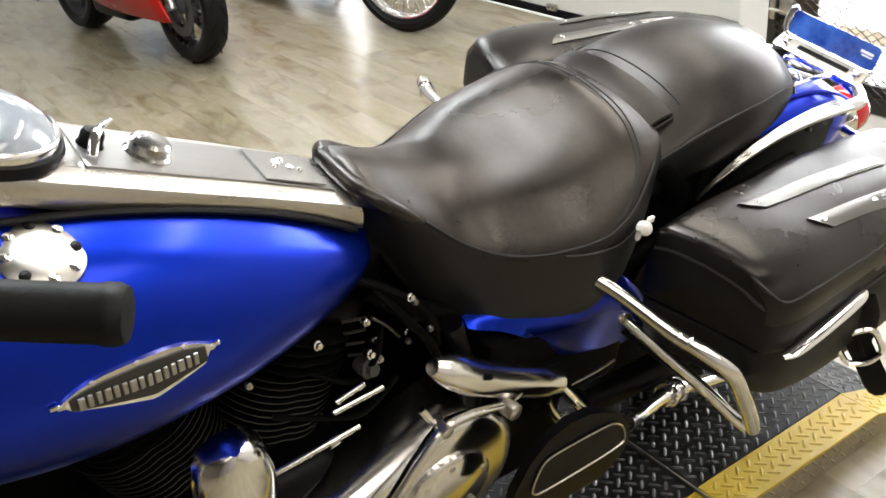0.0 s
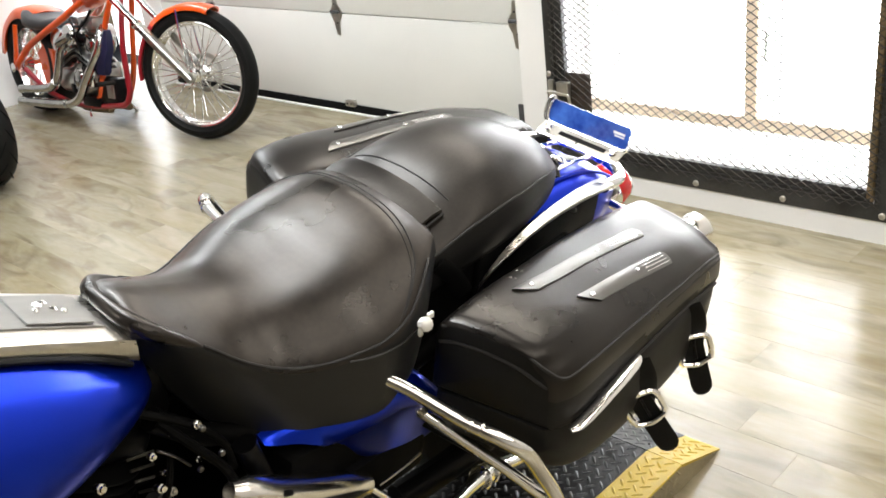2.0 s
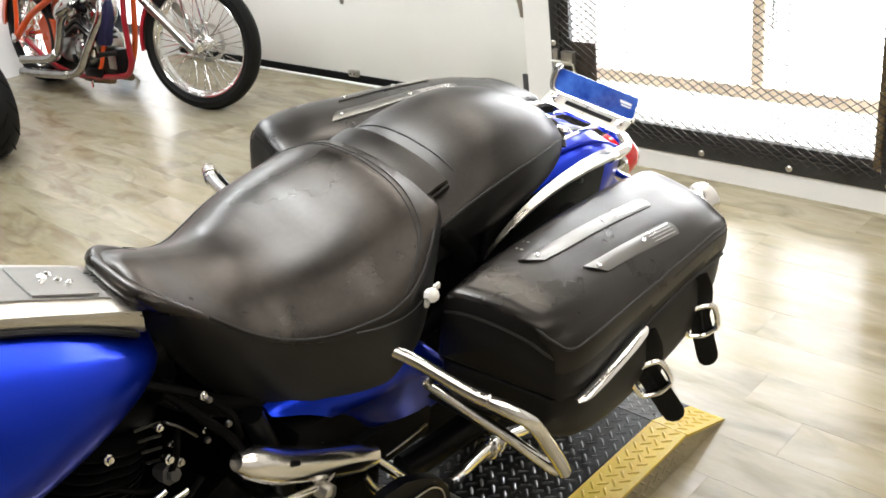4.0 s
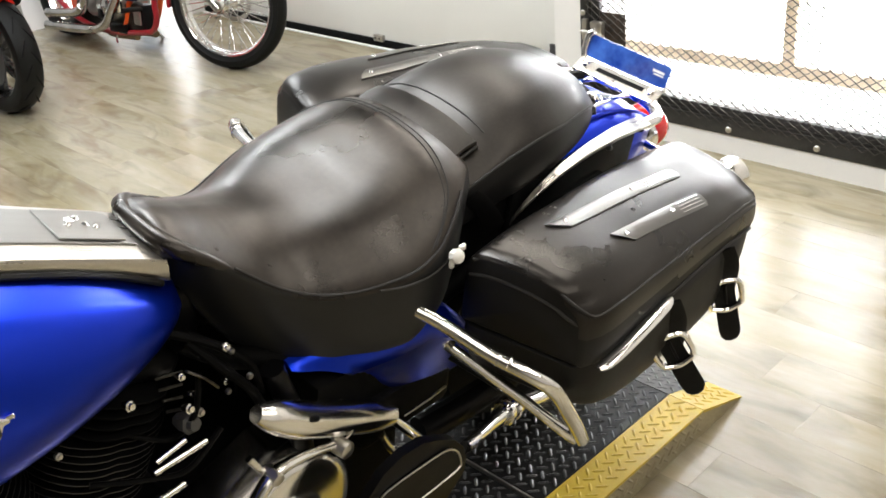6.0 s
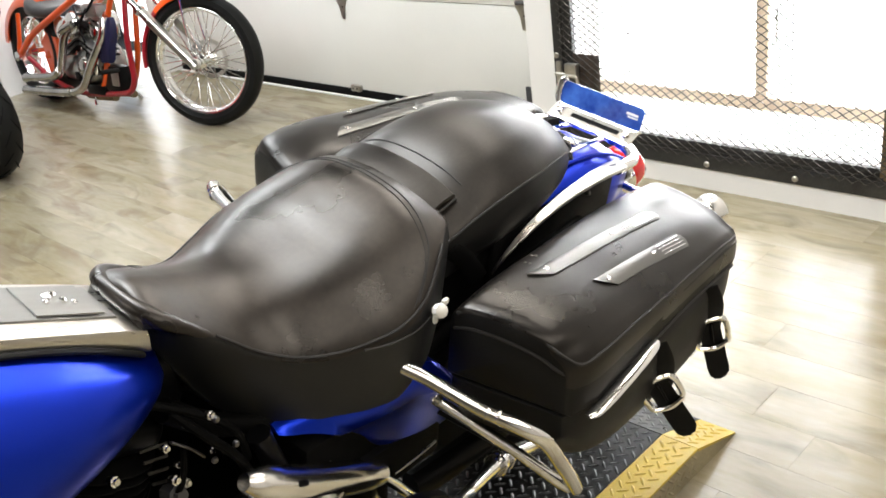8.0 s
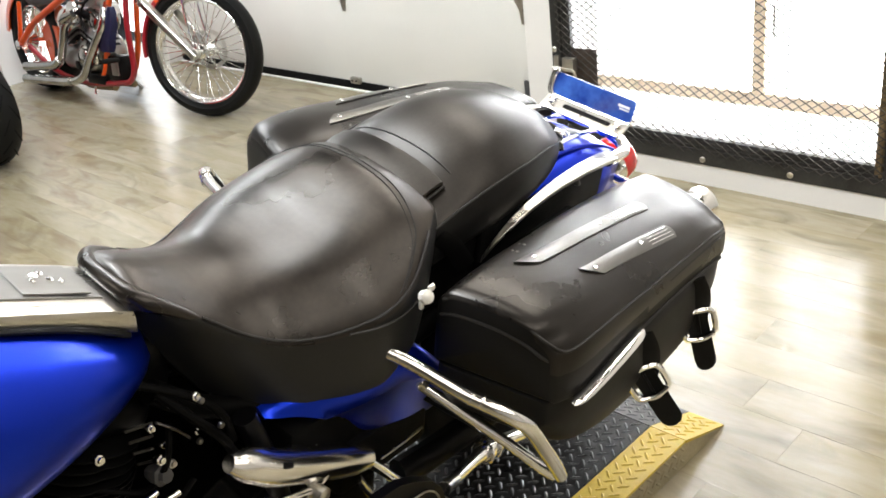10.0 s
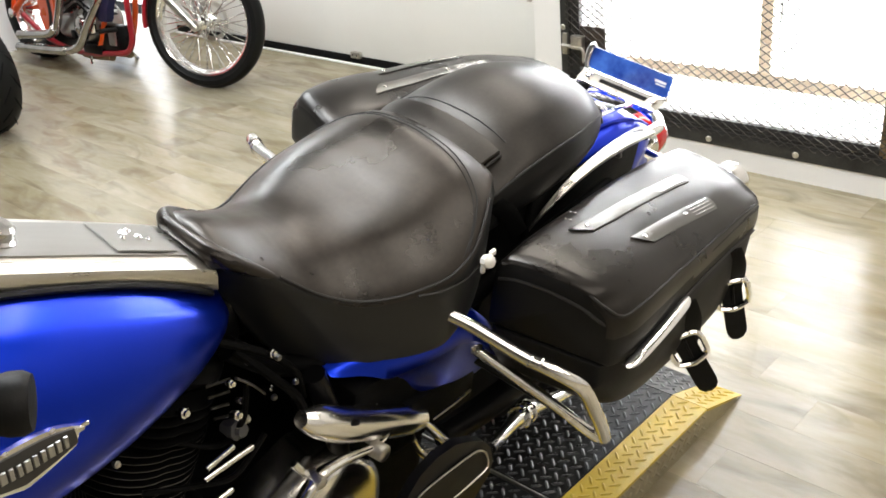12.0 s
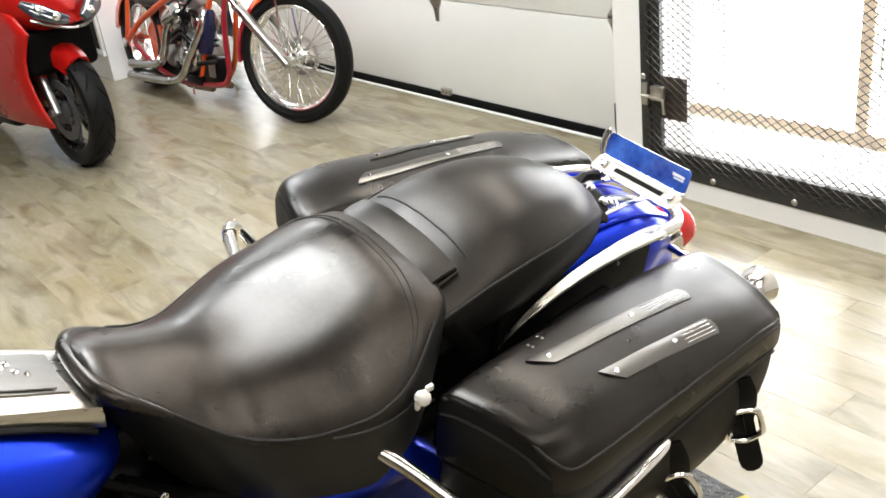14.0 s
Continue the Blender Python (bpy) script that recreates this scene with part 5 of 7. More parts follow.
# tail lamp
tax = Vector((0.97, 0, 0.24)).normalized()
TAIL = Vector((1.668, -0.036, 0.690))
tl = part("tail_lamp", add_lathe(bmesh.new(), [(0.028, -0.05), (0.040, -0.036), (0.048, -0.024), (0.050, -0.018), (0.046, -0.015)], TAIL, tax, 32), CHROME, bike, "chrome tail lamp housing")
part("lens", add_lathe(bmesh.new(), [(0.048, -0.020), (0.0505, -0.008), (0.0505, 0.010), (0.046, 0.024), (0.035, 0.034), (0.018, 0.039), (0.003, 0.040)], TAIL, tax, 32), RED_LENS, tl, "red tail lamp lens")
# turn signals
part("signal_bar", add_tube(bmesh.new(), [(1.632, -0.240, 0.686), (1.625, -0.16, 0.684), (1.625, 0.0, 0.680), (1.625, 0.06, 0.680)], 0.008, 10, 6), CHROME, bike)
sig = part("turn_signal", add_lathe(bmesh.new(), [(0.004, -0.050), (0.017, -0.044), (0.027, -0.030), (0.0335, -0.010), (0.036, 0.012), (0.0365, 0.020), (0.034, 0.022)], (1.640, -0.258, 0.690), (1, 0, 0), 28), CHROME, bike, "chrome bullet turn signal")
part("lens", add_lathe(bmesh.new(), [(0.0345, 0.016), (0.033, 0.024), (0.022, 0.031), (0.003, 0.034)], (1.640, -0.258, 0.690), (1, 0, 0), 28), RED_LENS, sig)
part("collar", add_lathe(bmesh.new(), [(0.012, -0.01), (0.012, 0.012)], (1.634, -0.232, 0.687), (0, -1, 0), 16), CHROME, sig)

# ---- saddlebag guards ----
for s, dx, dz in ((1, 0.0, 0.0), (-1, 0.024, 0.046)):
    pts = [(0.822, -0.200, 0.766), (0.845, -0.245, 0.752), (0.875, -0.318, 0.726), (0.902, -0.374, 0.711), (0.930, -0.404, 0.683), (0.972, -0.411, 0.612), (1.010, -0.411, 0.550), (1.044, -0.408, 0.492)]
    g = part("bag_guard", add_tube(bmesh.new(), [(x + dx, y * s, z + dz) for x, y, z in pts], [0.0105, 0.0105, 0.0112, 0.0124, 0.0126, 0.0126, 0.0126, 0.0118], 16, 8), CHROME, bike, "chrome saddlebag guard")
    for q in (0.882, 0.889):
        part("collar", add_lathe(bmesh.new(), [(0.0110, -0.002), (0.0126, -0.0012), (0.0126, 0.0012), (0.0110, 0.002)], (q + dx, (-0.334 - (q - 0.882) * 2.1) * s, 0.7215 + dz), (0.40, -0.83 * s, -0.28), 16), CHROME, g)
    part("mount", add_box(bmesh.new(), (0.828 + dx, -0.190 * s, 0.748 + dz), (0.030, 0.030, 0.022), 0.006), BLACK, g)
    pts = [(0.905, -0.20, 0.648), (0.925, -0.24, 0.625), (0.975, -0.322, 0.568), (1.020, -0.385, 0.510), (1.036, -0.402, 0.494)]
    part("lower_tube", add_tube(bmesh.new(), [(x + dx, y * s, z + dz) for x, y, z in pts], 0.0095, 14, 8), CHROME, g)
    part("brace", add_tube(bmesh.new(), [(0.93 + dx, -0.20 * s, 0.60 + dz), (0.985 + dx, -0.28 * s, 0.548 + dz), (1.03 + dx, -0.36 * s, 0.505 + dz)], 0.0075, 10, 5), BLACK, g)
    bolt(g, (0.905 + dx, -0.215 * s, 0.655 + dz), (0, -s, 0.3), 0.012, 0.010, CHROME)

# ---- rear wheel and swingarm ----
wheel = thing("rear_wheel", Matrix.Identity(4), "", "")
wheel.parent = bike


def tyre_profile(R, r_in, w):
    return [(r_in, -w * 0.40), (r_in + 0.02, -w * 0.46), (R - 0.045, -w * 0.5), (R - 0.02, -w * 0.46), (R - 0.006, -w * 0.28), (R, -w * 0.08), (R, w * 0.08), (R - 0.006, w * 0.28), (R - 0.02, w * 0.46), (R - 0.045, w * 0.5), (r_in + 0.02, w * 0.46), (r_in, w * 0.40)]


part("tyre", add_lathe(bmesh.new(), tyre_profile(0.325, 0.20, 0.13), AX + Vector((0, 0, -0.006)), (0, 1, 0), 56, True), TYRE, wheel)
part("rim", add_lathe(bmesh.new(), [(0.205, -0.05), (0.195, -0.052), (0.175, -0.02), (0.175, 0.02), (0.195, 0.052), (0.205, 0.05)], AX + Vector((0, 0, -0.006)), (0, 1, 0), 48, True), CASTALU, wheel)
part("hub", add_lathe(bmesh.new(), [(0.01, -0.09), (0.05, -0.085), (0.05, 0.085), (0.01, 0.09)], AX + Vector((0, 0, -0.006)), (0, 1, 0), 24), CASTALU, wheel)
for i in range(9):
    a = 2 * math.pi * i / 9
    part("spoke", add_tube(bmesh.new(), [AX + Vector((math.cos(a) * 0.04, 0, math.sin(a) * 0.04 - 0.006)), AX + Vector((math.cos(a + 0.1) * 0.18, 0, math.sin(a + 0.1) * 0.18 - 0.006))], [0.018, 0.011], 8, 2), CASTALU, wheel)
for s in (1, -1):
    part("swingarm", add_tube(bmesh.new(), [(0.93, -0.15 * s, 0.37), (1.10, -0.155 * s, 0.365), (1.42, -0.16 * s, 0.385)], 0.024, 10, 4, flat=1.3), BLACK, bike)
    part("shock", add_tube(bmesh.new(), [(1.05, -0.16 * s, 0.68), (1.30, -0.165 * s, 0.40)], 0.028, 12, 3), BLACK, bike)
    part("muffler", add_tube(bmesh.new(), [(0.70, -0.20 * s, 0.27), (0.95, -0.24 * s, 0.265), (1.15, -0.26 * s, 0.27), (1.62, -0.27 * s, 0.29)], [0.03, 0.042, 0.048, 0.05], 18, 6), CHROME, bike, "chrome muffler") if s < 0 else None

# ---- middle: side cover, battery box, frame ----
SC = [(0.655, -0.140, 0.704, 0.698), (0.67, -0.149, 0.706, 0.692), (0.70, -0.165, 0.714, 0.680), (0.75, -0.188, 0.728, 0.638), (0.80, -0.205, 0.736, 0.596), (0.84, -0.213, 0.742, 0.566), (0.864, -0.215, 0.742, 0.554), (0.90, -0.217, 0.722, 0.544), (0.95, -0.214, 0.662, 0.537), (0.990, -0.208, 0.572, 0.534)]
bm = bmesh.new()
rr = []
for x, y, zt, zb in crom([(a, b_, c_) for a, b_, c_, _ in SC], 4) and [(p.x, p.y, p.z, q.z) for p, q in zip(crom([(a, b_, c_) for a, b_, c_, _ in SC], 4), crom([(a, b_, d_) for a, b_, _, d_ in SC], 4))]:
    h = zt - zb
    rr.append([Vector((x, y + 0.05, zt + 0.006)), Vector((x, y + 0.006, zt + 0.004)), Vector((x, y - 0.003, zt - min(0.012, 0.3 * h))), Vector((x, y - 0.008, zt - min(0.050, 0.7 * h))), Vector((x, y + 0.002, zt - min(0.062, 0.8 * h))), Vector((x, y + 0.021, zb + 0.16 * h)), Vector((x, y + 0.026, zb + 0.05 * h)), Vector((x, y + 0.032, zb)), Vector((x, y + 0.06, zb + 0.01))])
add_loft(bm, rr)
part("side_cover", bm, BLUE, bike, "dark blue side cover under the seat", 50)
part("battery_box", add_box(bmesh.new(), (0.80, -0.10, 0.585), (0.25, 0.16, 0.17), 0.02), CRINKLE, bike, "black battery box")
part("box_cover", add_box(bmesh.new(), (0.85, -0.165, 0.535), (0.20, 0.06, 0.10), 0.014), CRINKLE, bike)
# added black sheet in place of the deep shade behind the engine
part("engine_shade_sheet", add_box(bmesh.new(), (0.29, 0.10, 0.60), (0.98, 0.05, 0.46), 0.012), CRINKLE, bike)
part("seat_pan", add_box(bmesh.new(), (0.79, 0.0, 0.74), (0.34, 0.22, 0.10), 0.03, None, 3), BLACK, bike, "black seat pan")
part("inner_fender", add_box(bmesh.new(), (0.93, 0.0, 0.62), (0.16, 0.26, 0.30), 0.03, None, 3), BLACK, bike)
part("tank_tunnel", add_box(bmesh.new(), (0.50, 0.0, 0.79), (0.16, 0.10, 0.10), 0.02, None, 3), BLACK, bike)
part("box_edge", add_tube(bmesh.new(), [(0.83, -0.206, 0.532), (0.88, -0.206, 0.532), (0.925, -0.204, 0.534)], 0.0022, 8, 4), SATIN, bike)
part("frame_backbone", add_tube(bmesh.new(), [(-0.18, 0, 0.98), (0.1, 0, 0.86), (0.45, 0, 0.80), (0.72, 0, 0.73), (0.95, 0, 0.70)], 0.035, 12, 5), BLACK, bike)
for s in (1, -1):
    part("frame_rail", add_tube(bmesh.new(), [(0.52, -0.09 * s, 0.80), (0.60, -0.10 * s, 0.725), (0.72, -0.13 * s, 0.690), (0.88, -0.165 * s, 0.700), (1.10, -0.165 * s, 0.735), (1.35, -0.15 * s, 0.745)], 0.017, 12, 6), CRINKLE, bike)
    part("frame_post", add_tube(bmesh.new(), [(0.62, -0.15 * s, 0.73), (0.66, -0.165 * s, 0.55), (0.66, -0.16 * s, 0.30), (0.55, -0.15 * s, 0.20), (0.25, -0.14 * s, 0.17), (0.0, -0.12 * s, 0.22), (-0.14, -0.06 * s, 0.60), (-0.18, -0.03 * s, 0.92)], 0.017, 12, 6), BLACK, bike)
part("fuel_hose", add_tube(bmesh.new(), [(0.50, -0.10, 0.83), (0.55, -0.13, 0.80), (0.585, -0.15, 0.76), (0.60, -0.15, 0.70)], 0.006, 8, 6), CRINKLE, bike)
part("wire_loom", add_tube(bmesh.new(), [(0.52, -0.11, 0.81), (0.545, -0.145, 0.775), (0.575, -0.165, 0.73), (0.60, -0.165, 0.66), (0.62, -0.16, 0.62)], 0.007, 8, 6), CRINKLE, bike)
for p_, a_ in (((0.558, -0.148, 0.800), (0, -1, 0.4)), ((0.572, -0.166, 0.760), (0, -1, 0.2)), ((0.53, -0.12, 0.79), (0, -1, 0.3)), ((0.548, -0.15, 0.735), (0, -1, 0.1))):
    bolt(bike, p_, a_, 0.0048, 0.006, STRIP)

# ---- engine ----
def cylinder(base, axis, n_fins=10):
    root = thing("engine_cylinder", Matrix.Identity(4), "black finned cylinder with machined fin edges", "")
    root.parent = bike
    a = Vector(axis).normalized()
    x, y, z = frame_of(a)
    fwd = Vector((a.z, 0, -a.x))
    lat = Vector((0, 1, 0))
    o = Vector(base)
    part("barrel", add_lathe(bmesh.new(), [(0.062, -0.02), (0.062, 0.20)], o, a, 24), CRINKLE, root)

    def fin(h, rx, ry, t, nm):
        def ring(k, dh):
            return [o + a * (h + dh) + fwd * (rx - k) * math.cos(q) * (1 + 0.10 * abs(math.sin(2 * q))) + lat * (ry - k) * math.sin(q) * (1 + 0.10 * abs(math.sin(2 * q))) for q in (2 * math.pi * j / 36 for j in range(36))]
        f_ = part(nm, add_loft(bmesh.new(), [ring(0.05, -t), ring(0.0015, -t), ring(0, -t * 0.6), ring(0, t * 0.6), ring(0.0015, t), ring(0.05, t)]), CRINKLE, root)
        if nm == "head_fin":
            return
        part("fin_edge", add_loft(bmesh.new(), [ring(0.0, -t * 0.55), ring(-0.0006, -t * 0.3), ring(-0.0006, t * 0.3), ring(0.0, t * 0.55)], caps=(False, False)), FINEDGE, root)
    for i in range(n_fins):
        h = 0.080 + i * 0.0120
        fin(h, 0.090 + 0.006 * i / n_fins, 0.100, 0.0014, "fin")
    for i in range(4):
        fin(0.205 + i * 0.0165, 0.082, 0.108, 0.0020, "head_fin")
    part("rocker_cover", add_box(bmesh.new(), o + a * 0.285, (0.15, 0.17, 0.05), 0.018, Matrix.Rotation(math.atan2(a.x, a.z), 4, "Y"), 3), BLACK, root)
    return root


cylinder((0.350, 0.0, 0.510), (0.36, 0, 0.93))
cylinder((0.270, 0.0, 0.510), (-0.36, 0, 0.93))
for i in range(4):
    part("fin_tip", add_rod(bmesh.new(), (0.468 + 0.003 * i, -0.113, 0.779 - 0.022 * i), (0.506 - 0.002 * i, -0.113, 0.769 - 0.022 * i), 0.0022, 8), FINEDGE, bike)
part("crankcase", add_box(bmesh.new(), (0.31, -0.01, 0.40), (0.36, 0.24, 0.24), 0.05, None, 3), BLACK, bike, "black engine case")
part("transmission", add_box(bmesh.new(), (0.60, 0.0, 0.38), (0.28, 0.26, 0.24), 0.04, None, 3), BLACK, bike, "black gearbox")
part("oil_pan", add_box(bmesh.new(), (0.55, 0.0, 0.22), (0.40, 0.22, 0.08), 0.02), BLACK, bike)
# chrome horn cover between the cylinders
bm = bmesh.new()
rr = []
for t, hw in ((0.0, 0.014), (0.04, 0.034), (0.12, 0.046), (0.3, 0.053), (0.6, 0.055), (0.9, 0.050), (1.0, 0.040)):
    z = 0.727 - 0.190 * t
    yb = -0.175 - 0.034 * math.sin(math.pi * min(1, t * 0.9 + 0.1))
    rr.append([(0.275 + hw * math.cos(q), yb + 0.032 - (0.044 * math.sin(q) if math.sin(q) > 0 else 0.0), z) for q in (math.pi * 2 * j / 24 for j in range(24))])
add_loft(bm, rr)
part("horn_cover", bm, CHROME, bike, "chrome horn cover", 45)
for a_, b_, r_ in (((0.431, -0.15, 0.660), (0.510, -0.15, 0.665), 0.0050), ((0.337, -0.16, 0.608), (0.466, -0.16, 0.621), 0.0048), ((0.436, -0.15, 0.678), (0.480, -0.15, 0.689), 0.0042)):
    part("bright_rod", add_rod(bmesh.new(), a_, b_, r_), CHROME, bike)
part("rod_nut", add_rod(bmesh.new(), (0.418, -0.16, 0.6155), (0.432, -0.16, 0.617), 0.0085), CHROME, bike)
for pts in ([(0.42, -0.10, 0.70), (0.47, -0.13, 0.68), (0.50, -0.145, 0.72), (0.52, -0.13, 0.77)], [(0.36, -0.115, 0.66), (0.43, -0.14, 0.64), (0.48, -0.15, 0.63), (0.54, -0.14, 0.66)]):
    part("plug_lead", add_tube(bmesh.new(), pts, 0.0045, 8, 6), CRINKLE, bike)
for p_, r, m_ in (((0.419, -0.135, 0.783), 0.009, CHROME), ((0.491, -0.135, 0.786), 0.007, CHROME), ((0.494, -0.140, 0.730), 0.009, CHROME), ((0.493, -0.135, 0.700), 0.019, GREY), ((0.507, -0.130, 0.741), 0.006, CHROME), ((0.552, -0.14, 0.741), 0.006, CHROME), ((0.555, -0.14, 0.803), 0.008, CHROME), ((0.486, -0.10, 0.838), 0.006, CHROME), ((0.515, -0.13, 0.70), 0.008, SATIN), ((0.33, -0.12, 0.745), 0.006, SATIN)):
    part("fitting", add_lathe(bmesh.new(), [(r * 0.5, -r), (r * 0.8, -r * 0.2), (r * 0.8, r * 0.4), (r * 0.55, r * 0.5), (r * 0.5, r * 0.9)], p_, (0.25, -1, 0.35), 7), m_, bike)
part("head_stay", add_tube(bmesh.new(), [(0.500, -0.135, 0.790), (0.520, -0.142, 0.770), (0.537, -0.145, 0.745)], 0.004, 8, 5, flat=0.5), STRIP, bike)
# chrome cover tube below the side cover
bm = bmesh.new()
add_tube(bm, [(0.566, -0.186, 0.706), (0.590, -0.190, 0.688), (0.635, -0.193, 0.652), (0.70, -0.195, 0.610), (0.76, -0.196, 0.572), (0.806, -0.196, 0.545)], [0.013, 0.0245, 0.029, 0.0285, 0.027, 0.020], 20, 6, flat=0.95)
sc_ = part("starter_cover", bm, COVER, bike, "chrome tubular cover")
part("clamp", add_tube(bmesh.new(), [(0.705 + 0.0160 * math.sin(a), -0.1925 + 0.0296 * math.cos(a), 0.600 + 0.0246 * math.sin(a)) for a in (2 * math.pi * j / 14 for j in range(14))], 0.0018, 6, 3, closed=True), SATIN, sc_)
part("slot", add_box(bmesh.new(), (0.640, -0.2130, 0.666), (0.022, 0.010, 0.012), 0.004, pose(0, 0, 0, 35, 32, 0)), BLACK, sc_)
bp = Matrix(((1, 0, 0, 0), (0, 0, -1, -0.206), (0, 1, 0, 0), (0, 0, 0, 1)))
bk_ = part("bracket", add_tube(bmesh.new(), [(0.776, -0.206, 0.582), (0.830, -0.210, 0.508), (0.882, -0.214, 0.432)], 0.0095, 10, 4, flat=0.45, up=(0.3, -0.8, 0.5)), CHROME, bike, "bent chrome bracket")
part("hook", add_tube(bmesh.new(), [(0.784, -0.206, 0.520), (0.806, -0.208, 0.474), (0.836, -0.210, 0.446), (0.872, -0.212, 0.434)], 0.0095, 10, 4, flat=0.45, up=(0.3, -0.8, 0.5)), CHROME, bk_)
part("rear_case", add_box(bmesh.new(), (0.77, -0.06, 0.42), (0.20, 0.22, 0.26), 0.03, None, 3), CRINKLE, bike)
# primary cover: long chrome case on the left side
bm = bmesh.new()
rr = []
for y, k in ((-0.10, 1.0), (-0.150, 1.0), (-0.172, 0.975), (-0.188, 0.92), (-0.198, 0.84), (-0.202, 0.74)):
    ring = []
    for j in range(48):
        q = 2 * math.pi * j / 48
        back = math.cos(q) > 0
        cx, cz = (0.60, 0.430) if back else (0.28, 0.300)
        rx = rz = (0.145 if back else 0.120) * k
        ring.append((cx + rx * math.cos(q), y, cz + rz * math.sin(q)))
    rr.append(ring)
add_loft(bm, rr)
prim = part("primary_cover", bm, COVER, bike, "polished chrome primary cover", 40)
part("derby_cover", add_lathe(bmesh.new(), [(0.075, 0), (0.075, 0.008), (0.068, 0.014), (0.02, 0.018), (0.002, 0.0185)], (0.60, -0.200, 0.430), (0, -1, 0), 36), CHROME, prim)
for q in range(5):
    a = 2 * math.pi * q / 5 + 0.4
    bolt(prim, (0.60 + 0.062 * math.cos(a), -0.213, 0.430 + 0.062 * math.sin(a)), (0, -1, 0), 0.006, 0.004, SATIN)
# heel-toe shifter
sh = part("shift_lever", add_tube(bmesh.new(), [(0.679, -0.215, 0.585), (0.645, -0.215, 0.597), (0.610, -0.215, 0.606), (0.568, -0.217, 0.608), (0.526, -0.222, 0.574), (0.475, -0.228, 0.513), (0.42, -0.230, 0.44)], [0.008, 0.0085, 0.0095, 0.012, 0.0115, 0.011, 0.011], 12, 6, flat=0.8), CHROME, bike, "chrome shift lever")
part("pivot", add_lathe(bmesh.new(), [(0.010, -0.02), (0.012, 0.0), (0.010, 0.008), (0.004, 0.010)], (0.568, -0.222, 0.608), (0, -1, 0), 8), SATIN, sh)
part("pedal", add_lathe(bmesh.new(), [(0.008, -0.016), (0.014, -0.012), (0.014, 0.012), (0.008, 0.016)], (0.687, -0.222, 0.580), (0.2, -1, 0), 16), SATIN, sh)
part("link", add_rod(bmesh.new(), (0.560, -0.205, 0.612), (0.545, -0.195, 0.640), 0.006), CHROME, sh)
# passenger board, folded up, with its bracket
bo = Matrix(((1, 0, 0, 0), (0, 0, -1, -0.287), (0, 1, 0, 0), (0, 0, 0, 1)))
outl = [(0.655, 0.410), (0.660, 0.465), (0.682, 0.521), (0.712, 0.556), (0.750, 0.570), (0.792, 0.566), (0.830, 0.545), (0.866, 0.518), (0.890, 0.484), (0.903, 0.445), (0.900, 0.410), (0.860, 0.365), (0.700, 0.370)]
inl = [(0.694, 0.450), (0.697, 0.478), (0.706, 0.505), (0.722, 0.516), (0.780, 0.517), (0.838, 0.513), (0.860, 0.502), (0.876, 0.482), (0.886, 0.452), (0.880, 0.438), (0.820, 0.432), (0.720, 0.432), (0.702, 0.437)]
board = part("passenger_board", add_plate(bmesh.new(), outl, -0.016, bo), BLACK, bike, "black passenger floorboard, folded up")
edge = [bo @ Vector((x, y, 0.003)) for x, y in inl]
part("pad_edge", add_tube(bmesh.new(), edge, 0.0018, 6, 3, closed=True), SATIN, board, "thin bright pad outline")
part("pad", add_plate(bmesh.new(), [(0.79 + (x - 0.79) * 0.97, 0.475 + (y - 0.475) * 0.95) for x, y in inl], 0.003, bo), RUBBER, board)
arm = part("board_arm", add_tube(bmesh.new(), [(0.925, -0.262, 0.432), (0.985, -0.236, 0.385), (1.06, -0.212, 0.350), (1.14, -0.190, 0.315), (1.24, -0.178, 0.262), (1.36, -0.170, 0.215)], [0.012, 0.0125, 0.0135, 0.019, 0.018, 0.015], 14, 6), CHROME, bike, "chrome floorboard arm")
for x, y, z, r in ((1.115, -0.197, 0.327, 0.025), (1.150, -0.189, 0.311, 0.024)):
    part("arm_clamp", add_lathe(bmesh.new(), [(r * 0.9, -0.008), (r, -0.005), (r, 0.005), (r * 0.9, 0.008)], (x, y, z), (0.90, 0.2, -0.38), 18), CHROME, arm)

# ---- the orange chopper beside the garage door ----
chop = thing("chopper", pose(2.672, 4.530, 0, 0, 0, 93.2) @ pose(0, 0, 0, 7.0, 0, 0), "orange chopper with chrome engine and wire-spoked front wheel", "motorcycle")
STEER = radians(20.5)
fw = new("front_wheel")
fw.parent = chop
fw.matrix_basis = Matrix.Translation((0, 0, 0.347)) @ Matrix.Rotation(STEER, 4, "Z")
FR, FRIM = 0.346, 0.276
part("tyre", add_lathe(bmesh.new(), tyre_profile(FR, FRIM, 0.098), (0, 0, 0), (0, 1, 0), 72, True), TYRE, fw, "black front tyre")
part("rim", add_lathe(bmesh.new(), [(0.282, -0.036), (0.276, -0.040), (0.268, -0.036), (0.262, -0.022), (0.254, -0.012), (0.254, 0.012), (0.262, 0.022), (0.268, 0.036), (0.276, 0.040), (0.282, 0.036), (0.272, 0.0)], (0, 0, 0), (0, 1, 0), 64, True), CHROME, fw, "chrome rim")
part("hub", add_lathe(bmesh.new(), [(0.012, -0.085), (0.018, -0.080), (0.020, -0.05), (0.036, -0.045), (0.038, -0.036), (0.024, -0.026), (0.022, 0.026), (0.038, 0.036), (0.036, 0.045), (0.020, 0.05), (0.018, 0.080), (0.012, 0.085)], (0, 0, 0), (0, 1, 0), 28), CHROME, fw, "chrome hub")
sp_me = None
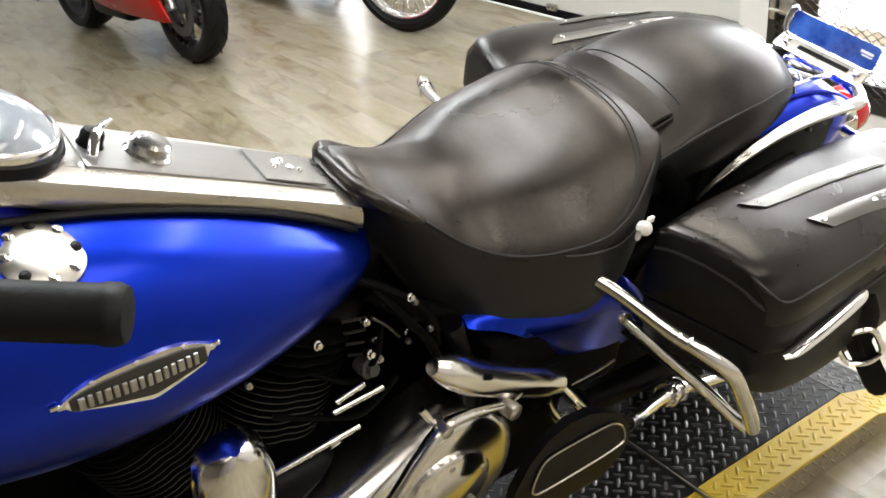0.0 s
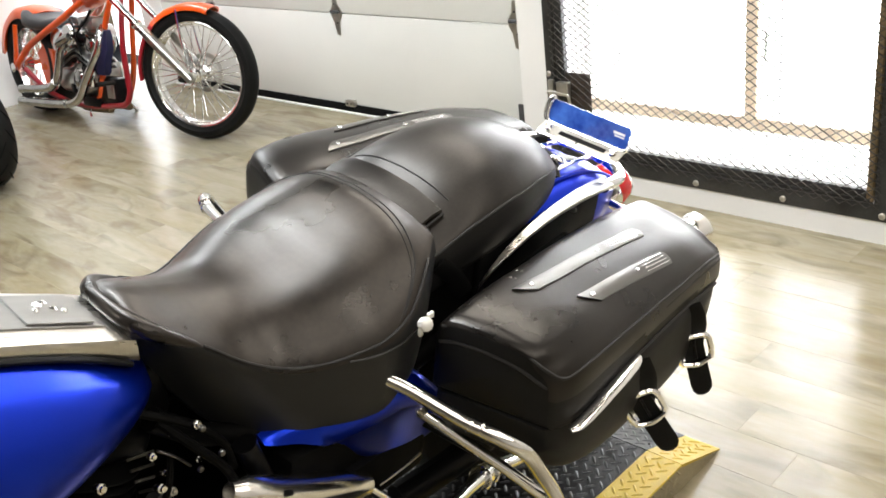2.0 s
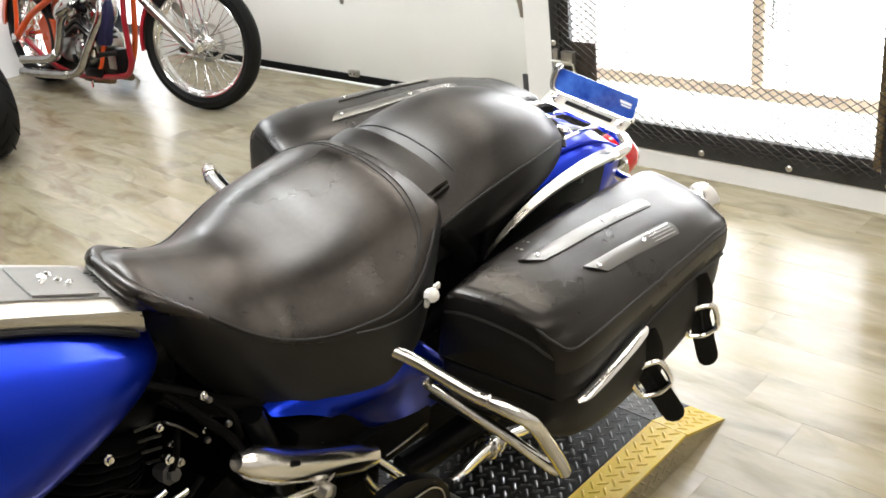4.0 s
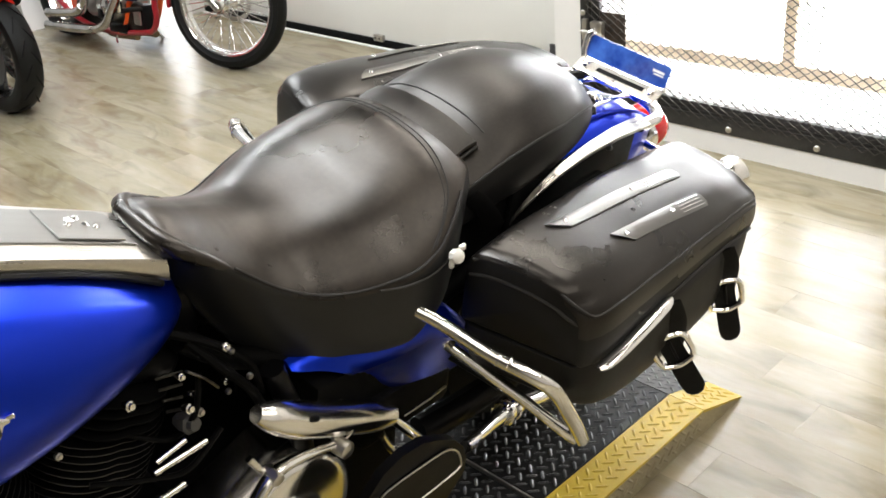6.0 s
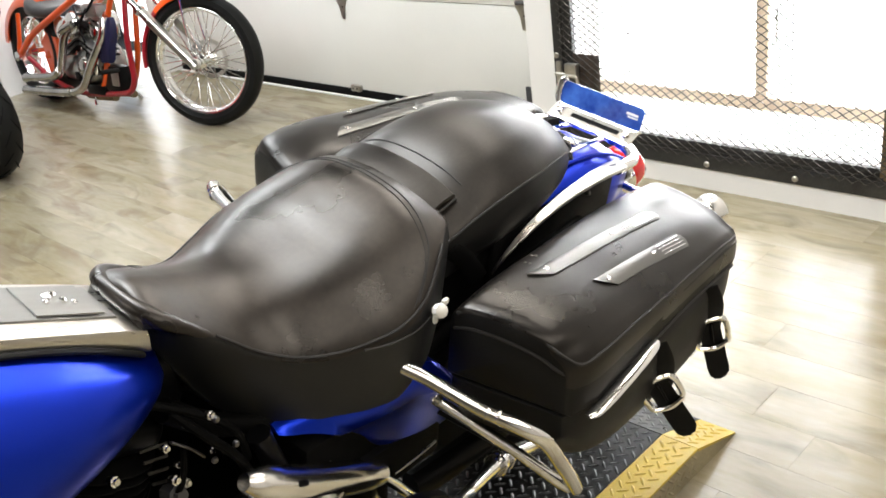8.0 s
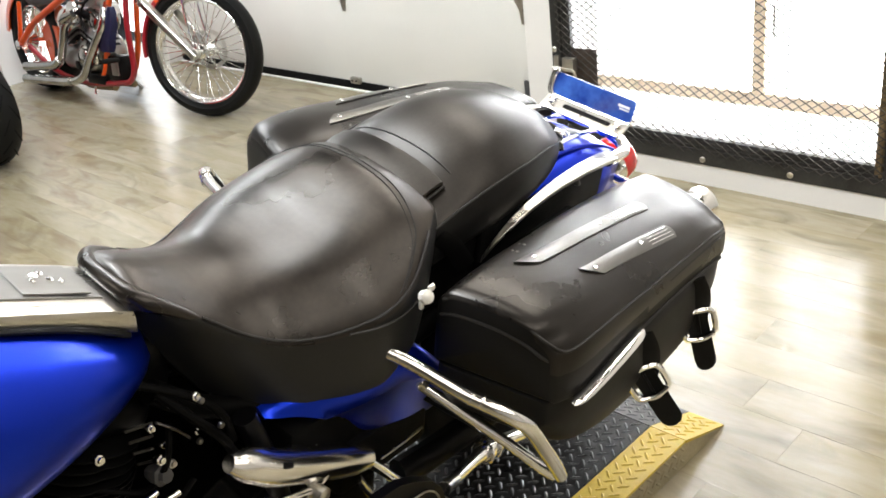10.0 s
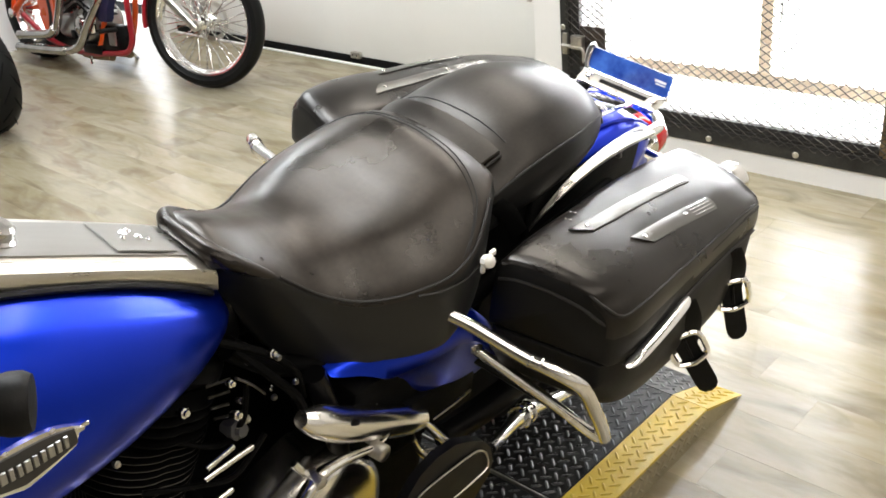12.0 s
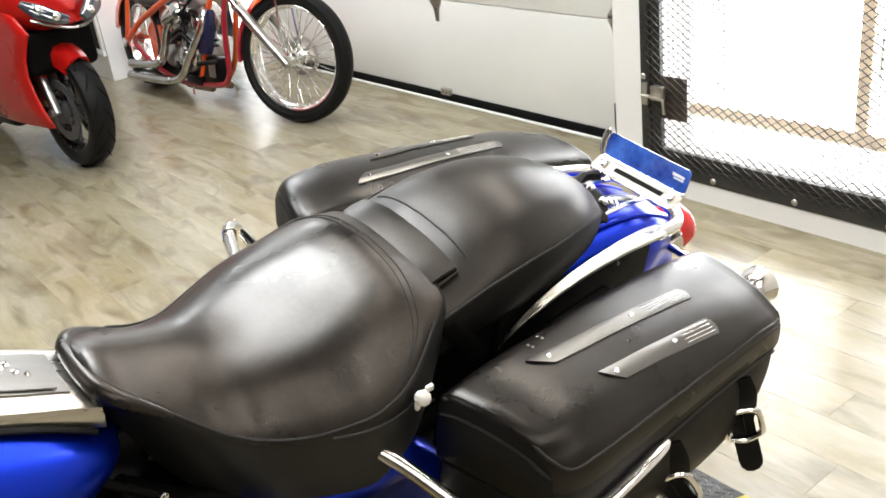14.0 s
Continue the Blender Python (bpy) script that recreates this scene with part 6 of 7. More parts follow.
for i in range(40):
    a = 2 * math.pi * (i + 0.5) / 40
    side_ = 1 if i % 2 else -1
    a2 = a + (0.55 if (i // 2) % 2 else -0.55)
    p0 = Vector((0.036 * math.cos(a2), side_ * 0.040, 0.036 * math.sin(a2)))
    p1 = Vector((0.258 * math.cos(a), side_ * 0.004, 0.258 * math.sin(a)))
    d = p1 - p0
    if sp_me is None:
        sp_me = to_mesh("spoke", add_rod(bmesh.new(), (0, 0, 0), (0, 0, 1), 0.0027, 6), CHROME)
    x_, y_, z_ = frame_of(d)
    m = Matrix.Identity(4)
    m.col[0], m.col[1], m.col[2], m.col[3] = (*x_, 0), (*y_, 0), (*(z_ * d.length), 0), (*p0, 1)
    shared("spoke", sp_me, fw, m)
disc = part("brake_disc", add_lathe(bmesh.new(), [(0.105, -0.002), (0.105, 0.002), (0.082, 0.002), (0.082, -0.002)], (0, -0.058, 0), (0, 1, 0), 48, True), SATIN, fw, "steel brake disc")
part("caliper", add_box(bmesh.new(), (0.07, -0.060, 0.055), (0.07, 0.04, 0.04), 0.012), CASTALU, fw)
# front fender, close over the tyre
for nm, a0, a1, wide, m_, lab in (("front_fender", 48, 110, 1.0, ORANGE, "orange front fender"), ("fender_skirt", -6, 47, 0.86, MAROON, "dark red fender tail")):
    bm = bmesh.new()
    rr = []
    for i in range(15):
        a = radians(a0 + (a1 - a0) * i / 14)
        r = 0.363
        rr.append([Vector((math.cos(a) * (r + dr), y * wide, math.sin(a) * (r + dr))) for y, dr in ((-0.060, -0.030), (-0.058, -0.010), (-0.042, 0.003), (0, 0.008), (0.042, 0.003), (0.058, -0.010), (0.060, -0.030), (0.056, -0.030), (0.052, -0.012), (0, 0.003), (-0.052, -0.012), (-0.056, -0.030))])
    add_loft(bm, rr)
    part(nm, bm, m_, fw, lab, 50)
for y in (-0.066, 0.066):
    part("fender_stay", add_tube(bmesh.new(), [(0.02, y * 1.1, 0.06), (0.05, y, 0.22), (0.06, y, 0.34)], 0.007, 8, 4), CHROME, fw)
# fork legs turn with the wheel
for s in (1, -1):
    y = 0.098 * s
    leg = part("fork_leg", add_tube(bmesh.new(), [(-0.012, y, -0.022), (0.14, y, 0.125), (0.29, y, 0.270)], [0.024, 0.027, 0.027], 16, 5), SATIN, fw, "polished fork lower leg")
    part("fork_tube", add_rod(bmesh.new(), (0.28, y, 0.262), (0.78, y, 0.745), 0.0195, 16), CHROME, fw)
    part("dust_cap", add_lathe(bmesh.new(), [(0.026, -0.012), (0.031, -0.008), (0.031, 0.010), (0.022, 0.016)], (0.29, y, 0.270), (0.72, 0, 0.695), 18), CHROME, fw)
    part("axle_clamp", add_lathe(bmesh.new(), [(0.012, -0.016), (0.026, -0.014), (0.026, 0.014), (0.012, 0.016)], (-0.006, y, -0.004), (0, 1, 0), 18), SATIN, fw)


def ctube(name, pts, r, m, label="", n=12):
    return part(name, add_tube(bmesh.new(), pts, r, n, 6), m, chop, label)


ctube("steering_neck", [(0.66, 0, 0.86), (0.80, 0, 1.05)], 0.034, ORANGE)
for s in (1, -1):
    y = 0.10 if s > 0 else 0.0
    if s > 0:
        ctube("down_tube", [(0.63, 0.02 * s, 0.90), (0.562, 0.07 * s, 0.70), (0.553, y, 0.482), (0.549, y, 0.293), (0.548, y, 0.215), (0.60, y, 0.150), (0.72, y, 0.125), (1.10, y, 0.095), (1.45, y, 0.14), (1.66, y * 1.4, 0.28)], 0.0165, MAROON if s > 0 else ORANGE, "dark red front frame tube")
    y = 0.10 * s
    ctube("engine_cradle", [(0.64, 0.03 * s, 0.84), (0.656, 0.06 * s, 0.756), (0.747, y * 0.9, 0.537), (0.805, y, 0.309), (0.870, y, 0.17), (0.96, y, 0.10)], 0.017, ORANGE, "orange frame tube")
    ctube("seat_rail", [(0.70, 0.02 * s, 0.95), (0.90, 0.05 * s, 0.76), (1.107, 0.10 * s, 0.630), (1.367, 0.12 * s, 0.517), (1.579, 0.13 * s, 0.423), (1.70, 0.145 * s, 0.33), (1.77, 0.15 * s, 0.27)], 0.020, ORANGE, "orange frame rail")
    ctube("fender_strut", [(1.77, 0.15 * s, 0.27), (1.72, 0.15 * s, 0.40), (1.70, 0.14 * s, 0.55)], 0.014, ORANGE)
    ctube("base_plate", [(0.84, 0.06 * s, 0.085), (1.0, 0.07 * s, 0.08), (1.12, 0.07 * s, 0.08)], 0.022, BRASSY)
# teardrop tank
bm = bmesh.new()
rr = []
for x, w, zt, zb in ((0.66, 0.05, 0.95, 0.80), (0.70, 0.09, 0.99, 0.76), (0.78, 0.125, 1.01, 0.725), (0.88, 0.13, 0.985, 0.685), (0.98, 0.11, 0.925, 0.655), (1.08, 0.075, 0.83, 0.635), (1.145, 0.03, 0.74, 0.625)):
    rr.append([Vector((x, w * math.cos(q), (zt + zb) / 2 + (zt - zb) / 2 * math.sin(q))) for q in (2 * math.pi * j / 24 for j in range(24))])
add_loft(bm, rr)
part("fuel_tank", bm, ORANGE, chop, "orange teardrop fuel tank", 60)
# saddle
bm = bmesh.new()
rr = []
for x, w, zt, zb in ((1.28, 0.04, 0.600, 0.565), (1.32, 0.085, 0.600, 0.540), (1.40, 0.125, 0.595, 0.520), (1.50, 0.15, 0.610, 0.515), (1.59, 0.15, 0.645, 0.520), (1.64, 0.12, 0.655, 0.55), (1.655, 0.08, 0.65, 0.59)):
    rr.append([Vector((x, w * math.copysign(abs(math.cos(q)) ** 0.7, math.cos(q)), (zt + zb) / 2 + (zt - zb) / 2 * math.copysign(abs(math.sin(q)) ** 0.7, math.sin(q)))) for q in (2 * math.pi * j / 24 for j in range(24))])
add_loft(bm, rr)
part("saddle", bm, GREY, chop, "grey-black solo saddle", 60)
# rear wheel and fender
RC = Vector((1.68, 0, 0.313))
rw = new("rear_wheel")
rw.parent = chop
part("tyre", add_lathe(bmesh.new(), tyre_profile(0.315, 0.21, 0.20), RC, (0, 1, 0), 64, True), TYRE, rw, "wide black rear tyre")
part("rim", add_lathe(bmesh.new(), [(0.215, -0.08), (0.205, -0.084), (0.19, -0.05), (0.18, 0.0), (0.19, 0.05), (0.205, 0.084), (0.215, 0.08)], RC, (0, 1, 0), 48, True), CHROME, rw, "chrome rim")
part("hub", add_lathe(bmesh.new(), [(0.02, -0.12), (0.05, -0.09), (0.04, 0), (0.05, 0.09), (0.02, 0.12)], RC, (0, 1, 0), 24), CHROME, rw)
for i in range(10):
    a = 2 * math.pi * i / 10
    part("spoke", add_rod(bmesh.new(), RC + Vector((0.03 * math.cos(a), 0.03, 0.03 * math.sin(a))), RC + Vector((0.19 * math.cos(a + 0.2), 0.0, 0.19 * math.sin(a + 0.2))), 0.006, 8), CHROME, rw)
bm = bmesh.new()
rr = []
for i in range(21):
    a = radians(8 + 108 * i / 20)
    r = 0.334
    rr.append([RC + Vector((math.cos(a) * (r + dr), y, math.sin(a) * (r + dr))) for y, dr in ((-0.118, -0.06), (-0.116, -0.02), (-0.09, 0.006), (0, 0.018), (0.09, 0.006), (0.116, -0.02), (0.118, -0.06), (0.112, -0.06), (0.108, -0.02), (0, 0.010), (-0.108, -0.02), (-0.112, -0.06))])
add_loft(bm, rr)
part("rear_fender", bm, ORANGE, chop, "orange rear fender", 50)
bm = bmesh.new()
add_loft(bm, [[(1.36, y, 0.20), (1.51, y, 0.175), (1.555, y, 0.38), (1.47, y, 0.44), (1.37, y, 0.40)] for y in (-0.09, 0.095)])
part("oil_tank", bm, ORANGE, chop, "orange oil tank panel", 30)
# V-twin engine
eng = new("engine")
eng.parent = chop
tagged(eng, "polished chrome V-twin engine")
part("crankcase", add_lathe(bmesh.new(), [(0.03, -0.11), (0.10, -0.10), (0.125, -0.07), (0.125, 0.07), (0.105, 0.10), (0.07, 0.125), (0.02, 0.13)], (1.03, 0, 0.265), (0, 1, 0), 32), CASTALU, eng)
part("cam_cover", add_box(bmesh.new(), (0.99, 0.105, 0.275), (0.17, 0.05, 0.13), 0.03, None, 3), CHROME, eng)
part("gearbox", add_box(bmesh.new(), (1.26, 0.0, 0.28), (0.20, 0.20, 0.17), 0.04, None, 3), CHROME, eng)
for lean_ in (-0.42, 0.40):
    a = Vector((lean_, 0, 0.91)).normalized()
    o = Vector((1.03, 0, 0.30)) + a * 0.09
    for i in range(9):
        part("fin", add_lathe(bmesh.new(), [(0.05, -0.003), (0.074, -0.0025), (0.075, 0.0025), (0.05, 0.003)], o + a * (0.012 + 0.0135 * i), a, 24), CASTALU, eng)
    part("rocker_box", add_lathe(bmesh.new(), [(0.03, 0.0), (0.082, 0.006), (0.086, 0.03), (0.070, 0.055), (0.03, 0.066)], o + a * 0.135, a, 24), CHROME, eng)
    for dy in (0.075, 0.095):
        part("pushrod_tube", add_rod(bmesh.new(), Vector((1.03 + lean_ * 0.10, dy, 0.32)), o + a * 0.15 + Vector((0, dy, 0)), 0.008, 10), CHROME, eng)
part("air_cleaner", add_lathe(bmesh.new(), [(0.03, -0.03), (0.062, -0.03), (0.068, 0.0), (0.060, 0.016), (0.02, 0.022)], (1.05, 0.135, 0.515), (0, 1, 0), 28), CHROME, eng, "round chrome air cleaner")
part("carburettor", add_box(bmesh.new(), (1.06, 0.07, 0.50), (0.07, 0.10, 0.07), 0.015), CASTALU, eng)
part("oil_filter", add_lathe(bmesh.new(), [(0.01, -0.05), (0.038, -0.045), (0.038, 0.05), (0.03, 0.055)], (0.74, 0.03, 0.215), (-1, 0, 0.1), 20), BLACK, eng)
part("pump_box", add_box(bmesh.new(), (0.78, 0.06, 0.205), (0.19, 0.09, 0.15), 0.014), BLACK, eng)
part("regulator", add_box(bmesh.new(), (0.735, 0.085, 0.21), (0.07, 0.06, 0.085), 0.008), CASTALU, eng, "finned silver regulator")
part("lower_case", add_box(bmesh.new(), (0.95, 0.07, 0.13), (0.20, 0.10, 0.06), 0.012), BLACK, eng)
for k, pts in enumerate(([(1.06, 0.08, 0.50), (1.09, 0.13, 0.485), (1.14, 0.158, 0.430), (1.19, 0.160, 0.33), (1.25, 0.160, 0.235), (1.34, 0.160, 0.190), (1.70, 0.160, 0.155)], [(0.78, 0.08, 0.56), (0.72, 0.13, 0.53), (0.72, 0.158, 0.45), (0.80, 0.165, 0.36), (0.89, 0.165, 0.27), (1.00, 0.165, 0.155), (1.14, 0.165, 0.110), (1.30, 0.165, 0.098), (1.72, 0.165, 0.078)])):
    pipe = part("exhaust_pipe", add_tube(bmesh.new(), pts, 0.025, 18, 7), PIPE, chop, "chrome exhaust pipe")
    part("heat_shield", add_tube(bmesh.new(), [Vector(p_) + Vector((0, 0.006, 0)) for p_ in pts[-3:]], 0.0285, 18, 5), PIPE, pipe)
for dx_, zc in ((-0.10, 0.47), (0.10, 0.47)):
    hd = part("cylinder_head", add_box(bmesh.new(), (1.03 + dx_, 0.03, zc), (0.15, 0.17, 0.11), 0.03, Matrix.Rotation(0.42 if dx_ > 0 else -0.42, 4, "Y"), 3), PIPE, eng, "chrome cylinder head")
    for q in range(4):
        part("head_fin", add_box(bmesh.new(), (1.03 + dx_ * 0.9, 0.055, zc - 0.07 - 0.016 * q), (0.16, 0.17, 0.005), 0.002, Matrix.Rotation(0.42 if dx_ > 0 else -0.42, 4, "Y"), 1), BLACK if q % 2 else CASTALU, eng)
part("intake_manifold", add_tube(bmesh.new(), [(0.93, 0.10, 0.49), (1.03, 0.135, 0.52), (1.13, 0.10, 0.49)], 0.026, 14, 5), BLACK, eng)
part("coil_box", add_box(bmesh.new(), (0.90, 0.07, 0.585), (0.16, 0.09, 0.07), 0.014), CASTALU, eng)
part("primary_case", add_box(bmesh.new(), (1.16, 0.085, 0.245), (0.30, 0.08, 0.15), 0.05, None, 4), CASTALU, eng, "polished primary case")
part("timer_cover", add_lathe(bmesh.new(), [(0.045, 0), (0.045, 0.014), (0.030, 0.02), (0.008, 0.022)], (0.93, 0.12, 0.30), (0, 1, 0), 24), BLACK, eng)
part("air_horn", add_tube(bmesh.new(), [(1.15, 0.150, 0.455), (1.09, 0.165, 0.485), (1.00, 0.160, 0.515)], [0.030, 0.042, 0.030], 16, 5, flat=0.7), PIPE, eng, "chrome air horn")
part("air_slot", add_tube(bmesh.new(), [(1.13, 0.190, 0.465), (1.08, 0.200, 0.480), (1.04, 0.192, 0.495)], 0.010, 8, 4, flat=0.5), BLACK, eng)
part("derby_cover", add_lathe(bmesh.new(), [(0.055, 0), (0.055, 0.012), (0.045, 0.018), (0.01, 0.020)], (1.02, 0.128, 0.255), (0, 1, 0), 28), PIPE, eng)
part("oil_pump", add_box(bmesh.new(), (1.12, 0.10, 0.20), (0.06, 0.06, 0.06), 0.012), BLACK, eng)
rng_e = random.Random(8)
for i in range(9):
    x_, z_ = 0.86 + 0.034 * i, 0.30 + 0.23 * rng_e.random()
    part("engine_bolt", add_lathe(bmesh.new(), [(0.009, 0), (0.009, 0.010), (0.004, 0.013)], (x_, 0.112, z_), (0, 1, 0), 8), PIPE if i % 3 else BLACK, eng)
for i, pts in enumerate(([(0.92, 0.11, 0.60), (0.97, 0.14, 0.50), (0.95, 0.13, 0.38), (0.99, 0.12, 0.32)], [(1.20, 0.10, 0.52), (1.24, 0.13, 0.44), (1.22, 0.12, 0.34)], [(0.84, 0.10, 0.66), (0.90, 0.13, 0.58), (1.0, 0.13, 0.57), (1.08, 0.10, 0.60)])):
    part("hose", add_tube(bmesh.new(), pts, 0.008, 8, 6), BLACK if i % 2 == 0 else CHROME, eng)
part("side_tank", add_lathe(bmesh.new(), [(0.01, -0.10), (0.075, -0.09), (0.085, 0.0), (0.075, 0.09), (0.01, 0.10)], (1.30, 0.0, 0.47), (0, 1, 0), 28), CHROME, chop, "round chrome oil bag")
bm = bmesh.new()
rr = []
for z, w, d_, xo in ((0.56, 0.020, 0.015, -0.15), (0.53, 0.040, 0.022, -0.14), (0.46, 0.058, 0.026, -0.12), (0.38, 0.062, 0.030, -0.07), (0.33, 0.070, 0.026, -0.05), (0.305, 0.060, 0.018, -0.04)):
    rr.append([(0.80 + xo + w * math.cos(q) + 0.006 * math.sin(3 * q), 0.125 + d_ * math.sin(q) + 0.005 * math.cos(5 * q), z) for q in (2 * math.pi * j / 20 for j in range(20))])
add_loft(bm, rr)
part("cloth_bag", bm, NAVY, chop, "navy blue cloth pouch tied to the frame")
part("foot_peg", add_tube(bmesh.new(), [(0.70, 0.10, 0.26), (0.66, 0.20, 0.27), (0.65, 0.24, 0.27)], 0.014, 10, 4), RUBBER, chop)
part("axle_cover", add_lathe(bmesh.new(), [(0.01, 0), (0.03, 0.002), (0.03, 0.02), (0.015, 0.026)], (1.75, 0.155, 0.285), (0, 1, 0), 18), CHROME, chop)
part("kickstand", add_tube(bmesh.new(), [(1.02, -0.10, 0.12), (1.0, -0.17, 0.06), (0.985, -0.225, -0.022)], 0.011, 10, 4), CHROME, chop)
part("drain_bolt", add_tube(bmesh.new(), [(1.0, 0.09, 0.11), (1.01, 0.10, 0.06), (1.0, 0.105, 0.035)], 0.006, 8, 4), CHROME, chop)

# ---- the red sport motorcycle ----
sport = thing("sport_motorcycle", pose(1.64, 4.975, 0, 0, 0, 98.0) @ pose(0, 0, 0, 2.0, 0, 0), "red fully faired sport motorcycle", "motorcycle")
SF = Vector((-0.02, 0, 0.30))
sw = new("front_wheel")
sw.parent = sport
part("tyre", add_lathe(bmesh.new(), tyre_profile(0.30, 0.215, 0.125), SF, (0, 1, 0), 72, True), TYRE, sw, "black grooved front tyre")
groove = to_mesh("groove", add_tube(bmesh.new(), [(0.2985, -0.006, 0.0), (0.2965, -0.025, 0.035), (0.288, -0.046, 0.075)], 0.0032, 6, 4), SEAL)
for i in range(16):
    for s in (1, -1):
        shared("groove", groove, sw, Matrix.Translation(SF) @ Matrix.Rotation(2 * math.pi * (i + 0.25 * s) / 16, 4, "Y") @ Matrix.Diagonal((1, s, 1, 1)))
part("rim", add_lathe(bmesh.new(), [(0.222, -0.048), (0.214, -0.052), (0.20, -0.040), (0.19, 0.0), (0.20, 0.040), (0.214, 0.052), (0.222, 0.048)], SF, (0, 1, 0), 48, True), RIM, sw, "dark cast rim with bright edge")
for i in range(5):
    for da in (-0.12, 0.12):
        a = 2 * math.pi * i / 5 + da
        b2 = 2 * math.pi * i / 5 + da * 1.6
        part("spoke", add_tube(bmesh.new(), [SF + Vector((0.035 * math.cos(a), 0, 0.035 * math.sin(a))), SF + Vector((0.20 * math.cos(b2), 0, 0.20 * math.sin(b2)))], [0.014, 0.011], 8, 2), RIM, sw)
part("hub", add_lathe(bmesh.new(), [(0.012, -0.07), (0.045, -0.05), (0.045, 0.05), (0.012, 0.07)], SF, (0, 1, 0), 24), GREY, sw)
for s in (1, -1):
    part("brake_disc", add_lathe(bmesh.new(), [(0.155, -0.0025), (0.155, 0.0025), (0.110, 0.0025), (0.110, -0.0025)], SF + Vector((0, 0.062 * s, 0)), (0, 1, 0), 48, True), GREY, sw)
    part("fork_leg", add_tube(bmesh.new(), [SF + Vector((-0.01, 0.098 * s, -0.01)), SF + Vector((0.07, 0.098 * s, 0.16)), SF + Vector((0.22, 0.098 * s, 0.50))], [0.022, 0.026, 0.024], 14, 4), CASTALU, sport, "silver fork leg")
    part("leg_cover", add_tube(bmesh.new(), [SF + Vector((0.075, 0.101 * s, 0.16)), SF + Vector((0.13, 0.101 * s, 0.29)), SF + Vector((0.19, 0.101 * s, 0.43))], [0.026, 0.034, 0.034], 12, 4), RED, sport, "red leg cover")
    part("axle_nut", add_lathe(bmesh.new(), [(0.02, 0), (0.02, 0.012), (0.012, 0.02)], SF + Vector((0, 0.12 * s, 0)), (0, s, 0), 18), CASTALU, sport)
    part("caliper", add_box(bmesh.new(), SF + Vector((0.14, 0.075 * s, 0.06)), (0.06, 0.05, 0.10), 0.014), BRASSY, sport, "bronze brake caliper")
    part("reflector", add_lathe(bmesh.new(), [(0.017, 0), (0.017, 0.006), (0.004, 0.008)], SF + Vector((0.10, 0.125 * s, 0.225)), (0, s, 0), 18), AMBER, sport, "round amber reflector")
# fender
bm = bmesh.new()
rr = []
for i in range(19):
    a = radians(30 + 94 * i / 18)
    r = 0.312
    k = 0.80 - 0.10 * max(0, (i - 13) / 5) - 0.4 * max(0, (5 - i) / 5) ** 2
    rr.append([SF + Vector((math.cos(a) * (r + dr), y * k, math.sin(a) * (r + dr))) for y, dr in ((-0.088, -0.085), (-0.086, -0.03), (-0.06, 0.006), (0, 0.018), (0.06, 0.006), (0.086, -0.03), (0.088, -0.085), (0.082, -0.085), (0.078, -0.03), (0, 0.010), (-0.078, -0.03), (-0.082, -0.085))])
add_loft(bm, rr)
part("front_fender", bm, RED, sport, "red front fender", 50)
for s in (1, -1):
    bm = bmesh.new()
    add_loft(bm, [[SF + Vector((x, y_ * s, z)) for x, z in ((0.02, 0.24), (0.10, 0.30), (0.18, 0.24), (0.14, 0.06), (0.09, 0.04))] for y_ in (0.082, 0.098)])
    part("fork_guard", bm, RED, sport, "red fork guard", 40)
# nose fairing
bm = bmesh.new()
rr = []
for x, w, zt, zb, k in ((-0.27, 0.03, 0.80, 0.745, 1), (-0.24, 0.10, 0.86, 0.735, 1), (-0.17, 0.165, 0.93, 0.72, 1), (-0.06, 0.215, 1.0, 0.70, 1), (0.09, 0.245, 1.06, 0.66, 1), (0.28, 0.25, 1.08, 0.62, 1), (0.42, 0.22, 1.02, 0.64, 1)):
    rr.append([Vector((x + 0.06 * abs(math.cos(q)), w * math.copysign(abs(math.cos(q)) ** 0.75, math.cos(q)), (zt + zb) / 2 + (zt - zb) / 2 * math.copysign(abs(math.sin(q)) ** 0.8, math.sin(q)))) for q in (2 * math.pi * j / 28 for j in range(28))])
add_loft(bm, rr)
nose = part("nose_fairing", bm, RED, sport, "red nose fairing", 50)
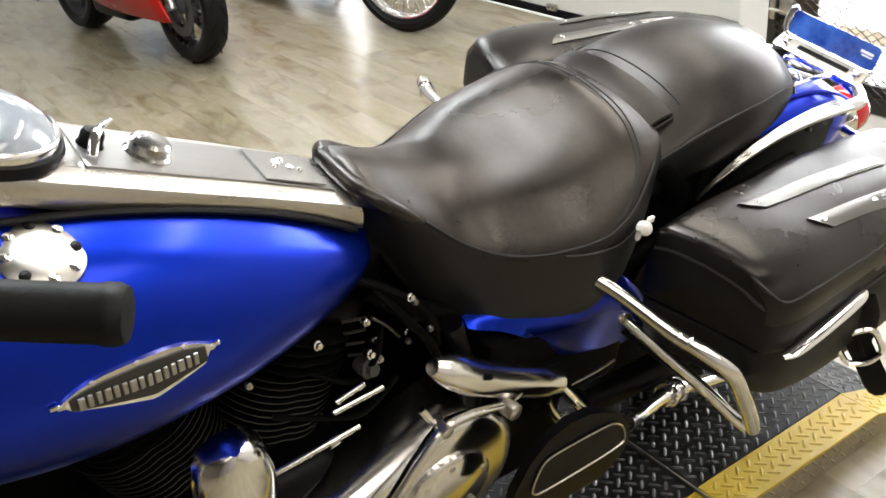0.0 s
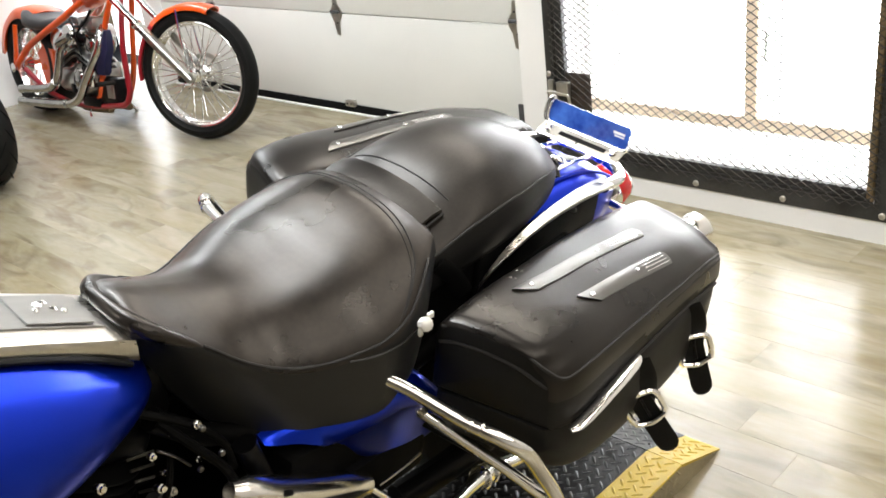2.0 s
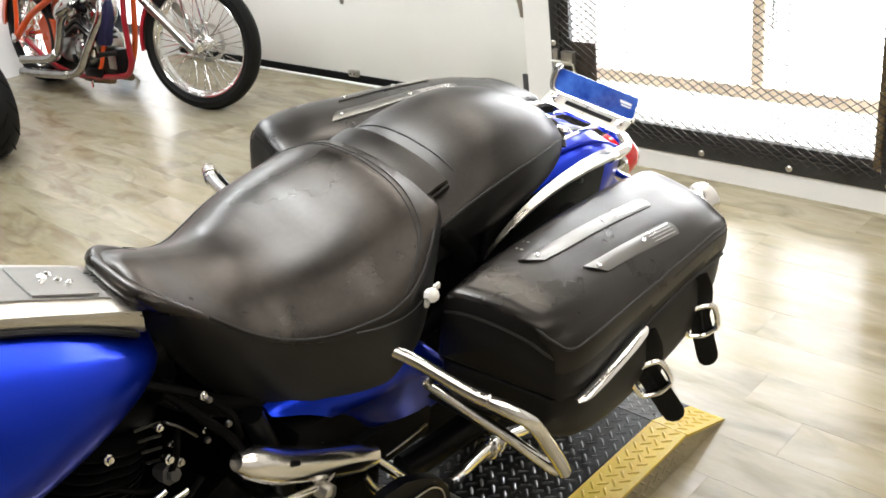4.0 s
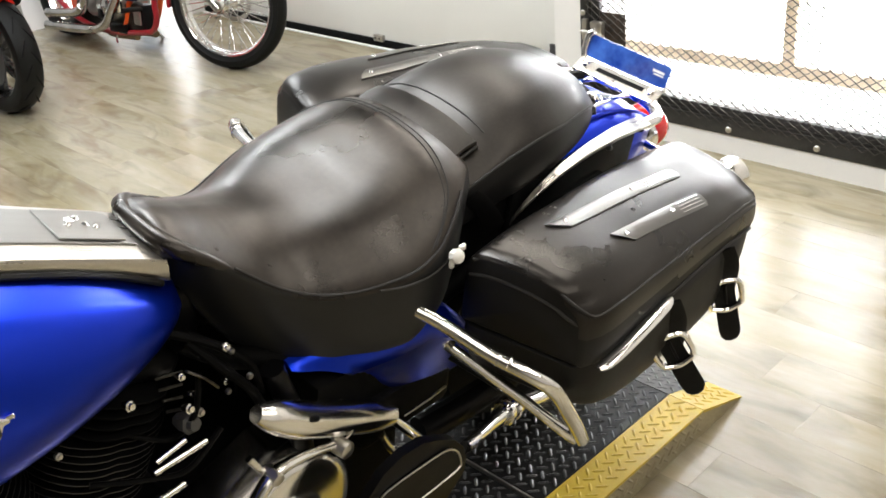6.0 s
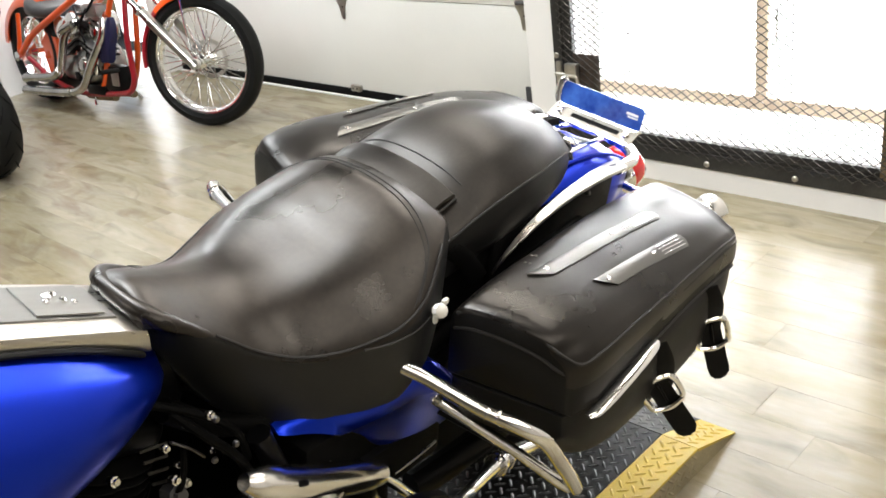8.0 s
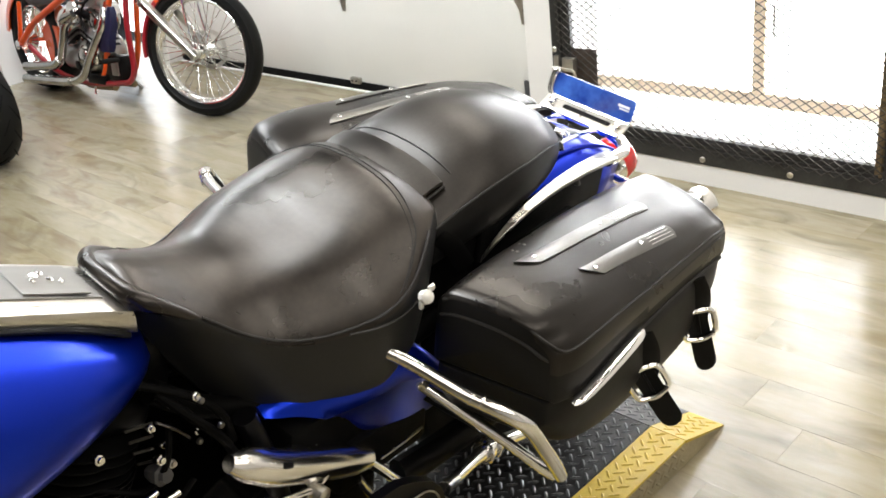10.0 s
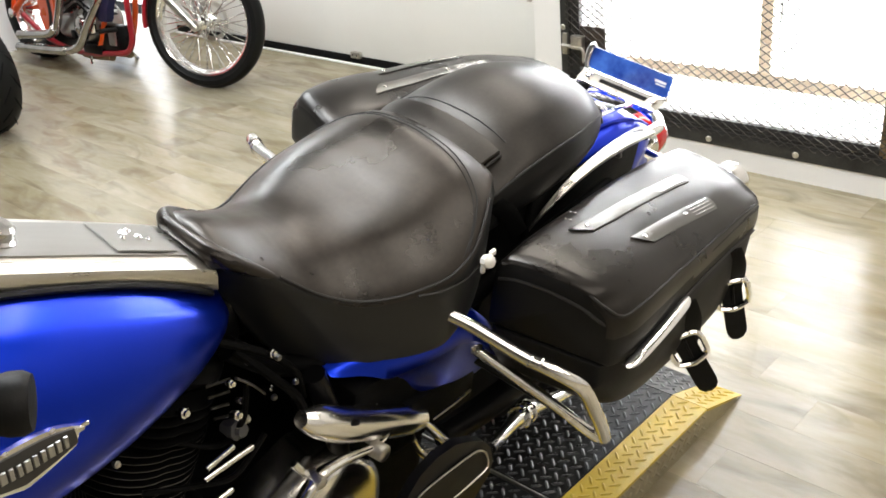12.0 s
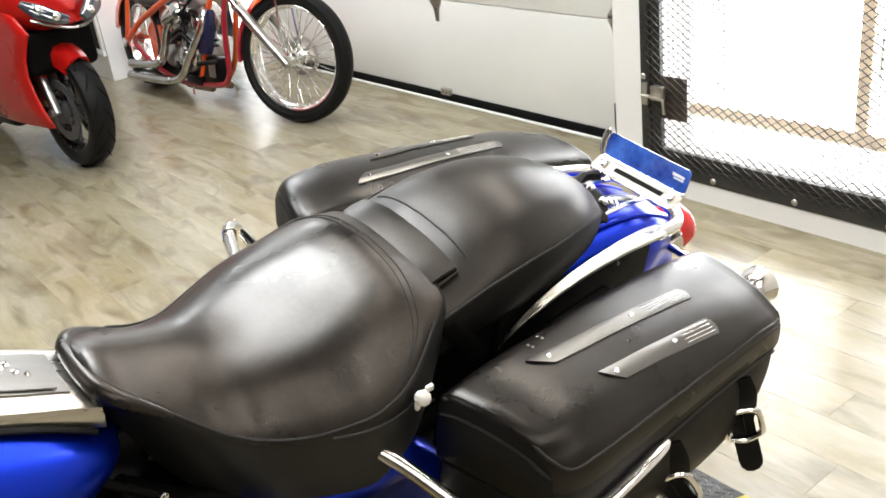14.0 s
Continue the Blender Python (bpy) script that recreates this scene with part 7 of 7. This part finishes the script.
for s in (1, -1):
    bm = bmesh.new()
    pts = [(-0.275, 0.035, 0.758), (-0.245, 0.085, 0.778), (-0.195, 0.140, 0.812), (-0.135, 0.182, 0.850)]
    add_tube(bm, [(x, y * s, z) for x, y, z in pts], [0.022, 0.036, 0.040, 0.022], 14, 5, flat=0.55, up=(-1, 0, 0.6))
    hl = part("headlamp", bm, HEADGLASS, nose, "clear headlamp in dark housing")
    for q in (1, 2):
        part("projector", add_lathe(bmesh.new(), [(0.020, 0), (0.020, 0.010), (0.012, 0.018), (0.002, 0.020)], (pts[q][0] - 0.012, pts[q][1] * s, pts[q][2] + 0.004), (-0.9, 0.3 * s, 0.3), 16), CHROME, nose)
    part("chin_trim", add_tube(bmesh.new(), [(-0.285, 0.004 * s, 0.722), (-0.265, 0.05 * s, 0.726), (-0.22, 0.11 * s, 0.745), (-0.16, 0.165 * s, 0.772)], 0.010, 10, 5, flat=0.7), CASTALU, nose, "silver chin trim")
    # side fairing panels
    bm = bmesh.new()
    rr = []
    for z, x0_, x1_, y in ((0.245, -0.10, 0.66, 0.165), (0.275, -0.115, 0.74, 0.180), (0.34, -0.095, 0.82, 0.196), (0.42, -0.065, 0.84, 0.205), (0.50, -0.045, 0.83, 0.208), (0.58, -0.060, 0.80, 0.208), (0.65, -0.105, 0.76, 0.206), (0.71, -0.150, 0.72, 0.200), (0.78, -0.06, 0.66, 0.205), (0.84, 0.06, 0.58, 0.200)):
        x0_ = x0_ if s > 0 else x0_ + 0.20
        row = [(x0_ + (x1_ - x0_) * t, y + 0.034 * math.sin(math.pi * min(1, t * 0.8 + 0.1)) - (0.012 if t == 0 else 0), z) for t in (0, 0.03, 0.10, 0.22, 0.36, 0.5, 0.65, 0.8, 0.92, 1.0)]
        rr.append([(x, s * y_, z_) for x, y_, z_ in row] + [(x, s * (y_ - 0.012), z_) for x, y_, z_ in row[::-1]])
    add_loft(bm, rr)
    part("side_fairing", bm, RED, sport, "red side fairing", 40)
    part("mirror", add_tube(bmesh.new(), [(0.0, 0.24 * s, 1.02), (-0.03, 0.34 * s, 1.07), (-0.02, 0.42 * s, 1.09)], [0.008, 0.020, 0.034], 12, 4, flat=0.6), BLACK, sport)
# dark mass behind the fairings
part("radiator", add_box(bmesh.new(), (0.30, 0, 0.46), (0.10, 0.40, 0.40), 0.02), CRINKLE, sport, "black radiator and ducts")
# added black block gives the cavity over the fender its shade
part("cavity_block", add_box(bmesh.new(), (0.12, 0, 0.60), (0.34, 0.37, 0.22), 0.04, None, 3), CRINKLE, sport, "black block standing in for the shaded nose cavity")
part("engine_block", add_box(bmesh.new(), (0.62, 0, 0.38), (0.45, 0.32, 0.42), 0.05, None, 3), BLACK, sport)
bm = bmesh.new()
rr = []
for x, w, zt, zb in ((0.40, 0.12, 0.98, 0.75), (0.50, 0.16, 1.02, 0.74), (0.65, 0.16, 0.99, 0.72), (0.80, 0.12, 0.88, 0.72), (0.95, 0.10, 0.83, 0.70), (1.20, 0.12, 0.86, 0.74), (1.42, 0.07, 0.95, 0.86), (1.5, 0.02, 0.97, 0.94)):
    rr.append([Vector((x, w * math.cos(q), (zt + zb) / 2 + (zt - zb) / 2 * math.sin(q))) for q in (2 * math.pi * j / 20 for j in range(20))])
add_loft(bm, rr)
part("tank_and_tail", bm, RED, sport, "red tank and tail cover", 60)
SR = Vector((1.30, 0, 0.305))
sr = new("rear_wheel")
sr.parent = sport
part("tyre", add_lathe(bmesh.new(), tyre_profile(0.305, 0.215, 0.18), SR, (0, 1, 0), 56, True), TYRE, sr, "black rear tyre")
part("rim", add_lathe(bmesh.new(), [(0.222, -0.07), (0.21, -0.075), (0.19, 0.0), (0.21, 0.075), (0.222, 0.07)], SR, (0, 1, 0), 40, True), GREY, sr)
part("hub", add_lathe(bmesh.new(), [(0.012, -0.09), (0.05, -0.07), (0.05, 0.07), (0.012, 0.09)], SR, (0, 1, 0), 24), GREY, sr)
for i in range(5):
    a = 2 * math.pi * i / 5
    part("spoke", add_tube(bmesh.new(), [SR + Vector((0.03 * math.cos(a), 0, 0.03 * math.sin(a))), SR + Vector((0.20 * math.cos(a), 0, 0.20 * math.sin(a)))], [0.018, 0.014], 8, 2), GREY, sr)
for s in (1, -1):
    part("swingarm", add_tube(bmesh.new(), [(0.78, 0.11 * s, 0.38), (1.0, 0.12 * s, 0.33), (1.30, 0.125 * s, 0.305)], 0.026, 10, 4), CASTALU, sport)

# ---- floor planks ----
PW, PL = 0.142, 0.92
plank_me = to_mesh("plank", add_box(bmesh.new(), (0, 0, -0.003), (PW - 0.0005, PL - 0.0005, 0.006)), PLANK)
rng = random.Random(4)
rest, near = [], []
i0 = math.floor((X0) / PW)
for i in range(i0, math.ceil(X_DOOR / PW) + 1):
    x = (i + 0.5) * PW
    y = Y0 - rng.random() * PL
    while y < Y1:
        yc = y + PL / 2
        inside = (0.2 < x < 3.35 and -0.2 < yc < 7.0)
        (near if inside else rest).append((x, yc))
        y += PL
near.sort(key=lambda p: (p[0] - 1.9) ** 2 + (p[1] - 2.8) ** 2 * 0.55)
for x, y in near[:300]:
    o = shared("plank", plank_me, floor, Matrix.Translation((x, y, 0.0)))
b = bmesh.new()
for x, y in near[300:] + rest:
    add_box(b, (x, y, -0.003), (PW - 0.0005, PL - 0.0005, 0.006))
tagged(part("plank_field", b, PLANK, floor), kind="stuff")
